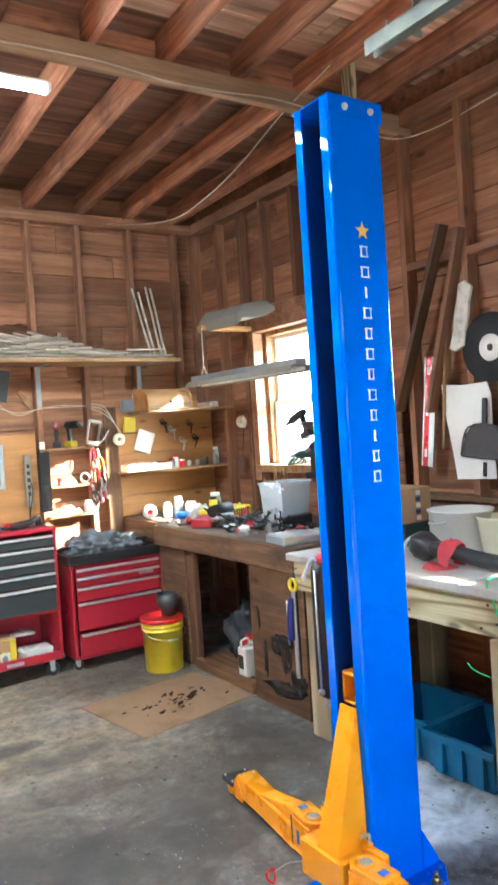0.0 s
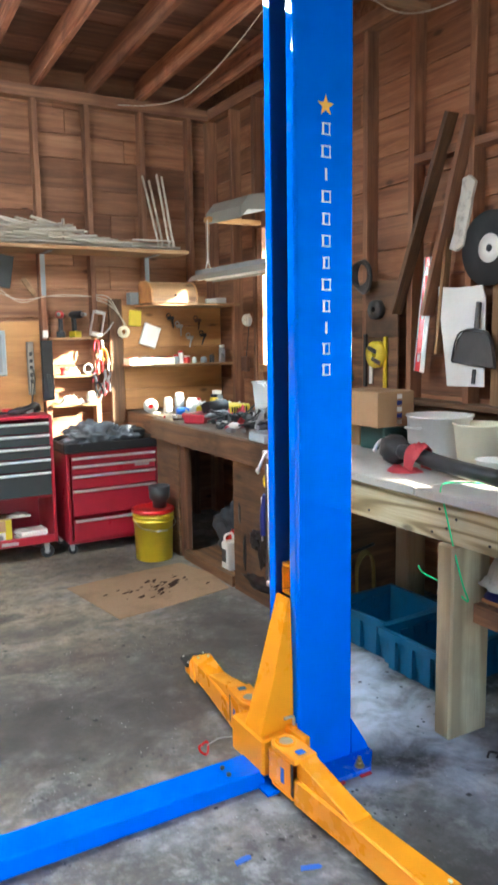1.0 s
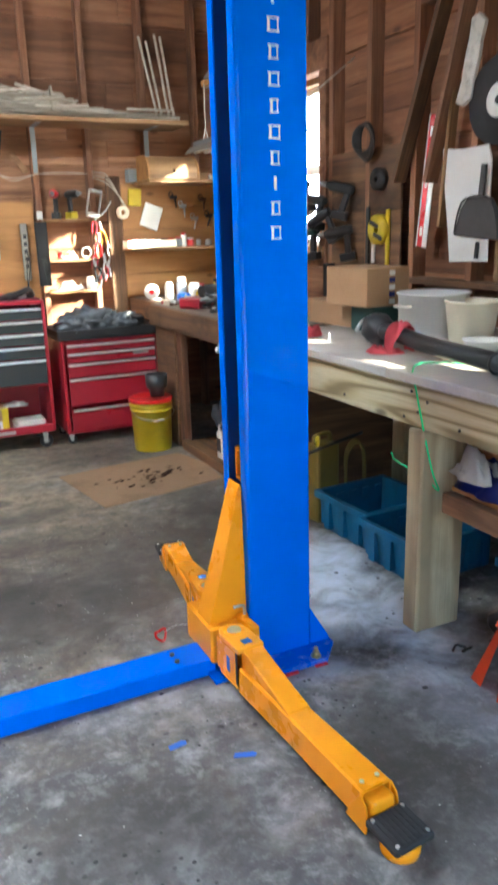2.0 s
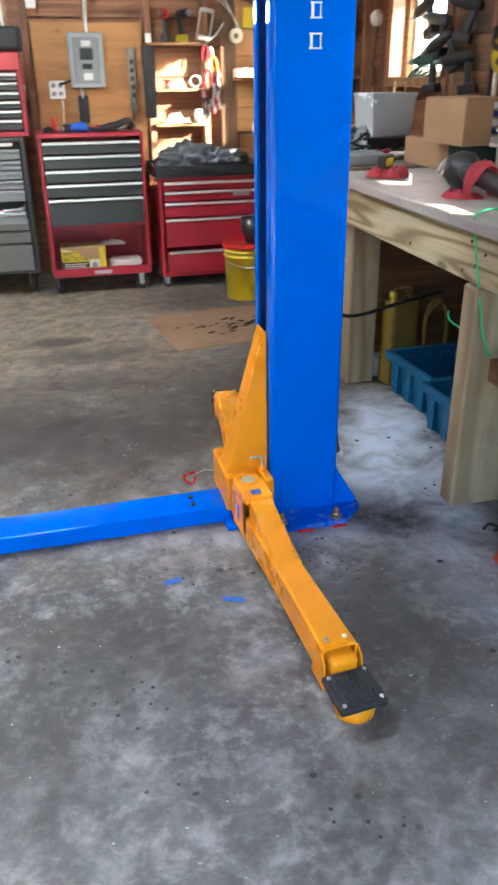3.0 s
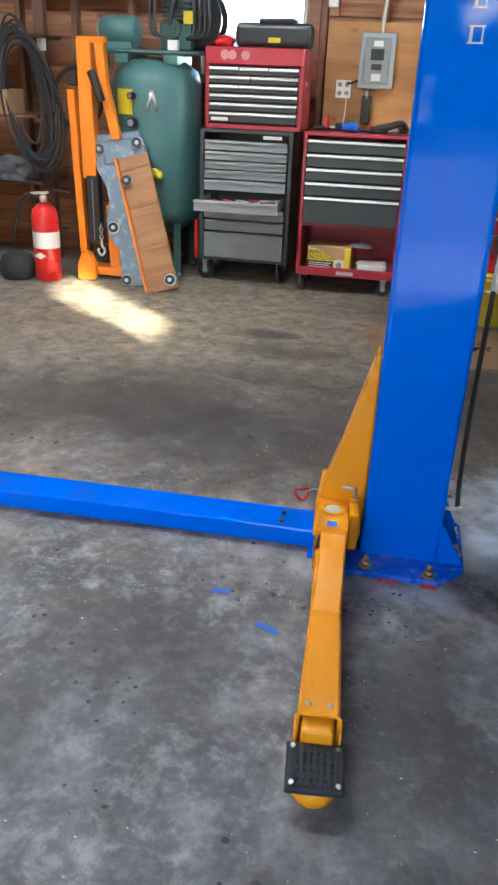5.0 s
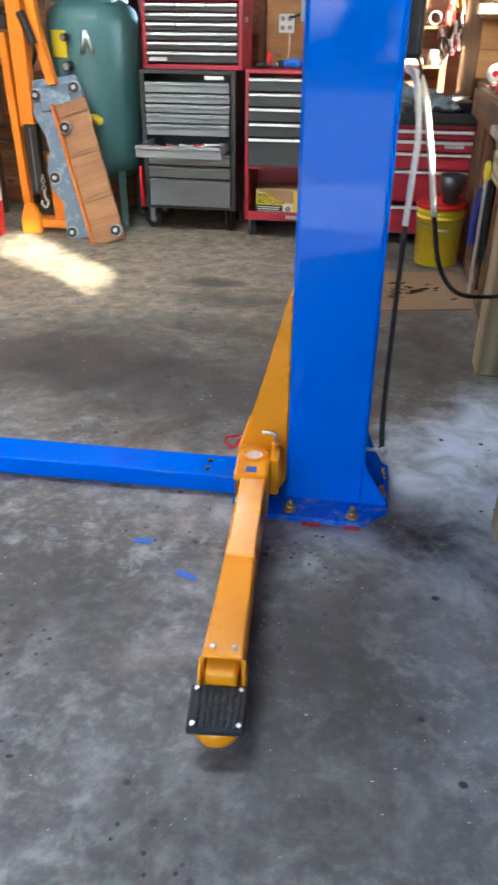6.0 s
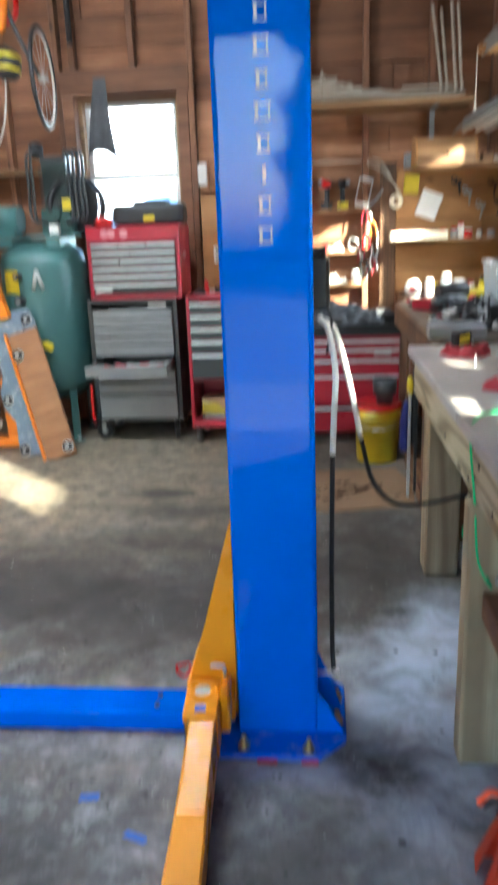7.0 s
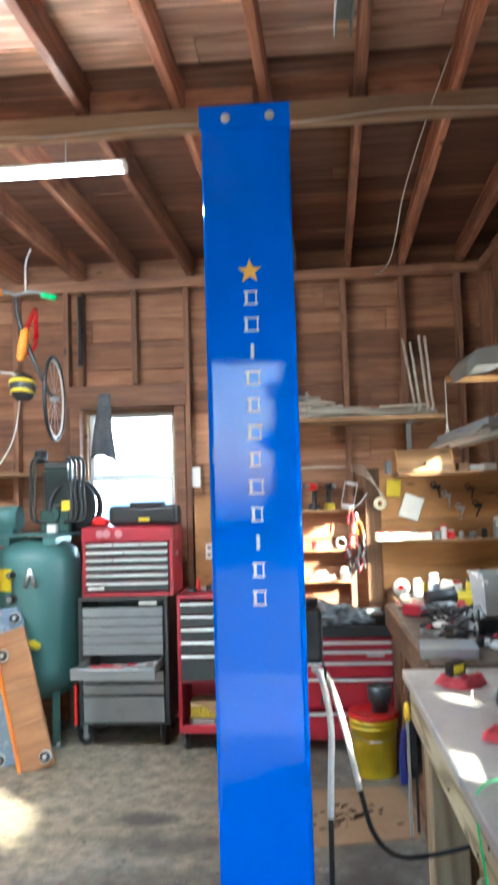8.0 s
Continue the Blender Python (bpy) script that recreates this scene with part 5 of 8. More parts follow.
part("screw", bm_cyl(bmesh.new(), (-0.02, 0.06, -0.45), (-0.02, 0.06, -0.2), 0.006, seg=8), M["chrome"], cl2)

# totes under the new bench
def tote(m, w, d, h, mat, label):
    t = thing("tote", m, label, "tote", "totes under the bench")
    b = bmesh.new()
    k = 0.88
    outer = [(-w / 2, -d / 2), (w / 2, -d / 2), (w / 2, d / 2), (-w / 2, d / 2)]
    rings = []
    for s, z in ((k, 0.0), (1.0, h), (1.06, h), (1.06, h - 0.03), (1.08, h - 0.03), (1.08, h + 0.006), (0.97, h + 0.006), (k - 0.04, 0.012)):
        rings.append([Vector((p[0] * s, p[1] * s, z)) for p in outer])
    bm_rings(b, rings, True, smooth=False)
    part("bin", b, mat, t)
    for i in range(5):
        for side in (-1, 1):
            x = (-0.4 + 0.2 * i) * w
            b = bmesh.new()
            bm_prism(b, [(x - 0.02, 0.02), (x + 0.02, 0.02), (x + 0.022, h - 0.03), (x - 0.022, h - 0.03)], "y", side * d / 2 * 0.9, side * d / 2 * 1.04)
            part("rib", b, mat, t)
    for i in range(3):
        y = (-0.3 + 0.3 * i) * d
        b = bmesh.new()
        bm_prism(b, [(y - 0.02, 0.02), (y + 0.02, 0.02), (y + 0.022, h - 0.03), (y - 0.022, h - 0.03)], "x", -w / 2 * 1.04, -w / 2 * 0.9)
        part("rib", b, mat, t)
    return t


tote((2.86, 2.985, 0, 0, 0, 4), 0.42, 0.40, 0.2, M["teal"], "open blue plastic tote with dusty sides")
tote((2.845, 2.56, 0, 0, 0, 3), 0.44, 0.38, 0.2, M["teal"], "blue plastic tote with dusty sides")
tote((2.95, 1.75, 0, 0, 0, 2), 0.5, 0.4, 0.3, M["teal"], "blue plastic tote in the shade under the bench")
fc = thing("fuel_can", (2.72, 3.27, 0, 0, 0, 8), "dull yellow plastic fuel can behind the tote", "fuel can")
b = bmesh.new()
bm_box(b, -0.075, 0.075, -0.055, 0.055, 0.0, 0.43, 0.018, seg=2)
part("can", b, M["tub"], fc)
part("handle", bm_tube(bmesh.new(), [(-0.05, 0, 0.42), (-0.05, 0, 0.465), (0.04, 0, 0.47), (0.05, 0, 0.42)], 0.012, 8), M["tub"], fc)
part("spout", bm_tube(bmesh.new(), [(-0.06, -0.03, 0.42), (-0.07, -0.05, 0.47), (-0.1, -0.08, 0.48)], 0.012, 8), M["yellowplastic"], fc, "yellow spout")
b = bmesh.new()
for i in range(3):
    bm_tube(b, [(-0.055, 0.008 * i, 0.0), (-0.06, 0.008 * i, 0.2 + 0.01 * i), (0.0, 0.01 * i, 0.275 + 0.008 * i), (0.05, 0.008 * i, 0.22), (0.06, 0.01 * i, 0.0)], 0.006, 6)
solid("belt_loop", b, M["tub"], (2.9, 3.22, 0.13), "dull yellow strap looped up out of the tote", "strap")
solid("pipe_piece", bm_cyl(bmesh.new(), (0, 0, 0.0), (0, 0, 0.1), 0.045, seg=16), M["paper"], (2.68, 3.4, 0), "short pale pipe piece beside the bench leg", "pipe")
b = bmesh.new()
bm_blob(b, (0, 0, 0.06), (0.14, 0.12, 0.1), 44, 0.5, 2.4, 3, -0.06)
solid("junk_bag", b, M["black"], (2.72, 1.8, 0.0), "black bag of scrap under the bench", "bag")

# folded orange jack stand
js = thing("jack_stand", (2.47, 1.63, 0, 0, 0, -8), "orange steel jack stand by the bench leg", "jack stand")
for sx in (-1, 1):
    for sy in (-1, 1):
        b = bmesh.new()
        p = [Vector((sx * 0.1, sy * 0.1, 0)), Vector((sx * 0.03, sy * 0.03, 0.27))]
        q = Vector((-sx * 0.035, 0, 0))
        r = Vector((0, -sy * 0.035, 0))
        for s in (q, r):
            f = [b.verts.new(v) for v in (p[0], p[0] + s * 1.6, p[1] + s * 0.6, p[1])]
            b.faces.new(f)
        bmesh.ops.solidify(b, geom=b.faces[:], thickness=0.004)
        part("leg", b, M["jackorange"], js)
part("collar", box_bm(-0.035, 0.035, -0.035, 0.035, 0.24, 0.3, 0.004), M["jackorange"], js)
part("ratchet_bar", box_bm(-0.014, 0.014, -0.014, 0.014, 0.1, 0.36, 0.003), M["grey"], js)
part("saddle", box_bm(-0.05, 0.05, -0.025, 0.025, 0.36, 0.385, 0.006), M["jackorange"], js)
part("lever", bm_tube(bmesh.new(), [(-0.03, -0.02, 0.26), (-0.08, -0.03, 0.3), (-0.11, -0.035, 0.27)], 0.008, 8), M["jackorange"], js)
b = bmesh.new()
bm_tube(b, [(-0.03, 0.0, 0.006), (0.0, 0.015, 0.012), (0.025, -0.005, 0.006), (0.0, -0.02, 0.006), (0.05, -0.01, 0.005)], 0.005, 6)
solid("zip_tie", b, M["black"], (2.47, 1.9, 0), "black plastic clip lying on the floor", "clip")

# ---- on the new bench ----
def carton(m, w, d, h, label, tape=False):
    t = thing("cardboard_box", m, label, "box")
    part("body", box_bm(-w / 2, w / 2, -d / 2, d / 2, 0, h, 0.003), M["card"], t)
    part("flap", box_bm(-w / 2 + 0.003, w / 2 - 0.003, -d / 2, -0.002, h, h + 0.003), M["card"], t)
    part("flap", box_bm(-w / 2 + 0.003, w / 2 - 0.003, 0.002, d / 2, h, h + 0.0035), M["card"], t)
    if tape:
        for i in range(5):
            part("tape_mark", box_bm(w * 0.02, w * 0.02 + 0.034, -d / 2 - 0.003, -d / 2 - 0.0008, 0.012 + 0.034 * i, 0.036 + 0.034 * i), M["darkblue"] if i % 2 else M["white"], t, "blue and white tape")
    return t


carton((3.09, 3.56, 1.0, 0, 0, 4), 0.34, 0.42, 0.125, "low brown cardboard box on the workbench")
carton((2.97, 3.25, 1.128, 0, 0, 3), 0.26, 0.34, 0.185, "brown cardboard box with printed tape on the stack", True)
solid("tool_case", bm_box(bmesh.new(), -0.12, 0.12, -0.09, 0.09, 0, 0.125, 0.012, None, 2), M["darkgreen"], (3.02, 3.2, 1.0, 0, 0, 6), "dark green tool case on the workbench", "case")
pt = thing("stock_pot", (3.07, 2.85, 1.0), "large dull aluminium pot on the workbench", "pot")
b = bmesh.new()
bm_lathe(b, [(0.15, 0.0), (0.158, 0.006), (0.163, 0.195), (0.172, 0.198), (0.172, 0.206), (0.16, 0.204), (0.153, 0.012), (0.0005, 0.012)], (0, 0, 0), 40)
part("pot_body", b, M["pot"], pt)
part("handle", bm_tube(bmesh.new(), [(-0.16, -0.04, 0.15), (-0.2, -0.03, 0.15), (-0.2, 0.03, 0.15), (-0.16, 0.04, 0.15)], 0.007, 8), M["alu"], pt)
b = bmesh.new()
bm_lathe(b, [(0.085, 0.0), (0.095, 0.01), (0.115, 0.17), (0.122, 0.175), (0.122, 0.185), (0.108, 0.18), (0.09, 0.012), (0.0005, 0.012)], (0, 0, 0), 30)
solid("plastic_bucket", b, M["cream"], (3.08, 2.6, 1.0), "small cream plastic bucket on the workbench", "bucket")
b = bmesh.new()
bm_lathe(b, [(0.05, 0.0), (0.08, 0.05), (0.085, 0.055), (0.075, 0.05), (0.045, 0.008), (0.0005, 0.008)], (0, 0, 0), 26)
solid("bowl", b, M["white"], (2.92, 2.35, 1.0), "white bowl beside the bucket", "bowl")
bl = thing("leaf_blower", (2.64, 2.35, 1.0), "black leaf blower with its tube lying on the bench", "leaf blower")
b = bmesh.new()
bm_tube(b, [(0.02, 0.32, 0.075), (0.02, 0.2, 0.07), (0.0, 0.0, 0.055), (-0.03, -0.3, 0.05), (-0.05, -0.5, 0.045)], 0.035, 16)
part("tube", b, M["black"], bl)
part("motor", (lambda q: (bm_blob(q, (0.04, 0.38, 0.075), (0.07, 0.09, 0.07), 5, 0.2, 2, 3, -0.07), q)[1])(bmesh.new()), M["black"], bl)
part("nozzle", bm_torus(bmesh.new(), (-0.04, -0.42, 0.046), (0.1, 1, 0.02), 0.036, 0.006, 20, 8), M["black"], bl)
part("trigger", bm_tube(bmesh.new(), [(0.03, 0.42, 0.13), (0.0, 0.46, 0.1), (-0.02, 0.47, 0.06)], 0.009, 8), M["galv"], bl)


def rag(loc, s, seed, mat, label, flat=-0.6):
    b = bmesh.new()
    bm_blob(b, (0, 0, s[2] * 0.6), s, seed, 0.4, 2.6, 4, -s[2] * 0.58)
    return solid("rag", b, mat, loc, label, "rag", "red rags on the bench")



crumple((2.60, 2.58, 1.0), 0.085, 0.1, 0.05, 61, M["rag"], "red shop rag lying under the blower")
crumple((2.652, 2.545, 1.0), 0.075, 0.07, 0.06, 62, M["rag"], "red shop rag bunched over the blower tube", over=(0.052, 0.112))
crumple((2.59, 3.22, 1.0), 0.11, 0.095, 0.085, 63, M["rag"], "crumpled red shop rag under the tape measure")
crumple((2.58, 1.84, 0.613), 0.16, 0.2, 0.15, 8, M["darkblue"], "dark blue shop rag on the lower shelf")
crumple((2.52, 1.9, 0.66), 0.1, 0.13, 0.14, 9, M["paper"], "crumpled pale rag on the lower shelf")
tm = thing("tape_measure", (2.57, 3.22, 1.04, 8, -6, 30), "yellow and black tape measure on a red rag", "tape measure")
part("case", box_bm(-0.04, 0.04, -0.02, 0.02, 0, 0.055, 0.01, seg=2), M["black"], tm)
part("face", box_bm(-0.03, 0.03, -0.022, 0.022, 0.008, 0.05, 0.006), M["yellowplastic"], tm, "yellow face")
part("tab", box_bm(0.035, 0.055, -0.012, 0.012, 0.002, 0.006), M["chrome"], tm)
og = thing("parts_organizer", (2.64, 3.75, 1.004, 0, 0, -6), "clear plastic organizer with coloured parts", "organizer")
part("case", box_bm(-0.13, 0.13, -0.11, 0.11, 0, 0.055, 0.008), M["clear"], og, "clear plastic case")
for x, y, mt in ((-0.06, -0.06, "yellowplastic"), (0.05, -0.06, "brightred"), (-0.06, 0.04, "paper"), (0.06, 0.05, "black")):
    part("contents", box_bm(x - 0.045, x + 0.045, y - 0.04, y + 0.04, 0.004, 0.035, 0.004), M[mt], og)
cbm = bmesh.new()
w, d, h = 0.28, 0.22, 0.21
rings = [[Vector((sx * w / 2 * s, sy * d / 2 * s, z)) for sx, sy in ((-1, -1), (1, -1), (1, 1), (-1, 1))] for s, z in ((0.88, 0), (1.0, h), (1.05, h), (1.05, h + 0.015), (0.98, h + 0.015), (0.86, 0.006))]
bm_rings(cbm, rings, True, smooth=False)
solid("storage_bin", cbm, M["bin_plastic"], (3.05, 4.38, 1.088, 0, 0, 8), "cloudy clear plastic storage bin on the bench", "bin")
rk = thing("socket_rack", (3.03, 4.36, 1.003, 0, 0, 8), "black socket rack with upright posts under the bin", "rack")
part("tray", box_bm(-0.17, 0.13, -0.13, 0.11, 0, 0.082, 0.008, seg=2), M["black"], rk)
for i in range(9):
    part("post", bm_cyl(bmesh.new(), (-0.185 + 0.022 * (i % 2), -0.15 + 0.03 * i, 0), (-0.185 + 0.022 * (i % 2), -0.15 + 0.03 * i, 0.07 + 0.02 * (i * 7 % 4)), 0.009, 0.005, 8), M["black" if i % 3 else "galv"], rk)
b = bmesh.new()
bm_lathe(b, [(0.005, 0), (0.005, 0.008), (0.0035, 0.009), (0.0035, 0.04), (0.0015, 0.041)], (0, 0, 0), 10)
solid("bolt", b, M["chrome"], (2.58, 2.98, 1.0), "small bright bolt standing on the bench", "bolt")

# ---- on the side wall ----
lv = thing("spirit_level", (3.43, 3.412, 1.395, 7, 0, 0), "red spirit level hung upright on the wall", "level")
part("web", box_bm(-0.01, 0.01, -0.028, 0.028, 0, 0.66, 0.002), M["brightred"], lv)
for q in (-0.026, 0.026):
    part("edge", box_bm(-0.014, 0.014, q - 0.004, q + 0.004, 0, 0.66, 0.001), M["white"], lv, "pale edge")
for z in (0.08, 0.33, 0.58):
    part("vial", box_bm(-0.013, 0.013, -0.012, 0.012, z - 0.025, z + 0.025, 0.004), M["white"], lv)
part("strip", box_bm(-0.016, -0.01, -0.062, -0.032, 0.0, 0.42, 0.002), M["chrome"], lv, "bright straightedge beside it")
wd = thing("grinding_disc", (3.45, 2.895, 2.055, 0, -90, 0), "large black cutting disc with a white centre", "disc")
part("disc", bm_lathe(bmesh.new(), [(0.0005, 0), (0.195, 0.0), (0.195, 0.012), (0.0005, 0.012)], (0, 0, 0), 48), M["rubber"], wd)
part("label", bm_lathe(bmesh.new(), [(0.02, 0.013), (0.075, 0.013), (0.075, 0.0145), (0.02, 0.0145)], (0, 0, 0), 36), M["white"], wd, "white paper centre")
part("bore", bm_lathe(bmesh.new(), [(0.0005, 0.012), (0.02, 0.012), (0.02, 0.016), (0.0005, 0.016)], (0, 0, 0), 20), M["black"], wd)
b = bmesh.new()
bm_prism(b, [(3.254, 1.877), (3.1, 1.862), (2.925, 1.868), (2.9, 1.795), (2.9, 1.6), (2.894, 1.327), (3.168, 1.32), (3.19, 1.48), (3.225, 1.66)], "x", 3.424, 3.431)
solid("white_board", b, M["paper"], (0, 0, 0), "warped off-white panel leaning on the wall", "panel")
dp = thing("dustpan", (3.409, 2.955, 1.44, 5, 0, 0), "black dustpan hanging by its handle", "dustpan")
b = bmesh.new()
bm_prism(b, [(-0.16, 0.0), (0.16, 0.0), (0.13, 0.13), (0.08, 0.19), (0.02, 0.2), (-0.02, 0.2), (-0.08, 0.19), (-0.13, 0.13)], "x", -0.012, 0.004, 0.004)
dusty = paint("dusty_black_plastic", (0.045, 0.042, 0.04), 0.6, 0.0, 0.6, 0.0, (0.1, 0.092, 0.085), 9)
part("pan", b, dusty, dp)
part("handle", box_bm(-0.014, 0.006, -0.016, 0.016, 0.2, 0.34, 0.005), dusty, dp)
part("rim", bm_tube(bmesh.new(), [(-0.016, -0.152, 0.01), (-0.024, -0.125, 0.125), (-0.026, -0.075, 0.18), (-0.026, 0.075, 0.18), (-0.024, 0.125, 0.125), (-0.016, 0.152, 0.01)], 0.005, 8), dusty, dp)
part("hook", box_bm(0.0, 0.012, -0.012, 0.012, -0.1, -0.02, 0.003), M["black"], dp)


def leaning(name, a, b_, w, t, mat, label, cat="stick"):
    a, b_ = Vector(a), Vector(b_)
    ob = plank(name, mat, None, (b_ - a).length, w, t, Matrix.Translation((a + b_) / 2) @ (b_ - a).to_track_quat("X", "Z").to_matrix().to_4x4())
    return tagged(ob, label, cat)


leaning("board_strip", (3.40, 3.59, 1.74), (3.42, 3.17, 2.8), 0.085, 0.03, M["oldbench"], "dark wooden strip leaning on the wall", "board")
leaning("board_strip", (3.405, 3.325, 1.72), (3.42, 3.035, 2.75), 0.085, 0.03, M["stud"], "reddish wooden strip leaning on the wall", "board")
leaning("board_strip", (3.44, 3.26, 1.5), (3.45, 3.2, 2.2), 0.06, 0.02, M["shelf"], "short raw board on the wall", "board")
leaning("board_strip", (3.47, 2.84, 1.2), (3.47, 2.84, 1.9), 0.09, 0.02, M["shelf"], "raw board beside the panel", "board")
b = bmesh.new()
bm_prism(b, [(3.18, 2.08), (3.13, 2.06), (3.07, 2.085), (3.055, 2.17), (3.03, 2.26), (3.02, 2.33), (2.995, 2.41), (3.04, 2.45), (3.09, 2.44), (3.1, 2.36), (3.125, 2.28), (3.14, 2.18)], "x", 3.425, 3.45, 0.004)
solid("bark_slab", b, M["bark"], (0, 0, 0), "mottled pale slab fixed to the wall", "slab")
leaning("wall_ledge", (3.45, 2.1, 1.205), (3.45, 3.5, 1.215), 0.12, 0.03, M["oldbench"], "dark board ledge along the wall", "ledge")
leaning("wall_ledge", (3.49, 2.1, 1.13), (3.49, 3.5, 1.13), 0.03, 0.09, M["oldbench"], "dark board batten along the wall", "ledge")
# tool panel by the window
pn = thing("pegboard", (3.4525, 4.01, 0), "stained wooden tool panel on the wall", "panel")
for i in range(4):
    plank("board", M["oldbench"], pn, 0.78, 0.175, 0.015, pose(0, 0, 1.329 + 0.1775 * i, 90, 0, 90))


def roll(loc, r, w, mat, label, cat="roll", axis=(1, 0, 0), hole=0.4):
    m = Matrix.Translation(loc) @ Vector(axis).to_track_quat("Z", "Y").to_matrix().to_4x4()
    b = bmesh.new()
    bm_lathe(b, [(r * hole, 0), (r, 0), (r, w), (r * hole, w)], (0, 0, 0), 26, caps=False)
    bm_lathe(b, [(r * hole, w), (r * hole, 0)], (0, 0, 0), 26, caps=False)
    return solid("tape_roll", b, mat, m, label, cat)


roll((3.40, 3.79, 1.49), 0.085, 0.04, M["yellowplastic"], "yellow caution tape roll hung on the panel", hole=0.25)
for k, (y, z, a) in enumerate(((3.81, 1.52, 20), (3.77, 1.45, 20))):
    b = bmesh.new()
    bm_box(b, -0.002, 0.0, -0.045, 0.045, -0.014, 0.014)
    solid("printed_mark", b, M["black"], (3.398, y, z, a, 0, 0), "black printed bar on the yellow roll", "lettering")
roll((3.40, 3.8, 1.77), 0.06, 0.05, M["black"], "black coil hung on the panel", hole=0.3)


def drill(m, mat, label, batt=None):
    d = thing("power_drill", m @ Matrix.Diagonal((0.92, 0.92, 0.92, 1)), label, "drill")
    b = bmesh.new()
    bm_lathe(b, [(0.012, 0.12), (0.02, 0.1), (0.028, 0.08), (0.033, 0.07), (0.034, -0.06), (0.026, -0.09)], (0, 0, 0), 18, pose(0, 0, 0.2, 0, 90, 0))
    part("motor", b, mat, d)
    part("grip", box_bm(-0.055, -0.012, -0.018, 0.018, 0.05, 0.18, 0.01, pose(0, 0, 0, 0, -6, 0), 2), M["black"], d)
    part("battery", box_bm(-0.085, 0.02, -0.035, 0.035, 0, 0.055, 0.008, seg=2), batt or M["black"], d)
    part("chuck", bm_cyl(bmesh.new(), (0.1, 0, 0.2), (0.15, 0, 0.2), 0.02, 0.012, 14), M["grey"], d)
    return d


for i, (y, z, mt) in enumerate(((4.56, 1.78, "black"), (4.42, 1.7, "dark_front"), (4.5, 1.5, "darkgreen"), (4.28, 1.6, "black"), (4.14, 1.76, "rubber"), (4.1, 1.5, "rubber"))):
    drill(pose(3.36, y, z - 0.2, 0, 0, 96 + 9 * i) @ pose(0, 0, 0.1, 0, (24, -8, 6, 30, -14, 10)[i], 0) @ pose(0, 0, -0.1), M[mt], "dark power tool hung on the wall panel")
b = bmesh.new()
for i in range(5):
    bm_torus(b, (0, 0.01 * i, 0.004 * i), (1, 0.1 * (i - 2), 0.05), 0.1 - 0.006 * i, 0.01, 26, 8)
solid("cable_coil", b, M["black"], (3.40, 3.9, 1.98), "coiled black cable on the wall", "cable")
for i, (y, z0, z1, mt) in enumerate(((3.72, 1.28, 1.6, "yellowplastic"), (3.86, 1.3, 1.55, "white"), (3.92, 1.28, 1.62, "black"))):
    solid("hanging_strap", box_bm(3.425, 3.44, y - 0.014, y + 0.014, z0, z1, 0.003), M[mt], (0, 0, 0), "strap hanging on the tool panel", "strap")

# ---- shop light over the old bench ----
leaning("bracket_arm", (2.97, 5.28, 2.5), (3.44, 5.28, 2.5), 0.07, 0.035, M["ply"], "bright wooden bracket arm on the wall", "bracket")
sl = thing("shop_light", (2.97, 4.69, 2.04, 0, 0, 1), "unlit long shop light hung on strings", "lamp")
b = bmesh.new()
rings = [[Vector((x, y, z)) for x, z in ((-0.11, 0.0), (-0.07, 0.045), (0.07, 0.045), (0.11, 0.0), (0.105, 0.0), (0.065, 0.038), (-0.065, 0.038), (-0.105, 0.0))] for y in (-0.68, 0.68)]
bm_rings(b, rings, True, smooth=False)
part("reflector", b, M["dusty"], sl)
part("channel", box_bm(-0.045, 0.045, -0.68, 0.68, 0.046, 0.085, 0.004), M["grey"], sl)
for x in (-0.04, 0.04):
    part("tube", bm_cyl(bmesh.new(), (x, -0.65, 0.018), (x, 0.65, 0.018), 0.013, seg=12), M["white"], sl, "unlit glass tube")
part("string", bm_tube(bmesh.new(), [(0.0, 0.54, 0.45), (0.0, 0.545, 0.16)], 0.004, 6), M["wire"], sl)
part("string", bm_tube(bmesh.new(), [(0.0, 0.545, 0.16), (0.0, 0.5, 0.085)], 0.004, 6), M["wire"], sl)
part("string", bm_tube(bmesh.new(), [(0.0, 0.545, 0.16), (0.0, 0.59, 0.085)], 0.004, 6), M["wire"], sl)
part("string", bm_tube(bmesh.new(), [(0.0, -0.6, 0.085), (0.45, -0.62, 0.42)], 0.004, 6), M["wire"], sl)
b = bmesh.new()
rings = []
for i in range(9):
    y = -0.5 + 0.07 * i
    lift_ = 0.02 * math.sin(2.2 * y)
    rings.append([Vector((x, y, z + lift_)) for x, z in ((-0.12, -0.06), (-0.06, 0.0), (0.06, 0.005), (0.15, 0.02), (0.23, 0.06), (0.235, 0.085), (0.16, 0.13), (0.06, 0.12), (-0.05, 0.1), (-0.115, 0.02))])
bm_rings(b, rings, True, smooth=False)
solid("foam_sheet", b, M["dusty"], (3.13, 5.3, 2.53), "long pale foam sheet lying on the bracket arm", "sheet")


# ---- on the far wall ----
ply = solid("plywood_panel", box_bm(1.115, 1.885, 6.135, 6.153, 0.75, 1.76, 0.002), M["ply"], (0, 0, 0), "orange plywood panel on the wall", "panel")
ep = thing("electrical_panel", (1.48, 6.133, 1.52), "grey electrical breaker panel on plywood", "breaker panel")
part("box", box_bm(-0.12, 0.12, -0.09, 0, -0.18, 0.17, 0.006), M["panelgrey"], ep)
part("cover", box_bm(-0.09, 0.09, -0.1, -0.088, -0.15, 0.14, 0.006), M["grey"], ep)
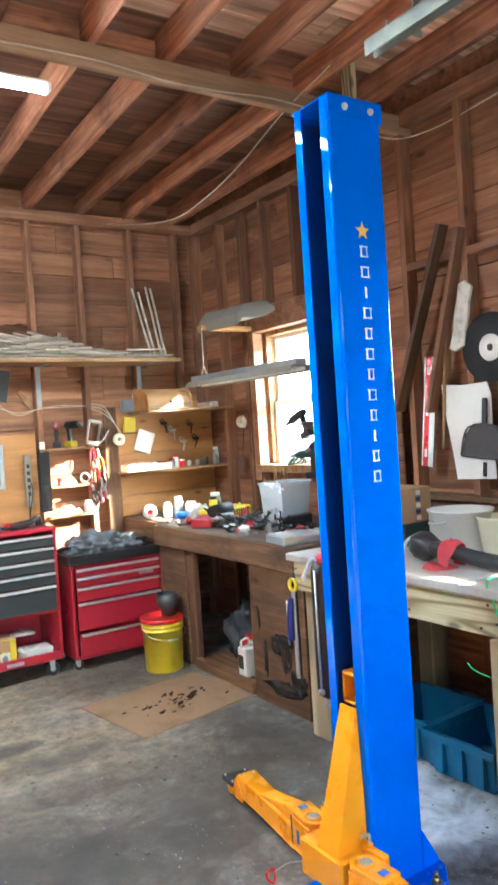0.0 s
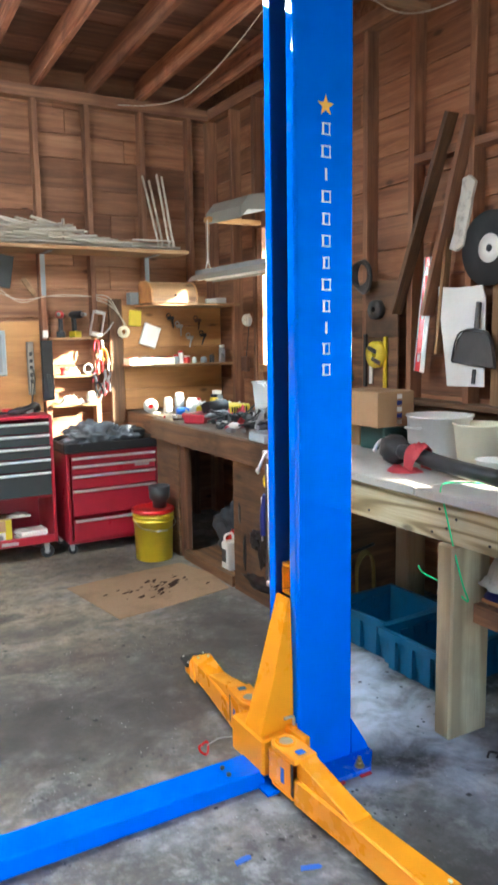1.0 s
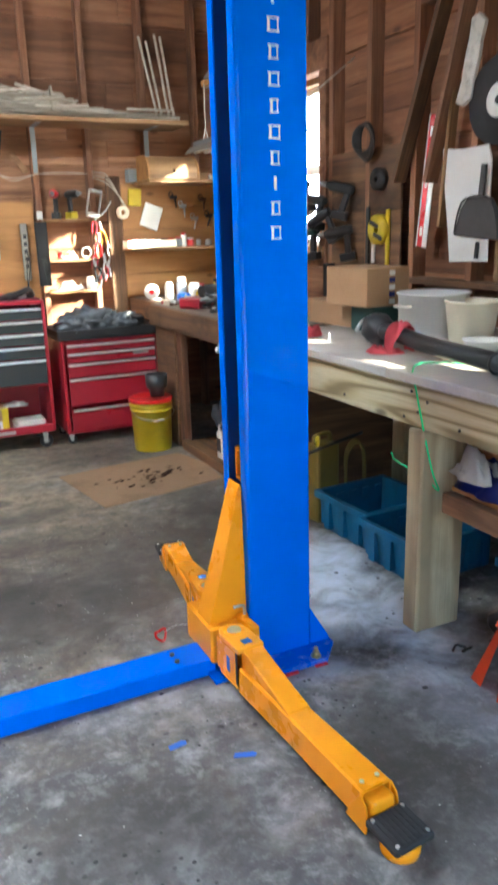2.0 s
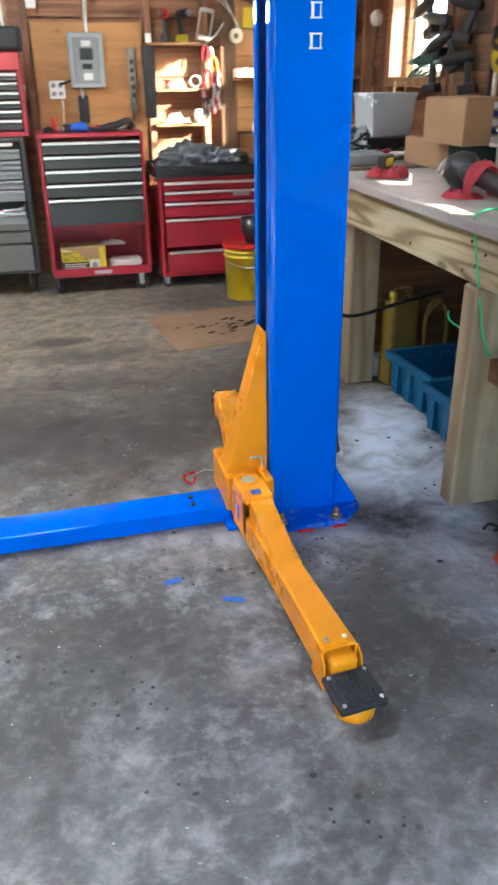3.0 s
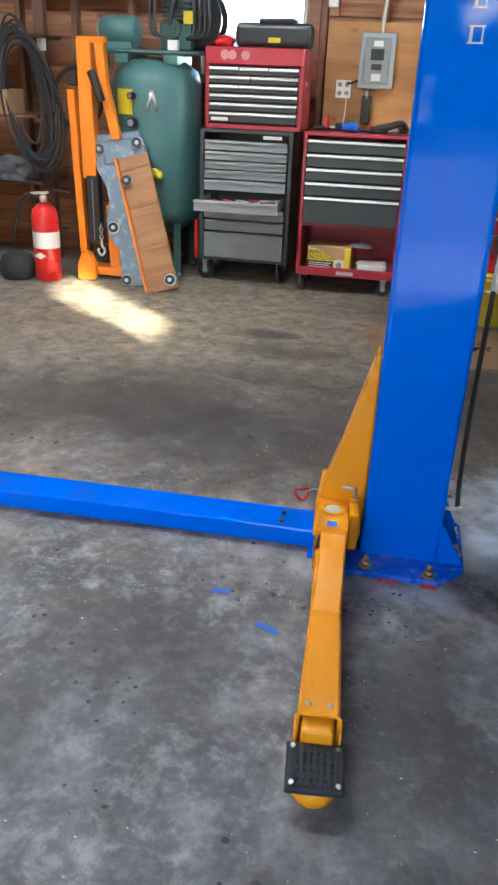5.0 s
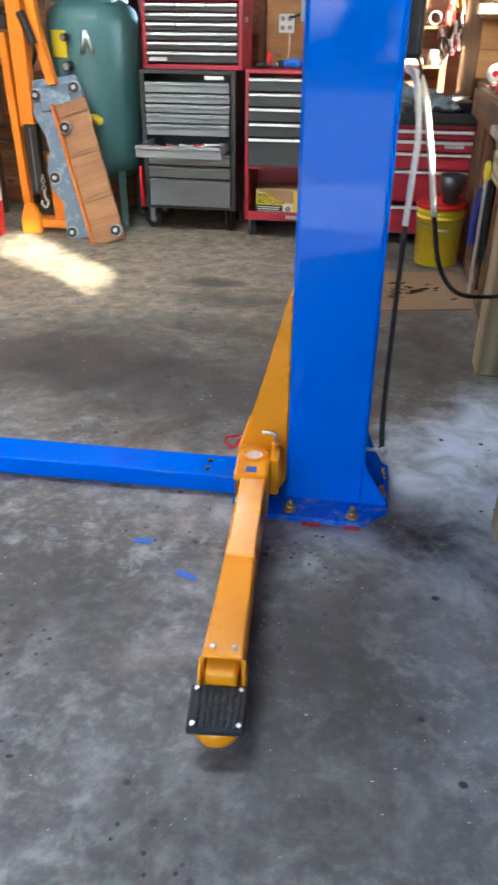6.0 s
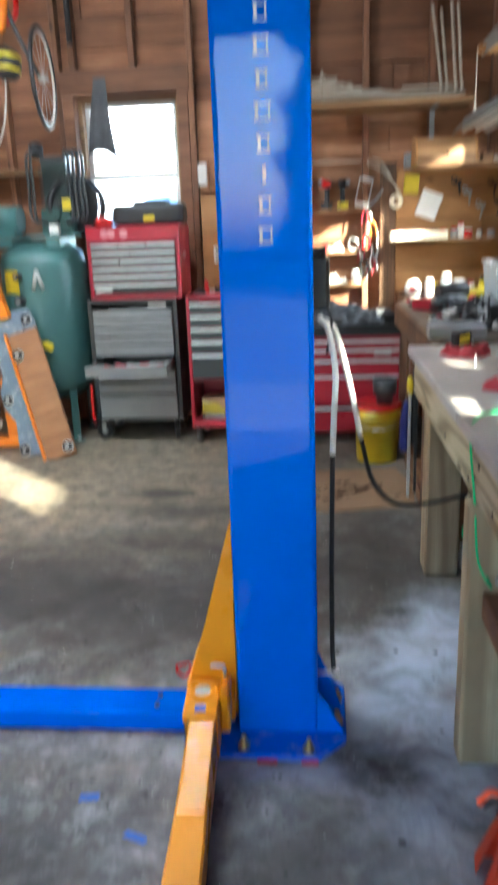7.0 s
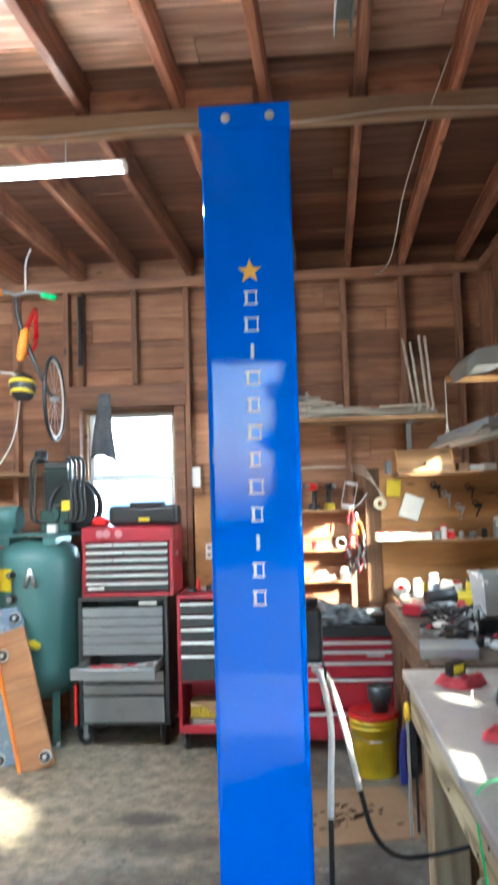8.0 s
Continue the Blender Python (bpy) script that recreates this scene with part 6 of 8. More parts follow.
part("breaker", box_bm(-0.045, 0.045, -0.108, -0.1, 0.0, 0.07, 0.003), M["black"], ep, "black breaker switches")
part("breaker", box_bm(-0.035, 0.035, -0.108, -0.1, -0.06, -0.025, 0.003), M["black"], ep, "black breaker switches")
part("label", box_bm(-0.03, 0.035, -0.102, -0.1, -0.13, -0.085), M["paper"], ep, "white paper label")
part("label", box_bm(-0.03, 0.035, -0.102, -0.1, 0.085, 0.12), M["paper"], ep, "white paper label")
part("conduit", bm_tube(bmesh.new(), [(0.02, -0.04, 0.17), (0.02, -0.04, 0.3), (0.04, -0.03, 0.5), (0.05, -0.02, 0.7)], 0.012, 8), M["galv"], ep)
part("conduit", bm_tube(bmesh.new(), [(-0.05, -0.04, -0.18), (-0.05, -0.04, -0.25)], 0.012, 8), M["galv"], ep)
part("cable", bm_tube(bmesh.new(), [(-0.12, -0.03, -0.13), (-0.17, -0.03, -0.15), (-0.2, -0.02, -0.15)], 0.008, 8), M["black"], ep)
sb = solid("switch_box", box_bm(-0.035, 0.035, -0.05, 0, -0.16, 0.02, 0.006), M["black"], (1.43, 6.133, 1.27), "black switch box under the breaker panel", "switch")
oc = thing("wall_outlet", (1.255, 6.133, 1.33), "white double wall outlet", "outlet")
part("plate", box_bm(-0.055, 0.055, -0.012, 0, -0.06, 0.06, 0.004), M["white"], oc)
for x in (-0.025, 0.025):
    for z in (-0.028, 0.028):
        part("socket", bm_cyl(bmesh.new(), (x, -0.0135, z), (x, -0.012, z), 0.016, seg=14), M["grey"], oc, "grey socket")
part("cord", bm_tube(bmesh.new(), [(0.025, -0.03, -0.03), (0.03, -0.04, -0.12), (0.02, -0.05, -0.25)], 0.004, 6), M["white"], oc)
ps = thing("power_strip", (1.80, 6.138, 1.40), "white power strip fixed upright on the plywood", "power strip")
part("body", box_bm(-0.026, 0.026, -0.035, 0, -0.22, 0.2, 0.006), M["dusty"], ps)
for i in range(5):
    part("socket", box_bm(-0.012, 0.012, -0.037, -0.034, -0.13 + 0.055 * i, -0.1 + 0.055 * i), M["black"], ps)
part("cord", bm_tube(bmesh.new(), [(0, -0.06, 0.0), (0.015, -0.07, -0.1), (-0.01, -0.06, -0.25), (-0.02, -0.05, -0.4)], 0.004, 6), M["black"], ps)
part("cord", bm_tube(bmesh.new(), [(0, -0.06, -0.05), (-0.015, -0.07, -0.15), (-0.02, -0.06, -0.3), (-0.05, -0.05, -0.4)], 0.004, 6), M["black"], ps)
for z in (1.66, 1.58):
    solid("light_switch", box_bm(-0.022, 0.022, -0.02, 0, -0.03, 0.03, 0.004), M["white"], (1.935, 6.15, z), "small white switch on the stud", "switch", "switches on the stud")

# long high shelf
sh = thing("wall_shelf", (2.2, 5.98, 2.325), "long high wooden wall shelf", "shelf")
plank("board", M["shelf"], sh, 1.72, 0.40, 0.03, pose(0.0, 0.0, -0.015))
for x in (1.94, 2.83):
    b = bmesh.new()
    bm_box(b, -0.018, 0.018, 0.155, 0.16, -0.36, -0.03)
    bm_box(b, -0.018, 0.018, -0.1, 0.16, -0.036, -0.031)
    b.transform(Matrix.Translation((x - 2.2, 0, 0)))
    part("bracket", b, M["panelgrey"], sh, "galvanised bracket")
for i in range(44):
    ln = rnd.choice((0.3, 0.4, 0.5, 0.7, 0.9))
    a = rnd.uniform(-13, 13) if ln > 0.45 else rnd.uniform(-32, 32)
    x = min(max(rnd.gauss(1.95, 0.4), 1.38 + ln / 2), 3.02 - ln / 2)
    z = 2.334 + 0.0085 * (i % 9)
    ob = plank("trim_strip", M["pale_strip"], None, ln, rnd.choice((0.02, 0.03)), 0.01, pose(x, 5.9 + rnd.uniform(-0.06, 0.12), z + (0.02 if i > 26 else 0), rnd.uniform(-40, 40), rnd.uniform(-5.0, 5.0) if i > 16 else 0, a))
    tagged(ob, "pale strip of scrap trim on the shelf", "trim strip", "trim strips on the shelf")
for i in range(16):
    ob = plank("trim_strip", M["pale_strip"], None, rnd.choice((0.35, 0.5, 0.65)), rnd.choice((0.025, 0.035)), 0.012, pose(rnd.gauss(1.86, 0.12), 5.88 + rnd.uniform(-0.05, 0.1), 2.425 + 0.005 * i, rnd.uniform(-50, 50), rnd.uniform(-11, 11), rnd.uniform(-24, 24)))
    tagged(ob, "pale strip of scrap trim heaped on the shelf", "trim strip", "trim strips on the shelf")
tagged(plank("trim_strip", M["pale_strip"], None, 0.16, 0.03, 0.015, pose(2.04, 5.85, 2.45, 0, -90, 10)), "short pale trim offcut standing on the shelf", "trim strip", "trim strips on the shelf")
for i, (x0, x1, dz) in enumerate(((2.81, 2.86, 0.56), (2.87, 2.9, 0.53), (2.94, 2.96, 0.58), (2.985, 3.0, 0.57))):
    b = bmesh.new()
    bm_tube(b, [(x1 - 0.1, 5.9, 2.342), (x1 - 0.03, 5.92, 2.35), (x1, 5.95, 2.4), (x1 - 0.004, 5.98, 2.48), (x1 + (x0 - x1) * 0.55, 6.06, 2.4 + dz * 0.6), (x0, 6.13, 2.4 + dz)], 0.011, 6)
    solid("bent_strip", b, M["pale_strip"], (0, 0, 0), "bent pale strip leaning up from the shelf", "trim strip", "bent strips")

# small shelves between two studs
for z in (1.62, 1.315, 1.075):
    ob = plank("wall_shelf", M["shelf"], None, 0.40, 0.15, 0.02, pose(2.15, 6.17, z))
    tagged(ob, "short wooden shelf between two studs", "shelf", "shelves between the studs")
drill(pose(2.06, 6.14, 1.631, 0, 0, 250), M["brightred"], "red cordless drill standing on the shelf")
drill(pose(2.2, 6.15, 1.631, 0, 0, 285) @ pose(0, 0, 0) , M["black"], "black and yellow cordless drill on the shelf", M["yellowplastic"])
st = thing("stud_rail", (1.92, 6.07, 1.13), "black ridged plastic rail hanging by the shelves", "rail")
part("rail", box_bm(-0.045, 0.045, -0.012, 0.012, 0, 0.48, 0.004), M["black"], st)
for i in range(9):
    part("ridge", box_bm(0.01, 0.05, -0.018, -0.01, 0.02 + 0.022 * i, 0.032 + 0.022 * i, 0.002, pose(0, 0, 0, 0, -8, 0)), M["dark_front"], st)
crumple((2.13, 6.14, 1.325), 0.08, 0.06, 0.09, 71, M["white"], "pale bundle on the small shelf")
solid("spool", bm_lathe(bmesh.new(), [(0.03, 0), (0.03, 0.006), (0.018, 0.01), (0.018, 0.05), (0.03, 0.054), (0.03, 0.06)], (0, 0, 0), 18), M["brightred"], (2.06, 6.13, 1.326), "red spool on the small shelf", "spool")
b = bmesh.new()
for i in range(4):
    bm_torus(b, (0, 0, 0.045), (0.3 * i - 0.4, 1, 0.2 * i), 0.04, 0.004, 20, 6)
solid("wire_coil", b, M["galv"], (2.27, 6.12, 1.328), "coil of bare wire on the small shelf", "wire")
crumple((2.12, 6.13, 1.086), 0.13, 0.065, 0.12, 72, M["paper"], "pale folded cloth on the low shelf")
solid("glass_jar", bm_lathe(bmesh.new(), [(0.035, 0), (0.038, 0.07), (0.03, 0.08), (0.03, 0.095)], (0, 0, 0), 18), M["white"], (2.29, 6.13, 1.086), "white jar on the low shelf", "jar")

# a dark board beside the tool panel, then the tools hung on the stud
tagged(plank("board_strip", M["oldbench"], None, 1.05, 0.02, 0.115, pose(2.524, 6.128, 1.42, 0, -90, 0)), "dark upright board beside the tool panel", "board")


def pliers(m, mat, label, s=1.0):
    t = thing("pliers", m, label, "pliers", "hand tools on the stud")
    for sx in (-1, 1):
        part("grip", bm_tube(bmesh.new(), [(0, 0, 0), (sx * 0.022 * s, -0.004, -0.05 * s), (sx * 0.02 * s, -0.004, -0.12 * s)], 0.008 * s, 8), mat, t)
    part("jaw", bm_tube(bmesh.new(), [(0, 0, -0.01), (0.004, 0, 0.025 * s), (0, 0, 0.055 * s)], 0.012 * s, 8), M["galv"], t, "bare steel jaw")
    return t


for i, (x, z, mt, a) in enumerate(((2.36, 1.62, "red", 8), (2.40, 1.55, "orange", -12), (2.37, 1.46, "brightred", 4), (2.45, 1.42, "galv", -16), (2.34, 1.36, "red", 10), (2.41, 1.3, "galv", -8), (2.37, 1.2, "grey", 14), (2.43, 1.26, "rag", 22), (2.33, 1.27, "black", -18))):
    pliers((x, 6.13 - 0.012 * (i % 3), z, 0, a, 0), M[mt], "hand pliers with coloured grips hung on the stud", 0.85 + 0.1 * (i % 3))
ca = thing("caulking_gun", (2.34, 6.05, 1.72, 0, 12, 0), "light grey caulking gun hung on the stud", "caulking gun")
b = bmesh.new()
for x in (-0.05, 0.045):
    bm_box(b, x - 0.004, x + 0.004, -0.02, 0.02, -0.06, 0.12, 0.002)
bm_box(b, -0.05, 0.05, -0.025, 0.025, -0.085, -0.05, 0.008)
bm_box(b, -0.04, 0.045, -0.02, 0.02, 0.1, 0.125, 0.004)
part("frame", b, M["alu"], ca)
part("plunger", bm_tube(bmesh.new(), [(0.05, 0, -0.07), (0.09, -0.01, -0.02), (0.13, 0, 0.06)], 0.006, 8), M["galv"], ca)
for i in range(3):
    solid("cord", bm_tube(bmesh.new(), [(2.37, 6.14, 1.98 - 0.02 * i), (2.47, 6.1, 1.95 - 0.03 * i), (2.56, 6.1, 1.8), (2.62, 6.12, 1.66 + 0.03 * i)], 0.004, 6), M["wire"], (0, 0, 0), "thin pale cord looped over nails", "cord", "cords on the wall")
for i in range(2):
    solid("cord", bm_tube(bmesh.new(), [(1.6, 6.14, 1.98 + 0.03 * i), (1.75, 6.12, 1.93 - 0.02 * i), (1.93, 6.13, 1.955), (2.1, 6.13, 1.975 - 0.014 * i), (2.33, 6.14, 1.965)], 0.003, 6), M["wire"], (0, 0, 0), "thin pale cord strung between the studs", "cord", "cords on the wall")
solid("wood_scrap", box_bm(-0.02, 0.02, -0.01, 0.01, -0.08, 0.08, 0.003), M["shelf"], (1.82, 6.12, 2.03, 0, -35, 0), "short stick wedged on the cords", "stick")
solid("sheet_scrap", box_bm(-0.13, 0.1, -0.004, 0.004, -0.13, 0.12, 0.002), M["dark_front"], (1.6, 6.13, 2.16, 0, 10, 0), "dark grey metal sheet on the wall", "sheet metal")

# boarded tool panel in the corner, with its shelves
bp = thing("pegboard", (3.05, 6.13, 0), "varnished board tool panel in the corner", "panel")
for i in range(5):
    plank("board", M["ply"], bp, 0.93, 0.022, 0.173, pose(0.0, 0.0, 1.10 + 0.176 * i))
tagged(plank("wall_shelf", M["shelf"], None, 0.80, 0.42, 0.022, pose(3.08, 5.89, 1.885)), "wooden shelf on top of the tool panel", "shelf")
tagged(plank("wall_shelf", M["shelf"], None, 0.94, 0.26, 0.022, pose(3.03, 5.985, 1.385)), "lower wooden shelf on the tool panel", "shelf")
bb = thing("bread_box", (2.87, 5.66, 1.897), "rolltop wooden bread box with a round knob", "bread box")
b = bmesh.new()
prof = [(0.0, 0.0), (0.0, 0.05)] + [(0.15 - 0.15 * math.cos(a), 0.05 + 0.12 * math.sin(a)) for a in (math.pi / 2 * i / 7 for i in range(1, 8))] + [(0.27, 0.17), (0.27, 0.0)]
bm_prism(b, [(y, z) for y, z in prof], "x", -0.19, 0.19)
part("roll_front", b, M["shelf"], bb)
for x0, x1 in ((-0.205, -0.19), (0.19, 0.205)):
    b = bmesh.new()
    bm_prism(b, [(-0.006, 0.0), (-0.006, 0.055)] + [(y - 0.004, z + 0.007) for y, z in prof[2:-1]] + [(0.274, 0.0)], "x", x0, x1, 0.002)
    part("side", b, M["ply"], bb)
part("knob", bm_lathe(bmesh.new(), [(0.006, 0), (0.006, 0.01), (0.012, 0.016), (0.01, 0.024), (0.003, 0.026)], (0, 0, 0), 14, pose(0.0, 0.0, 0.055, 90, 0, 0)), M["oil"], bb)
solid("small_box", box_bm(-0.055, 0.055, -0.04, 0.04, 0, 0.1, 0.004), M["panelgrey"], (2.69, 6.1, 1.8975, 0, 0, 3), "pale grey box beside the bread box", "box")
for i, (x, w, h, mt) in enumerate(((3.17, 0.07, 0.06, "card"), (3.26, 0.1, 0.04, "white"), (3.36, 0.08, 0.05, "paper"))):
    solid("small_box", box_bm(-w / 2, w / 2, -0.06, 0.06, 0, h, 0.003), M[mt], (x, 5.85, 1.897, 0, 0, 5 * i), "small carton on the shelf", "box", "small cartons")
tr2 = thing("tool_tray", (2.72, 5.88, 1.397), "white open tray of small tools", "tray")
b = bmesh.new()
for a in ((-0.2, 0.2, -0.07, -0.06, 0, 0.055), (-0.2, 0.2, 0.06, 0.07, 0, 0.055), (-0.2, -0.19, -0.06, 0.06, 0, 0.055), (0.19, 0.2, -0.06, 0.06, 0, 0.055), (-0.19, 0.19, -0.06, 0.06, 0, 0.008)):
    bm_box(b, *a, 0.003)
part("tray", b, M["cream"], tr2)
for i in range(7):
    b = bmesh.new()
    x = -0.14 + 0.045 * i
    bm_cyl(b, (x - 0.06, 0.02 * math.sin(i * 2.2), 0.05 + 0.004 * (i % 3)), (x + 0.06, 0.03 * math.cos(i * 1.7), 0.062), 0.007, 0.005, 8)
    part("screwdriver", b, M[("brightred", "galv", "black")[i % 3]], tr2)


def jar(loc, r, h, mat, label, lid=None, name="jar"):
    t = thing(name, loc, label, name.replace("_", " "))
    part("body", bm_lathe(bmesh.new(), [(r * 0.92, 0), (r, 0.006), (r, h * 0.8), (r * 0.75, h * 0.9), (r * 0.75, h)], (0, 0, 0), 18), mat, t)
    if lid is not None:
        part("lid", bm_lathe(bmesh.new(), [(r * 0.82, h * 0.9), (r * 0.82, h * 1.06), (r * 0.7, h * 1.08)], (0, 0, 0), 18), lid, t)
    return t


for i, (x, r, h, mt, ld) in enumerate(((2.98, 0.028, 0.07, "clear", "brightred"), (3.03, 0.024, 0.1, "white", "brightred"), (3.08, 0.03, 0.06, "brightred", "white"), (3.16, 0.02, 0.05, "galv", None), (3.24, 0.028, 0.05, "grey", None), (3.33, 0.022, 0.07, "black", None), (3.42, 0.028, 0.14, "clear", "white"))):
    jar((x, 5.92 + 0.02 * (i % 2), 1.397), r, h, M[mt], "small jar on the tool panel shelf", M[ld] if ld else None)
for i, (x, z, mt, s) in enumerate(((2.69, 1.785, "yellowplastic", 0.055), (2.82, 1.635, "white", 0.078))):
    b = bmesh.new()
    bm_box(b, -s, s, -0.012, 0.012, -s * 1.2, s * 1.2, 0.008, None, 2)
    solid("blister_pack", b, M[mt], (x, 6.1, z, 0, 4 + 16 * i, 0), "hanging blister pack on the tool panel", "package", "packs on the panel")
roll((2.58, 6.1, 1.67), 0.05, 0.03, M["cream"], "roll of pale tape hung on the panel", axis=(0, -1, 0.0))
for i, (x, z, mt) in enumerate(((3.02, 1.77, "black"), (3.1, 1.7, "galv"), (3.28, 1.75, "rust"), (3.2, 1.6, "galv"), (3.33, 1.62, "black"))):
    b = bmesh.new()
    bm_box(b, -0.03, 0.03, -0.012, 0.012, 0.0, 0.03, 0.006)
    bm_cyl(b, (0.012, 0, 0.0), (0.022 - 0.01 * i, -0.004, -0.07), 0.009, 0.006, 8)
    bm_torus(b, (-0.025, -0.01, 0.035), (0, 1, 0), 0.018, 0.005, 14, 6)
    solid("hand_tool", b, M[mt], (x, 6.1, z), "dark hand tool hung on the tool panel", "hand tool", "tools on the panel")
# hanging bundle by the window
b = bmesh.new()
for i in range(6):
    bm_torus(b, (0, 0.008 * i, 0), (1, 0.3 * (i - 3), 0.1), 0.045, 0.006, 18, 6)
solid("rope_bundle", b, M["hose"], (3.42, 5.42, 1.75), "small bundle of pale rope by the window", "rope")
solid("scale", box_bm(3.4, 3.43, 5.44, 5.54, 1.33, 1.45, 0.004), M["rust"], (0, 0, 0), "dark tool block hung by the window", "tool")
solid("cord", bm_tube(bmesh.new(), [(3.42, 5.43, 1.7), (3.42, 5.46, 1.55), (3.42, 5.48, 1.45)], 0.004, 6), M["black"], (0, 0, 0), "thin dark cord by the window", "cord", "cords on the wall")

# ---- clutter on the old bench ----
jar((2.70, 5.72, 1.003), 0.05, 0.012, M["white"], "flat white dish on the bench")
tr3 = roll((2.69, 5.82, 1.06), 0.058, 0.05, M["white"], "thick white roll with a red core on the bench", axis=(-0.3, -1, 0), hole=0.35)
b = bmesh.new()
bm_cyl(b, (0, 0, 0), (0, 0.054, 0), 0.02, seg=14)
solid("roll_core", b, M["brightred"], (2.674, 5.765, 1.06, 0, 0, 0), "red core of the white roll", "roll")
jar((2.86, 5.55, 1.003), 0.055, 0.05, M["tape"], "blue plastic cap on the bench")
for i, (x, y, r, h, mt, ld) in enumerate(((2.78, 5.66, 0.035, 0.13, "white", None), (2.9, 5.7, 0.04, 0.15, "clear", "white"), (2.98, 5.62, 0.05, 0.12, "white", None), (3.06, 5.7, 0.04, 0.1, "white", "brightred"), (2.84, 5.8, 0.03, 0.09, "yellowplastic", None), (3.12, 5.5, 0.035, 0.14, "yellowplastic", "black"), (3.2, 5.6, 0.05, 0.16, "clear", "white"))):
    jar((x, y, 1.003), r, h, M[mt], "plastic bottle among the bench clutter", M[ld] if ld else None, "bottle")
crumple((3.0, 5.42, 1.003), 0.17, 0.14, 0.15, 81, M["white"], "white paper towel heap on the bench", "paper_towel", "paper")
crumple((2.86, 5.3, 1.003), 0.12, 0.1, 0.1, 82, M["paper"], "crumpled white paper on the bench", "paper_towel", "paper")
crumple((3.2, 5.3, 1.003), 0.14, 0.12, 0.16, 83, M["white"], "crumpled white plastic wrap on the bench", "plastic_wrap", "wrap")
tb = thing("tool_case", (3.05, 5.2, 1.003, 0, 0, 12), "yellow tool case with a black drill index", "case")
part("case", box_bm(-0.2, 0.2, -0.1, 0.1, 0, 0.09, 0.02, seg=3), M["yellowplastic"], tb)
for i in range(7):
    part("slot", box_bm(0.0 + 0.024 * i, 0.012 + 0.024 * i, -0.104, -0.099, 0.02, 0.075, 0.001), M["black"], tb)
solid("red_case", box_bm(-0.13, 0.13, -0.08, 0.08, 0, 0.07, 0.012, None, 2), M["red"], (2.72, 4.92, 1.003, 0, 0, 40), "flat red plastic case on the bench", "case")
b = bmesh.new()
bm_cyl(b, (-0.09, 0, 0.05), (0.09, 0, 0.06), 0.045, 0.05, 20)
solid("lamp_head", b, M["black"], (2.8, 4.85, 1.06, 0, 0, 15), "black cylindrical work lamp on the bench", "lamp")
drill(pose(2.86, 4.62, 1.003, 0, 0, 200) @ pose(0, 0, 0.03, 80, 0, 0), M["grey"], "grey cordless drill lying on the bench")
rng = random.Random(9)
for i in range(112):
    x, y = rng.uniform(2.6, 3.25), rng.uniform(3.85, 5.45)
    k = i % 5
    b = bmesh.new()
    s = rng.uniform(0.018, 0.046)
    lab, nm = "dark metal part in the bench clutter", "metal_part"
    if k == 0:
        bm_box(b, -s, s, -s * 0.6, s * 0.6, 0, s * 0.8, 0.005)
    elif k == 1:
        bm_tube(b, [(-s, 0, 0.012), (0, s * 0.4, 0.014), (s, 0, 0.012)], 0.012, 8)
    elif k == 2:
        bm_lathe(b, [(s * 0.5, 0), (s * 0.55, s), (s * 0.3, s * 1.3)], (0, 0, 0), 14)
    elif k == 3:
        bm_blob(b, (0, 0, s * 0.4), (s, s * 0.8, s * 0.5), i, 0.4, 2.5, 2, -s * 0.38)
        lab, nm = "crumpled scrap in the bench clutter", "scrap"
    else:
        bm_cyl(b, (-s * 1.5, 0, 0.012), (s * 1.5, 0.01, 0.012), 0.009, 0.007, 8)
        lab, nm = "hand tool lying in the bench clutter", "hand_tool"
    solid(nm, b, M[("black", "grey", "red", "galv", "black", "rust", "white", "dark_front", "black", "paper", "black")[rng.randrange(11)]], (x, y, 1.004, 0, 0, rng.uniform(0, 180)), lab, nm.replace("_", " "), "bench clutter")
for i, (x, y, mt, h) in enumerate(((3.2, 3.98, "black", 0.3), (2.78, 4.16, "grey", 0.08))):
    b = bmesh.new()
    bm_box(b, -0.035, 0.035, -0.02, 0.02, 0, h, 0.006)
    solid("black_case", b, M[mt], (x, y, 1.003, 0, 0, 10), "upright dark case on the bench", "case")
for i, (x, y, r0, mt) in enumerate(((2.78, 4.32, 0.075, "black"), (2.72, 4.66, 0.06, "black"), (2.95, 4.62, 0.07, "dark_front"), (2.86, 5.08, 0.055, "black"), (2.75, 4.02, 0.06, "black"))):
    q = random.Random(300 + i)
    pts = [(r0 * q.uniform(0.7, 1.25) * math.cos(1.05 * k), r0 * q.uniform(0.6, 1.1) * math.sin(1.05 * k), 0.01 + 0.012 * k * q.uniform(0.5, 1.0)) for k in range(13)]
    solid("cable", bm_tube(bmesh.new(), pts, 0.007, 6, 5), M[mt], (x, y, 1.004), "black cable heaped in the bench clutter", "cable", "cables on the bench")
crumple((2.92, 4.3, 1.003), 0.13, 0.11, 0.2, 84, M["bin_plastic"], "crumpled clear plastic bag on the bench", "plastic_bag", "bag")
crumple((2.84, 4.74, 1.003), 0.1, 0.09, 0.14, 85, M["faded_cloth"], "grey cloth crumpled in the bench clutter", "shop_cloth", "cloth")
crumple((3.0, 4.9, 1.003), 0.12, 0.1, 0.15, 86, M["rag"], "red cloth crumpled in the bench clutter")
b = bmesh.new()
bm_blob(b, (0, 0, 0.04), (0.07, 0.06, 0.05), 91, 0.5, 2.6, 4, -0.04)
solid("plastic_bag", b, M["cloth"], (2.86, 4.38, 1.003), "crumpled dark grey bag on the bench", "bag")
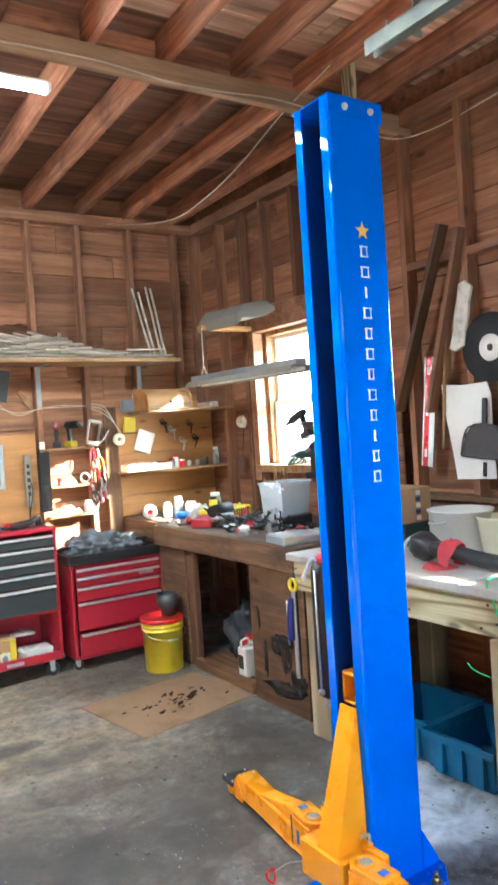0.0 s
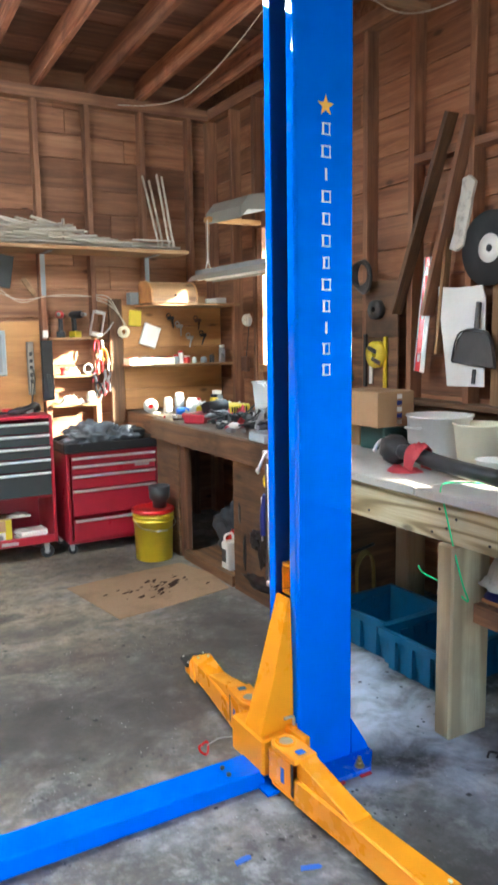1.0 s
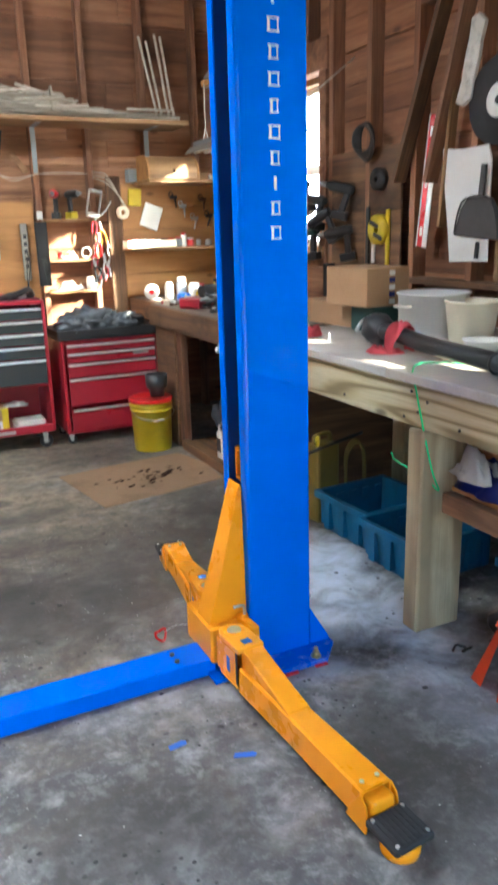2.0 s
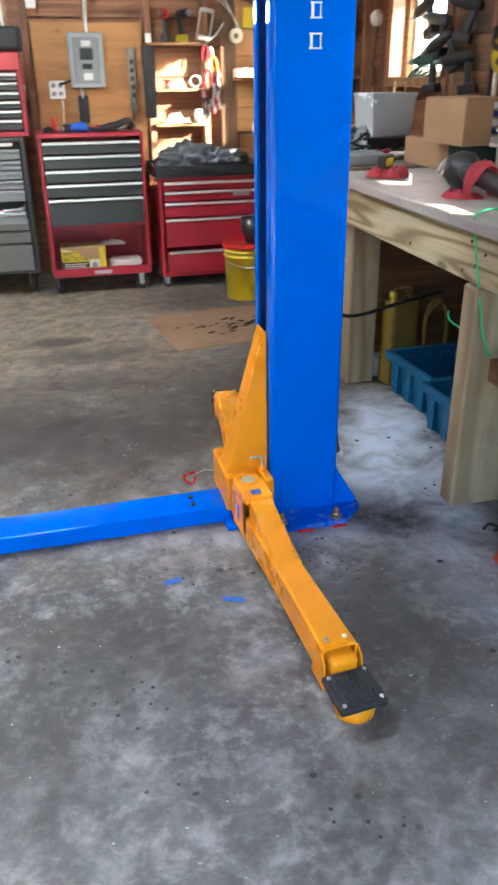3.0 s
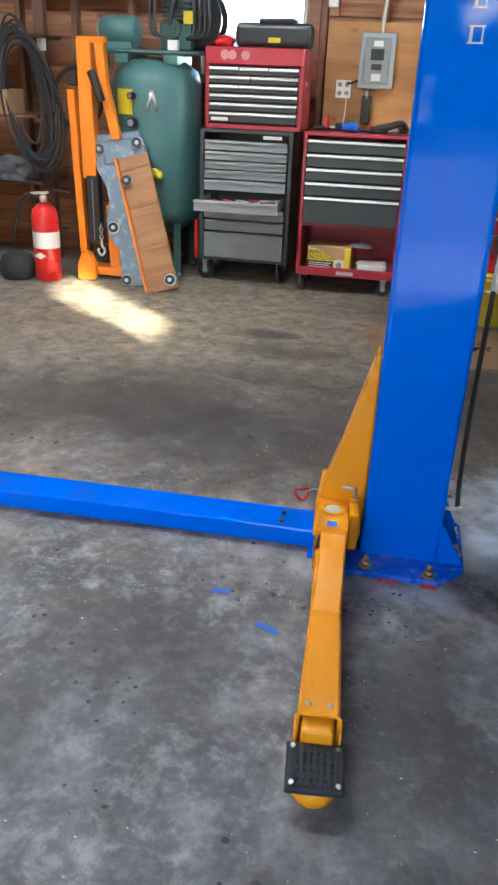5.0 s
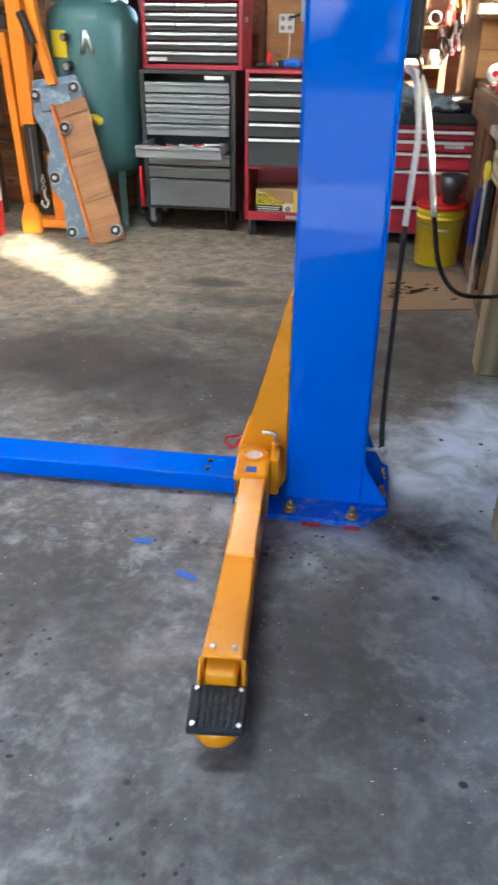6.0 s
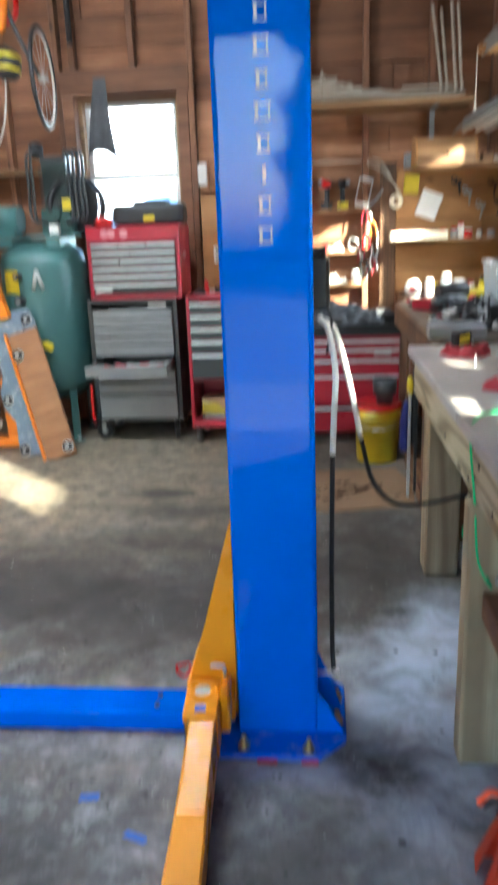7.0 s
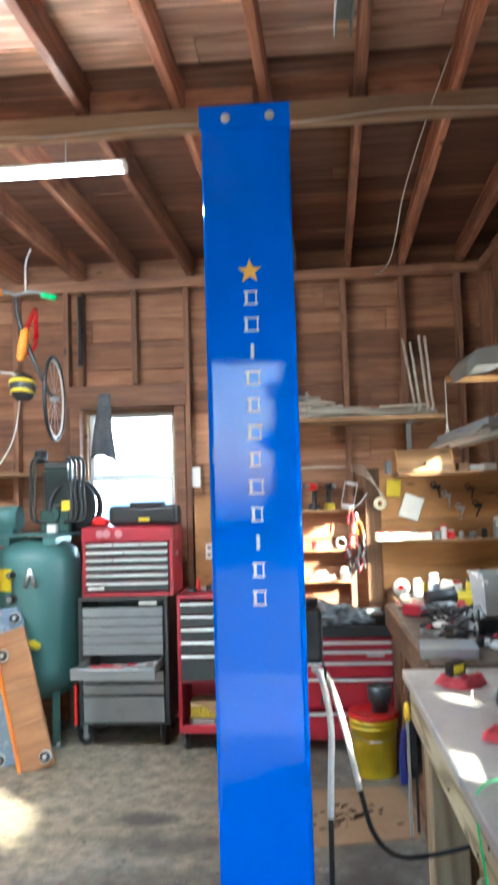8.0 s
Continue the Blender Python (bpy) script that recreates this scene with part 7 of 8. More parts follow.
crumple((2.9, 4.5, 1.003), 0.13, 0.1, 0.12, 92, M["rag"], "dark red rag in the bench clutter")
for i in range(6):
    b = bmesh.new()
    bm_cyl(b, (0, 0, 0), (0.04 * math.sin(i * 2), 0.05 * math.cos(i * 1.3), 0.3 + 0.03 * (i % 3)), 0.006, 0.005, 6)
    solid("stick", b, M["shelf"], (3.3 + 0.02 * i, 4.95 - 0.03 * i, 1.003), "thin wooden stick leaning by the window", "stick", "sticks by the window")
b = bmesh.new()
for i in range(5):
    bm_torus(b, (0.02 * i - 0.04, 0, 0.02), (0.4 * i - 0.8, 0.6, 1), 0.05, 0.006, 18, 6)
solid("rope_heap", b, M["darkgreen"], (3.45, 4.78, 1.40), "heap of green cord on the window sill", "rope")

# clutter on the cabinets
for x, y, sx, sy, sz, sd, mt, rz in ((2.1, 5.58, 0.2, 0.12, 0.1, 95, "faded_cloth", 12), (2.27, 5.55, 0.15, 0.1, 0.075, 97, "faded_cloth", -20), (2.2, 5.68, 0.24, 0.1, 0.08, 98, "cloth", 4)):
    b = bmesh.new()
    bm_blob(b, (0, 0, sz * 0.8), (sx, sy, sz), sd, 0.75, 3.4, 4, -sz * 0.78)
    solid("shop_cloth", b, M[mt], (x, y, 0.793, 0, 0, rz), "heap of grey shop cloth in the cabinet tray", "cloth", "cloths in the tray")
crumple((2.38, 5.68, 0.792), 0.19, 0.15, 0.17, 96, M["rubber"], "dark glove heap in the cabinet tray", "work_glove", "gloves")
drill(pose(2.46, 5.56, 0.84, 0, 0, 190) @ pose(0, 0, 0.03, 82, 0, 0), M["black"], "black drill lying in the cabinet tray")
for i in range(9):
    b = bmesh.new()
    s = 0.03 + 0.008 * (i % 4)
    if i % 3 == 0:
        bm_blob(b, (0, 0, s * 0.5), (s * 1.4, s, s * 0.7), 100 + i, 0.4, 2.3, 2, -s * 0.45)
    elif i % 3 == 1:
        bm_tube(b, [(-0.08, 0, 0.012), (0, 0.03, 0.016), (0.08, -0.02, 0.012)], 0.011, 8)
    else:
        bm_box(b, -s, s, -s * 0.7, s * 0.7, 0, s, 0.005)
    solid("tool_part", b, M[("black", "galv", "black", "tape", "black", "brightred", "rubber", "grey", "black")[i]], (1.16 + 0.07 * i, 5.6 + 0.05 * (i % 3), 1.076, 0, 0, 37 * i), "small tool on the red cabinet top", "tool", "things on the cabinet")
solid("red_flag", bm_cyl(bmesh.new(), (0, 0, 0), (0.0, 0, 0.09), 0.022, 0.012, 12), M["brightred"], (1.2, 5.66, 1.076), "small red cap on the cabinet top", "cap")
b = bmesh.new()
bm_tube(b, [(1.5, 5.6, 1.09), (1.62, 5.55, 1.12), (1.7, 5.62, 1.14), (1.74, 5.7, 1.1)], 0.022, 8)
solid("saw_handle", b, M["black"], (0, 0, 0), "black tool handle on the cabinet top", "tool")
bc = thing("tool_bag", (0.80, 5.76, 1.563), "black soft case lying on the tool chest", "case")
b = bmesh.new()
bm_box(b, -0.26, 0.26, -0.09, 0.09, 0, 0.15, 0.035, None, 3)
part("case", b, M["black"], bc)
part("lid", box_bm(-0.1, 0.14, -0.085, 0.08, 0.14, 0.175, 0.012, seg=2), M["black"], bc)
part("tag", box_bm(-0.03, 0.05, -0.094, -0.09, 0.03, 0.06), M["yellowplastic"], bc, "yellow tag")
solid("cap", (lambda q: (bm_blob(q, (0, 0, 0.03), (0.07, 0.06, 0.045), 111, 0.3, 2, 3, -0.03), q)[1])(bmesh.new()), M["brightred"], (0.46, 5.75, 1.563), "faded red cap on the tool chest", "cap")

# ---- bucket, funnel, cardboard ----
bk = thing("bucket", (2.385, 5.08, 0), "yellow five-gallon bucket with a red lid", "bucket")
part("pail", bm_lathe(bmesh.new(), [(0.13, 0), (0.134, 0.006), (0.144, 0.29), (0.152, 0.292), (0.152, 0.30), (0.146, 0.302), (0.147, 0.322), (0.153, 0.324), (0.153, 0.334), (0.147, 0.336), (0.149, 0.365)], (0, 0, 0), 36), M["yellowplastic"], bk)
part("lid", bm_lathe(bmesh.new(), [(0.155, 0.352), (0.158, 0.355), (0.158, 0.378), (0.15, 0.382), (0.14, 0.374), (0.0005, 0.374)], (0, 0, 0), 36), M["brightred"], bk, "red lid")
part("bail", bm_tube(bmesh.new(), [(-0.155, 0.0, 0.31), (-0.13, -0.1, 0.26), (0.0, -0.165, 0.235), (0.13, -0.1, 0.26), (0.155, 0.0, 0.31)], 0.0025, 6), M["galv"], bk)
part("grip", bm_cyl(bmesh.new(), (-0.04, -0.163, 0.237), (0.04, -0.163, 0.237), 0.007, seg=8), M["white"], bk, "white grip")
b = bmesh.new()
bm_lathe(b, [(0.05, 0), (0.055, 0.05), (0.075, 0.07), (0.08, 0.16), (0.075, 0.16), (0.07, 0.072), (0.03, 0.04)], (0, 0, 0), 24)
solid("funnel_cup", b, M["dark_front"], (2.43, 5.06, 0.382), "grey metal funnel cup on the bucket lid", "funnel")
cb = thing("cardboard_sheet", (2.1, 4.42, 0), "flattened cardboard sheet with oil drips on the floor", "cardboard")
b = bmesh.new()
bm_prism(b, [(-0.48, 0.3), (-0.37, -0.4), (0.0, -0.345), (0.43, -0.25), (0.46, 0.1), (0.38, 0.42), (-0.05, 0.37)], "z", 0.001, 0.006)
part("sheet", b, paint("oil_soaked_cardboard", (0.27, 0.17, 0.09), 0.9, 0.0, 0.8, 0.0, (0.13, 0.078, 0.042), 3.5), cb)
for i in range(48):
    b = bmesh.new()
    s = rng.uniform(0.004, 0.017) * (1.9 if i < 6 else 1)
    bm_blob(b, (0, 0, 0), (s * rng.uniform(1.0, 2.2), s * 0.7, 0.0008), 130 + i, 0.5, 2.0, 2)
    b.transform(pose(rng.gauss(0.02, 0.16), rng.gauss(0.0, 0.1), 0.0065, 0, 0, rng.uniform(15, 50)))
    part("oil_drip", b, M["oil"], cb, "dark oil drip")
tapes = ((1.363, 1.887, 0.06, 0.024, 5), (1.527, 1.752, 0.07, 0.022, -22))
for x, y, w, h, a in tapes:
    b = bmesh.new()
    bm_prism(b, [(-w / 2, -h / 2), (w * 0.4, -h * 0.45), (w / 2, 0.1 * h), (w * 0.35, h / 2), (-w * 0.45, h * 0.4)], "z", 0.0005, 0.002)
    solid("tape_scrap", b, M["tape"], (x, y, 0, 0, 0, a), "scrap of blue masking tape on the floor", "tape", "tape scraps")

# ---- hung over the window ----
b = bmesh.new()
rings = []
for i in range(11):
    f = i / 10
    w = 0.047 + 0.064 * f ** 1.2
    ring = []
    for k in range(36):
        a = 2 * math.pi * k / 36
        u = math.cos(a)
        fold = 0.012 * f * math.sin(6.0 * u + 1.3)
        ring.append(Vector((0.407 - 0.016 * f + w * u + 0.006 * math.sin(5 * f + 2), 6.105 + fold + 0.01 * math.sin(a), 2.615 - 0.55 * f + f ** 3 * (0.05 * (1 - u * u) - 0.02 * u))))
    rings.append(ring)
bm_rings(b, rings, True)
solid("hanging_cloth", b, M["cloth"], (0, 0, 0), "dark tapered cloth hanging at the window", "cloth")
solid("wall_switch", box_bm(-0.035, 0.035, -0.03, 0, -0.08, 0.08, 0.006), M["white"], (1.14, 6.15, 1.92), "white box on the wall by the window", "box")
solid("pipe", bm_cyl(bmesh.new(), (0.22, 6.1, 2.85), (0.22, 6.1, 3.42), 0.022, seg=12), M["black"], (0, 0, 0), "dark pipe on the wall over the window", "pipe")


# ---- compressor ----
cp = thing("air_compressor", (-0.04, 5.80, 0), "green upright air compressor with its motor on top", "compressor")
part("tank", bm_lathe(bmesh.new(), [(0.05, 0.30), (0.2, 0.33), (0.29, 0.40), (0.315, 0.47), (0.315, 1.32), (0.29, 1.4), (0.2, 1.46), (0.05, 1.485)], (0, 0, 0), 40), M["green"], cp, "green painted tank")
for a in (45, 135, 225, 315):
    c, s = math.cos(radians(a)), math.sin(radians(a))
    b = bmesh.new()
    bm_box(b, -0.03, 0.03, -0.006, 0.006, 0.0, 0.5, 0.002, pose(0.27 * c, 0.27 * s, 0, 0, 0, a + 90))
    bm_box(b, -0.045, 0.045, -0.045, 0.045, 0.0, 0.008, 0.002, pose(0.29 * c, 0.29 * s, 0, 0, 0, a))
    part("leg", b, M["green"], cp)
    part("foot_bolt", bm_cyl(bmesh.new(), (0.3 * c, 0.3 * s, 0.008), (0.3 * c, 0.3 * s, 0.03), 0.014, seg=8), M["galv"], cp)
b = bmesh.new()
bm_box(b, -0.42, 0.36, -0.17, 0.17, 1.505, 1.525, 0.004)
bm_box(b, -0.25, -0.15, -0.19, 0.19, 1.44, 1.5, 0.004)
bm_box(b, 0.1, 0.2, -0.19, 0.19, 1.44, 1.5, 0.004)
part("top_plate", b, M["green"], cp, "dull green mounting plate")
b = bmesh.new()
bm_cyl(b, (-0.36, -0.05, 1.64), (-0.12, -0.05, 1.64), 0.095, seg=26)
bm_cyl(b, (-0.385, -0.05, 1.64), (-0.36, -0.05, 1.64), 0.075, 0.09, 26)
bm_box(b, -0.33, -0.15, -0.12, 0.02, 1.525, 1.57, 0.005)
part("motor", b, M["green"], cp, "dark green electric motor")
b = bmesh.new()
bm_torus(b, (-0.39, -0.05, 1.64), (1, 0, 0), 0.05, 0.012, 20, 8)
part("motor_ring", b, M["galv"], cp)
b = bmesh.new()
bm_box(b, 0.05, 0.28, -0.1, 0.1, 1.525, 1.7, 0.012)
bm_cyl(b, (0.15, -0.12, 1.66), (0.15, -0.095, 1.66), 0.055, seg=20)
bm_cyl(b, (0.15, -0.13, 1.66), (0.15, -0.12, 1.66), 0.022, seg=12)
part("crankcase", b, M["darkgreen"], cp, "dark green pump crankcase")
for i in range(11):
    part("fin", box_bm(0.06, 0.275, -0.088, 0.088, 1.71 + 0.026 * i, 1.722 + 0.026 * i, 0.003), M["dark_front"], cp, "dark cooling fin")
part("cylinder", box_bm(0.08, 0.255, -0.07, 0.07, 1.7, 2.0, 0.004), M["darkgreen"], cp)
part("head", box_bm(0.075, 0.26, -0.08, 0.08, 2.0, 2.06, 0.008), M["dark_front"], cp)
part("air_filter", bm_lathe(bmesh.new(), [(0.02, 2.05), (0.05, 2.06), (0.05, 2.14), (0.02, 2.16)], (0.04, -0.03, 0), 18), M["black"], cp, "black air filter")
part("guard_disc", bm_cyl(bmesh.new(), (0.312, 0.004, 1.72), (0.316, 0.012, 1.72), 0.18, seg=36), M["dark_front"], cp, "dark belt guard")
for x0, x1 in ((0.03, 0.1), (0.0, 0.1), (0.3, 0.24), (0.335, 0.24), (0.37, 0.25), (0.4, 0.26)):
    part("cooling_pipe", bm_tube(bmesh.new(), [(x1, -0.1, 1.6), (x0, -0.13, 1.64), (x0, -0.135, 1.85), (x0, -0.13, 2.05), ((x0 + x1) / 2, -0.1, 2.085), (x1, -0.03, 2.05)], 0.011, 8), M["dark_front"], cp)
b = bmesh.new()
bm_torus(b, (0.3, -0.02, 1.72), (0.5, -1, 0), 0.19, 0.022, 36, 10)
for k in range(5):
    a = 2 * math.pi * k / 5
    u, w_ = frame_of((0.5, -1, 0))
    d = u * math.cos(a) + w_ * math.sin(a)
    bm_cyl(b, Vector((0.3, -0.02, 1.72)), Vector((0.3, -0.02, 1.72)) + d * 0.18, 0.02, 0.016, 8)
bm_cyl(b, (0.285, 0.01, 1.72), (0.315, -0.05, 1.72), 0.04, seg=14)
part("flywheel", b, M["black"], cp, "black spoked flywheel")
part("sticker", box_bm(0.22, 0.285, -0.106, -0.1, 1.69, 1.765), M["yellowplastic"], cp, "yellow sticker")
part("sticker", box_bm(0.12, 0.19, -0.15, -0.1, 1.527, 1.59, 0.003), M["white"], cp)


def on_tank(a, z, w, h, mat, name, lab, lift_=0.002):
    b = bmesh.new()
    n = 5
    rows = []
    for i in range(n + 1):
        t = radians(a) + (i / n - 0.5) * w / 0.315
        rows.append([Vector(((0.315 + q) * math.cos(t), (0.315 + q) * math.sin(t), zz)) for q, zz in ((lift_, z - h / 2), (lift_, z + h / 2), (lift_ + 0.001, z + h / 2), (lift_ + 0.001, z - h / 2))])
    bm_rings(b, rows, True, smooth=False)
    part(name, b, mat, cp, lab)


on_tank(240, 1.2, 0.15, 0.16, M["yellowplastic"], "warning_label", "yellow warning label")
for a, z, r in ((256, 1.24, 0.022), (256, 1.07, 0.032), (254, 0.87, 0.026), (250, 0.72, 0.02)):
    c, s = math.cos(radians(a)), math.sin(radians(a))
    part("gauge", bm_cyl(bmesh.new(), (0.31 * c, 0.31 * s, z), (0.37 * c, 0.37 * s, z), r, seg=18), M["black"], cp, "dark gauge")
    part("gauge_face", bm_cyl(bmesh.new(), (0.37 * c, 0.37 * s, z), (0.372 * c, 0.372 * s, z), r * 0.7, seg=14), M["grey"], cp, "pale gauge face")
for q in (-9, 9):
    a = 280 + q * 0.7
    c, s = math.cos(radians(a)), math.sin(radians(a))
    part("air_chuck", bm_tube(bmesh.new(), [(0.325 * c, 0.325 * s, 1.15), (0.345 * math.cos(radians(280)), 0.345 * math.sin(radians(280)), 1.28)], 0.013, 8), M["chrome"], cp, "bright air fitting")
b = bmesh.new()
bm_blob(b, (0, 0, 0), (0.05, 0.03, 0.03), 141, 0.3, 2, 3)
b.transform(pose(0.09, -0.35, 0.75, 0, 25, 0))
part("valve_cap", b, M["yellowplastic"], cp, "yellow valve cover")
part("valve_stem", bm_cyl(bmesh.new(), (0.08, -0.3, 0.75), (0.09, -0.345, 0.75), 0.012, seg=8), M["brass"], cp)

# ---- folded engine hoist ----
eh = thing("engine_hoist", (-0.37, 5.38, 0), "folded orange engine hoist standing upright", "engine hoist")
part("mast", box_bm(-0.085, 0.015, -0.04, 0.05, 0.70, 1.57, 0.006), M["orange"], eh)
part("head_plate", box_bm(-0.08, 0.11, -0.036, 0.046, 1.545, 1.585, 0.005), M["orange"], eh)
b = bmesh.new()
bm_prism(b, [(0.035, 1.56), (0.10, 1.56), (0.115, 1.3), (0.195, 0.97), (0.135, 0.96), (0.06, 1.28)], "y", -0.03, 0.035, 0.004)
part("boom", b, M["orange"], eh)
part("leg", box_bm(-0.15, -0.095, 0.0, 0.06, 0.04, 1.27, 0.005, pose(0, 0, 0, 0, -1.6, 0)), M["orange"], eh)
part("leg_cap", box_bm(-0.158, -0.088, -0.006, 0.066, 1.27, 1.36, 0.01, pose(0, 0, 0, 0, 5, 0) @ pose(-0.13, 0, 0)), M["black"], eh, "black leg cap")
part("leg", box_bm(0.09, 0.17, -0.03, 0.04, 0.04, 0.52, 0.005, pose(0, 0, 0, 0, -2.0, 0)), M["orange"], eh)
part("base", box_bm(-0.16, 0.2, -0.06, 0.09, 0.03, 0.09, 0.006), M["orange"], eh)
b = bmesh.new()
bm_prism(b, [(-0.14, 0.0), (0.0, 0.0), (0.0, 0.12), (-0.04, 0.2), (-0.1, 0.2), (-0.14, 0.1)], "y", -0.11, -0.05, 0.008)
part("foot", b, M["orange"], eh)
part("jack", box_bm(-0.06, 0.03, -0.05, 0.03, 0.26, 0.72, 0.01, seg=2), M["black"], eh, "black hydraulic jack")
part("jack_seam", box_bm(-0.018, -0.012, -0.053, -0.049, 0.28, 0.7), M["grey"], eh)
part("pump_handle", bm_tube(bmesh.new(), [(0.02, -0.06, 1.38), (0.045, -0.066, 1.33), (0.085, -0.06, 1.2)], 0.03, 10), M["black"], eh, "black grip")
b = bmesh.new()
bm_tube(b, [(0.045, -0.07, 0.3), (0.045, -0.07, 0.25), (0.065, -0.07, 0.215), (0.045, -0.07, 0.18), (0.018, -0.07, 0.2), (0.02, -0.07, 0.225)], 0.009, 8, 4)
part("hook", b, M["chrome"], eh, "bright steel hook")
for i in range(4):
    part("chain_link", bm_torus(bmesh.new(), (0.045, -0.07, 0.31 + 0.026 * i), (1, 0, 0) if i % 2 else (0, 1, 0), 0.013, 0.004, 12, 6), M["galv"], eh)

# ---- creepers ----
def caster_small(parent, p, d):
    p, d = Vector(p), Vector(d)
    ob = part("caster", bm_cyl(bmesh.new(), p, p + d * 0.024, 0.034, seg=18), M["black"], parent, "black caster wheel")
    part("hub", bm_cyl(bmesh.new(), p + d * 0.024, p + d * 0.029, 0.014, seg=12), M["galv"], ob)
    part("ring", bm_torus(bmesh.new(), p + d * 0.004, d, 0.036, 0.007, 20, 6), M["galv"], ob, "pale caster plate")


cr = thing("creeper", (-0.03, 5.2, 0, -14, -9, 6), "blue-grey plastic mechanic's creeper standing on end", "creeper")
b = bmesh.new()
bm_prism(b, [(-0.1, 0.0), (0.12, 0.0), (0.15, 0.3), (0.17, 0.6), (0.18, 0.95), (0.15, 1.04), (-0.18, 1.05), (-0.2, 0.98), (-0.19, 0.84), (-0.13, 0.7), (-0.12, 0.6), (-0.16, 0.48), (-0.155, 0.36), (-0.09, 0.26), (-0.1, 0.12)], "y", -0.02, 0.03, 0.008)
part("body", b, M["creeper"], cr)
part("headrest", box_bm(-0.12, 0.1, -0.035, -0.015, 0.84, 1.0, 0.012, seg=2), M["creeper"], cr)
for x, z in ((-0.06, 0.05), (-0.11, 0.42), (-0.14, 0.95), (0.13, 0.96)):
    caster_small(cr, (x, -0.02, z), (0, -1, 0))
cw = thing("creeper", (0.16, 5.1, 0, -17, -17, 6), "brown wooden mechanic's creeper leaning on end", "creeper")
part("deck", box_bm(-0.07, 0.15, 0.0, 0.025, 0.0, 0.94, 0.006), M["creeper_wood"], cw)
part("rail", box_bm(-0.085, -0.07, -0.03, 0.03, 0.0, 0.95, 0.003), M["orange"], cw, "orange-painted side rail")
for z in (0.3, 0.6, 0.86):
    part("cross_slat", box_bm(-0.065, 0.147, -0.01, 0.0, z - 0.012, z + 0.012, 0.004), M["creeper_wood"], cw)
for x, z in ((0.11, 0.06), (-0.03, 0.78)):
    caster_small(cw, (x, -0.016, z), (0, -1, 0))

# ---- fire extinguisher ----
fe = thing("fire_extinguisher", pose(-0.70, 5.2, 0) @ Matrix.Diagonal((1.17, 1.17, 1.12, 1)), "red fire extinguisher with a white label on the floor", "fire extinguisher")
part("cylinder", bm_lathe(bmesh.new(), [(0.07, 0.0), (0.08, 0.01), (0.08, 0.40), (0.07, 0.44), (0.04, 0.47), (0.022, 0.485)], (0, 0, 0), 28), M["brightred"], fe)
part("label", bm_lathe(bmesh.new(), [(0.081, 0.21), (0.081, 0.31)], (0, 0, 0), 28, caps=False), M["white"], fe, "white paper label")
part("valve", bm_lathe(bmesh.new(), [(0.022, 0.485), (0.022, 0.52), (0.012, 0.53)], (0, 0, 0), 14), M["chrome"], fe)
part("handle", box_bm(-0.02, 0.09, -0.012, 0.012, 0.53, 0.545, 0.003, pose(0, 0, 0, 0, -6, 0)), M["chrome"], fe)
part("lever", box_bm(-0.01, 0.09, -0.01, 0.01, 0.56, 0.572, 0.003, pose(0, 0, 0, 0, 8, 0)), M["black"], fe)
part("hose", bm_tube(bmesh.new(), [(-0.02, 0, 0.51), (-0.1, -0.01, 0.52), (-0.16, -0.02, 0.42), (-0.2, -0.03, 0.25)], 0.012, 8), M["black"], fe)
b = bmesh.new()
bm_prism(b, [(-0.05, 0.165), (-0.01, 0.145), (0.03, 0.165), (-0.01, 0.185)], "y", -0.0835, -0.08)
part("mark", b, M["white"], fe, "white diamond mark")

# ---- the dark corner beyond ----
rk = thing("steel_rack", (-0.93, 5.85, 0), "dark steel upright with coiled air hoses", "rack")
part("post", box_bm(-0.04, 0.04, -0.03, 0.03, 0, 1.95, 0.004), M["rust"], rk)
part("post", box_bm(-0.6, -0.54, -0.03, 0.03, 0, 1.95, 0.004), M["rust"], rk)
for z in (0.62, 1.08, 1.6):
    part("rack_shelf", box_bm(-0.6, 0.04, -0.25, 0.25, z - 0.02, z, 0.003), M["rust"], rk)
part("label", box_bm(-0.02, 0.05, -0.036, -0.032, 1.5, 1.58), M["white"], rk, "white paper tag")
hc = thing("hose_coil", (0, 0, 0), "thick coil of dark grey air hose", "hose")
for i in range(11):
    c = Vector((-0.98 + 0.012 * i, 5.6 - 0.012 * i, 1.25 - 0.01 * i))
    pts = [c + Vector(((0.12 + 0.009 * i) * math.cos(a) - 0.06 * math.sin(a + 0.2 * math.sin(i * 2.3)), 0.02 * math.sin(2 * a + i), (0.36 + 0.012 * ((i * 5) % 11)) * math.sin(a))) for a in (2 * math.pi * k / 14 for k in range(15))]
    part("loop", bm_tube(bmesh.new(), pts, 0.0085, 7, 3), M["rubber"], hc)
b = bmesh.new()
bm_torus(b, (-0.62, 5.72, 1.2), (0.2, 1, 0), 0.2, 0.016, 30, 8)
solid("hose_loop", b, M["black"], (0, 0, 0), "loop of black hose by the hoist", "hose")
jr = bmesh.new()
bm_lathe(jr, [(0.11, 0), (0.13, 0.03), (0.13, 0.11), (0.1, 0.17), (0.05, 0.19)], (0, 0, 0), 22)
solid("oil_jug", jr, M["rubber"], (-0.93, 5.18, 0), "dark grey round can on the floor", "can")
carton((-1.2, 5.62, 1.08), 0.3, 0.25, 0.16, "open cardboard box on the steel rack")
rag((-1.15, 5.7, 0.62), (0.2, 0.14, 0.1), 151, M["cloth"], "dark bundle on the steel rack")
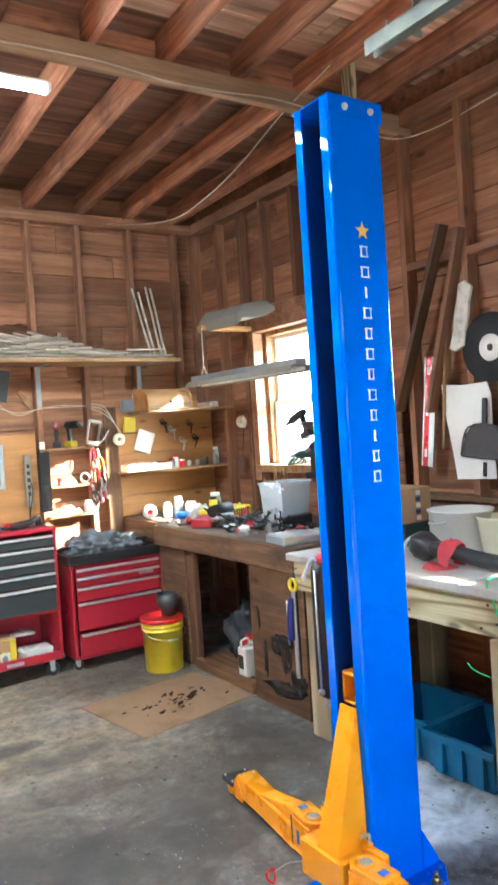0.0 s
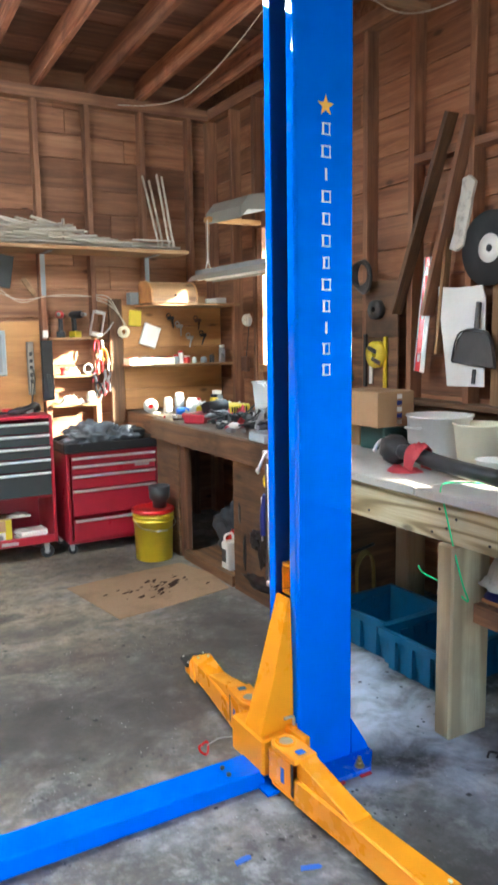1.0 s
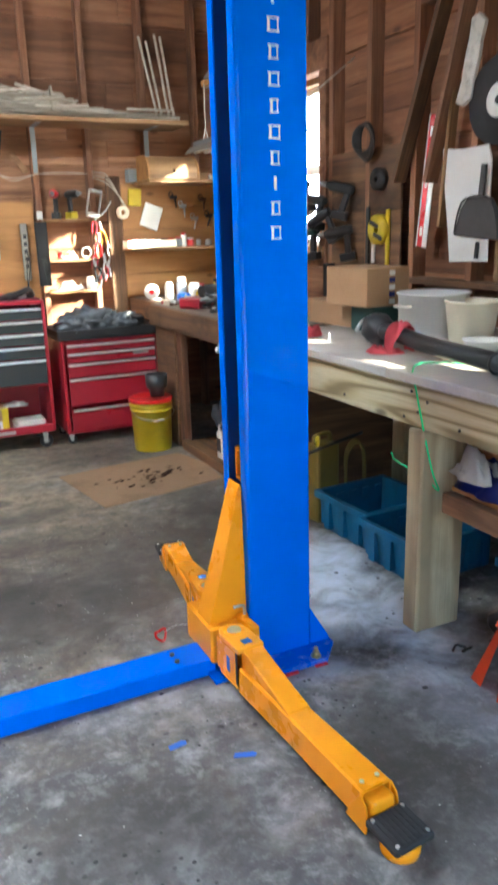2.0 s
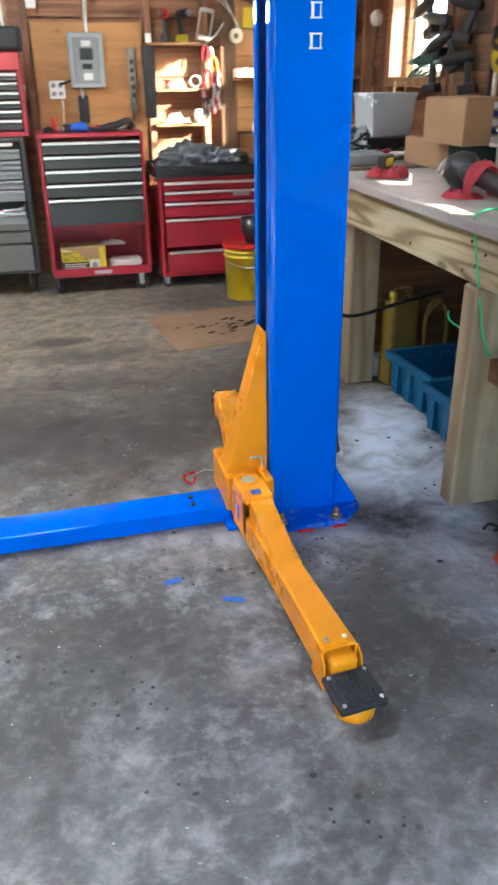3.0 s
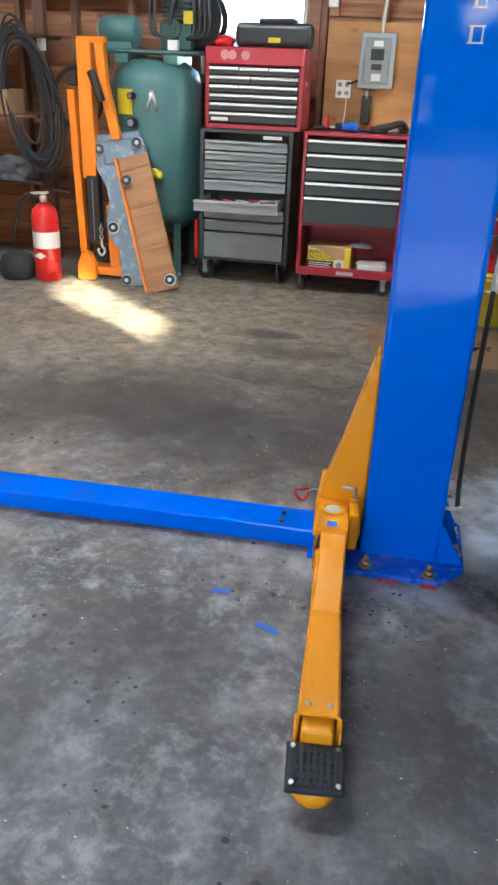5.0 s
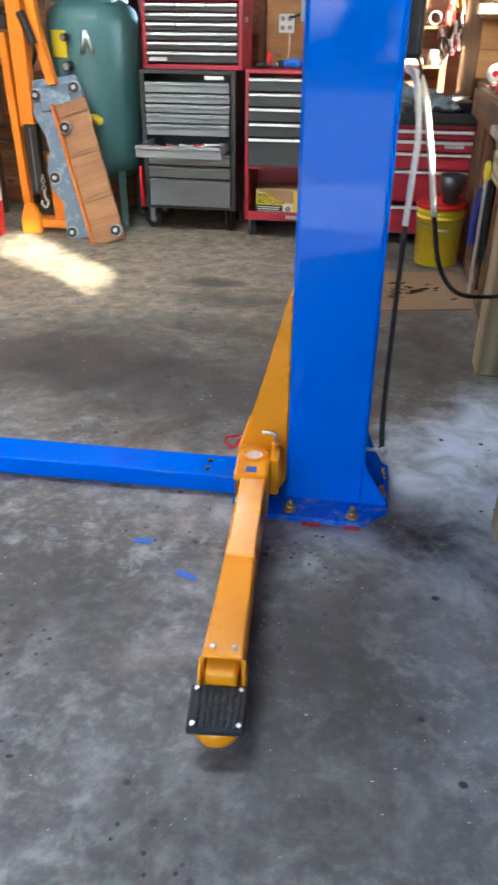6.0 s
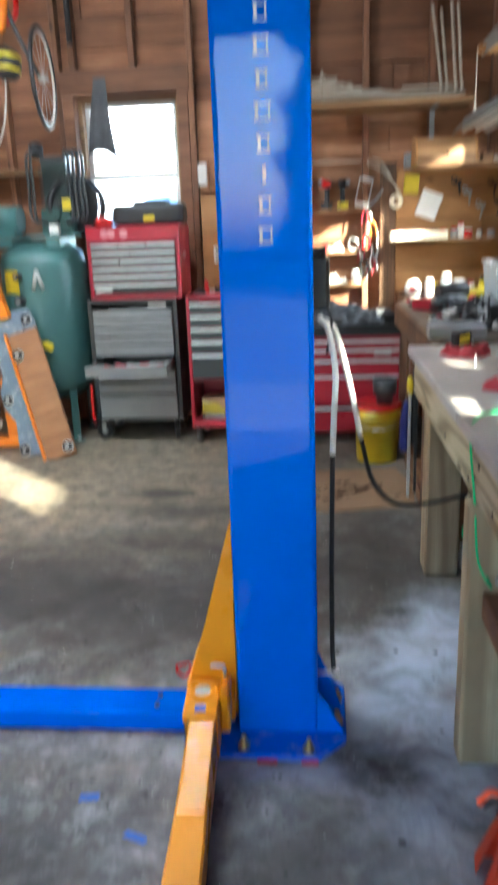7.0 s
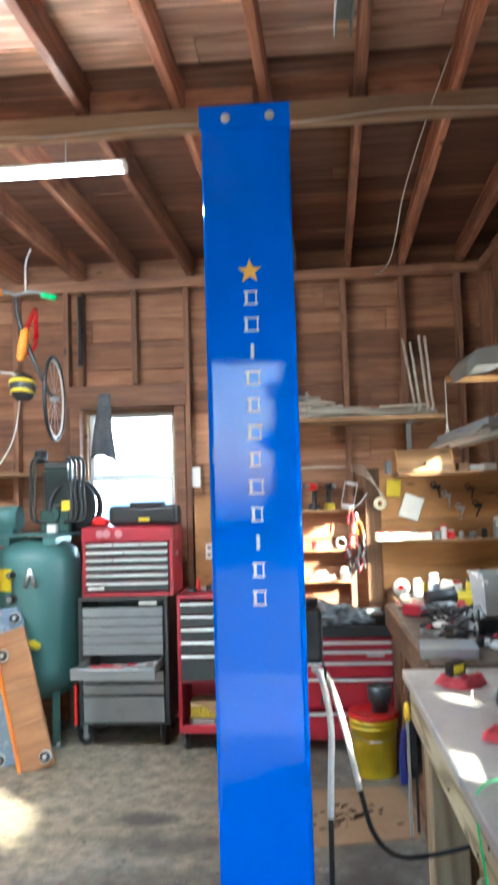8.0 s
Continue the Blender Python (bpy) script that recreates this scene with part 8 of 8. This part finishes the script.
solid("green_tank", bm_lathe(bmesh.new(), [(0.1, 0), (0.12, 0.02), (0.12, 0.5), (0.06, 0.58)], (0, 0, 0), 20), M["green"], (-1.22, 5.2, 0), "small dark green gas cylinder", "gas cylinder")

# ---- bicycle hung high on the left ----
by = thing("bicycle", (0.05, 5.3, 2.3), "child's bicycle hanging from the joists", "bicycle")


def wheel(c, ax, R):
    w = part("wheel", bm_torus(bmesh.new(), c, ax, R, 0.014, 40, 8), M["black"], by, "black tyre")
    part("rim", bm_torus(bmesh.new(), c, ax, R - 0.02, 0.008, 40, 6), M["white"], w, "white rim")
    u, v_ = frame_of(ax)
    b = bmesh.new()
    for k in range(12):
        a = 2 * math.pi * k / 12
        bm_cyl(b, Vector(c), Vector(c) + (u * math.cos(a) + v_ * math.sin(a)) * (R - 0.02), 0.0015, seg=4)
    bm_cyl(b, Vector(c) - Vector(ax).normalized() * 0.03, Vector(c) + Vector(ax).normalized() * 0.03, 0.018, seg=10)
    part("spokes", b, M["galv"], w)


wheel((0.22, 0.0, 0.18), (1, 0.1, 0.0), 0.29)
part("fork", bm_tube(bmesh.new(), [(0.2, 0, 0.18), (0.1, -0.04, 0.42), (0.03, -0.04, 0.62)], 0.013, 8), M["black"], by)
part("frame_tube", bm_tube(bmesh.new(), [(0.03, -0.04, 0.62), (0.0, 0.1, 0.75), (-0.02, 0.3, 0.9)], 0.018, 10), M["brightred"], by, "red frame tube")
part("frame_tube", bm_tube(bmesh.new(), [(0.03, -0.04, 0.5), (0.05, 0.1, 0.6), (-0.02, 0.3, 0.9)], 0.018, 10), M["brightred"], by, "red frame tube")
part("stem", bm_tube(bmesh.new(), [(0.03, -0.04, 0.6), (-0.02, -0.06, 0.78), (-0.03, -0.06, 0.9)], 0.015, 8), M["black"], by)
part("handlebar", bm_tube(bmesh.new(), [(-0.28, -0.08, 0.92), (-0.12, -0.08, 0.94), (-0.03, -0.06, 0.92), (0.08, -0.04, 0.94), (0.24, 0.0, 0.9)], 0.012, 8), M["grey"], by)
part("grip", bm_tube(bmesh.new(), [(0.14, -0.02, 0.925), (0.24, 0.0, 0.9)], 0.02, 10), M["greenstring"], by, "green grip")
part("grip", bm_tube(bmesh.new(), [(-0.28, -0.08, 0.92), (-0.12, -0.08, 0.94)], 0.022, 10), M["orange"], by, "yellow-orange grip")
b = bmesh.new()
bm_lathe(b, [(0.01, 0.13), (0.03, 0.1), (0.035, 0.0), (0.03, -0.08), (0.01, -0.11)], (0, 0, 0), 14)
b.transform(pose(0.02, -0.07, 0.55, 0, 10, 0))
part("horn", b, M["orange"], by, "orange horn")
b = bmesh.new()
bm_blob(b, (0, 0, 0), (0.09, 0.075, 0.1), 161, 0.15, 2, 3)
b.transform(pose(0.02, -0.08, 0.26, 0, 0, 0))
part("helmet", b, M["black"], by, "black and yellow helmet")
b = bmesh.new()
for zz, rr in ((0.22, 0.072), (0.29, 0.08)):
    bm_torus(b, (0.02, -0.08, zz), (0, 0.2, 1), rr, 0.014, 24, 8)
part("helmet_band", b, M["yellowplastic"], by)
part("hanger", bm_tube(bmesh.new(), [(0.02, 0.0, 0.95), (0.02, 0.0, 1.15), (0.05, 0.02, 1.27)], 0.008, 8), M["galv"], by)
solid("rope", bm_tube(bmesh.new(), [(-0.4, 5.6, 2.75), (-0.1, 5.55, 2.7), (-0.06, 5.5, 2.5), (-0.12, 5.5, 2.2), (-0.3, 5.55, 1.95)], 0.006, 8), M["hose"], (0, 0, 0), "pale rope hanging beside the bicycle", "rope")
tagged(plank("wall_shelf", M["shelf"], None, 1.3, 0.3, 0.03, pose(-0.55, 6.05, 1.98)), "short wooden shelf behind the compressor", "shelf")

# pale mound outside the far window
b = bmesh.new()
bm_blob(b, (0, 0, 0.9), (1.6, 0.9, 1.15), 171, 0.12, 1.6, 4, -0.98)
solid("covered_car", b, paint("pale_blue_cover", (0.42, 0.6, 0.78), 0.6), (0.7, 9.6, -0.05), "pale blue covered car outside the window", "car")


# ---- boards and studs of the walls ----
for x in (-2.6, -2.15, -1.7, -1.25, -0.8, -0.35, 1.5, 1.94, 2.36, 2.83, 3.27):
    stud(wall_n, "x", x, YN, 0.0, PLATE_Z0)
for x in (0.08, 1.08):
    stud(wall_n, "x", x, YN, 0.0, PLATE_Z0)
for x in (0.2, 0.65):
    stud(wall_n, "x", x, YN, WIN_N[3] + 0.2, PLATE_Z0)
plank("top_plate", M["stud"], wall_n, XE - XW, 0.1, 0.09, pose((XE + XW) / 2, YN - 0.055, PLATE_Z0 + 0.046))
plank("corner_post", M["stud"], wall_n, PLATE_Z0, 0.09, 0.09, pose(XE - 0.05, YN - 0.05, PLATE_Z0 / 2, 0, -90, 0))
for y in (-0.6, -0.15, 0.3, 0.62, 0.9, 2.66, 3.05, 3.52, 3.95, 5.75):
    stud(wall_e, "y", y, XE, 0.0, PLATE_Z0)
for y in (4.36, 5.38):
    stud(wall_e, "y", y, XE, 0.0, PLATE_Z0)
for y in (4.65, 5.05):
    stud(wall_e, "y", y, XE, WIN_E[3] + 0.2, PLATE_Z0)
plank("top_plate", M["stud"], wall_e, YN - 0.12 - YS, 0.1, 0.09, pose(XE - 0.055, (YN - 0.12 + YS) / 2, PLATE_Z0 + 0.046, 0, 0, 90))
for y0, y1, z in ((2.64, 3.03, 2.62), (3.07, 3.5, 2.62), (2.24, 2.63, 2.6)):
    plank("fire_block", M["stud"], wall_e, y1 - y0, 0.085, 0.045, pose(XE - 0.05, (y0 + y1) / 2, z, 0, 0, 90))
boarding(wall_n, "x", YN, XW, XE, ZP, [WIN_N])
boarding(wall_e, "y", XE, YS + 0.01, YN - 0.005, ZP, [WIN_E, WIN_E2, WIN_E3])
boarding(wall_w, "y", XW - 0.024, YS + 0.01, YN - 0.005, ZP, [])
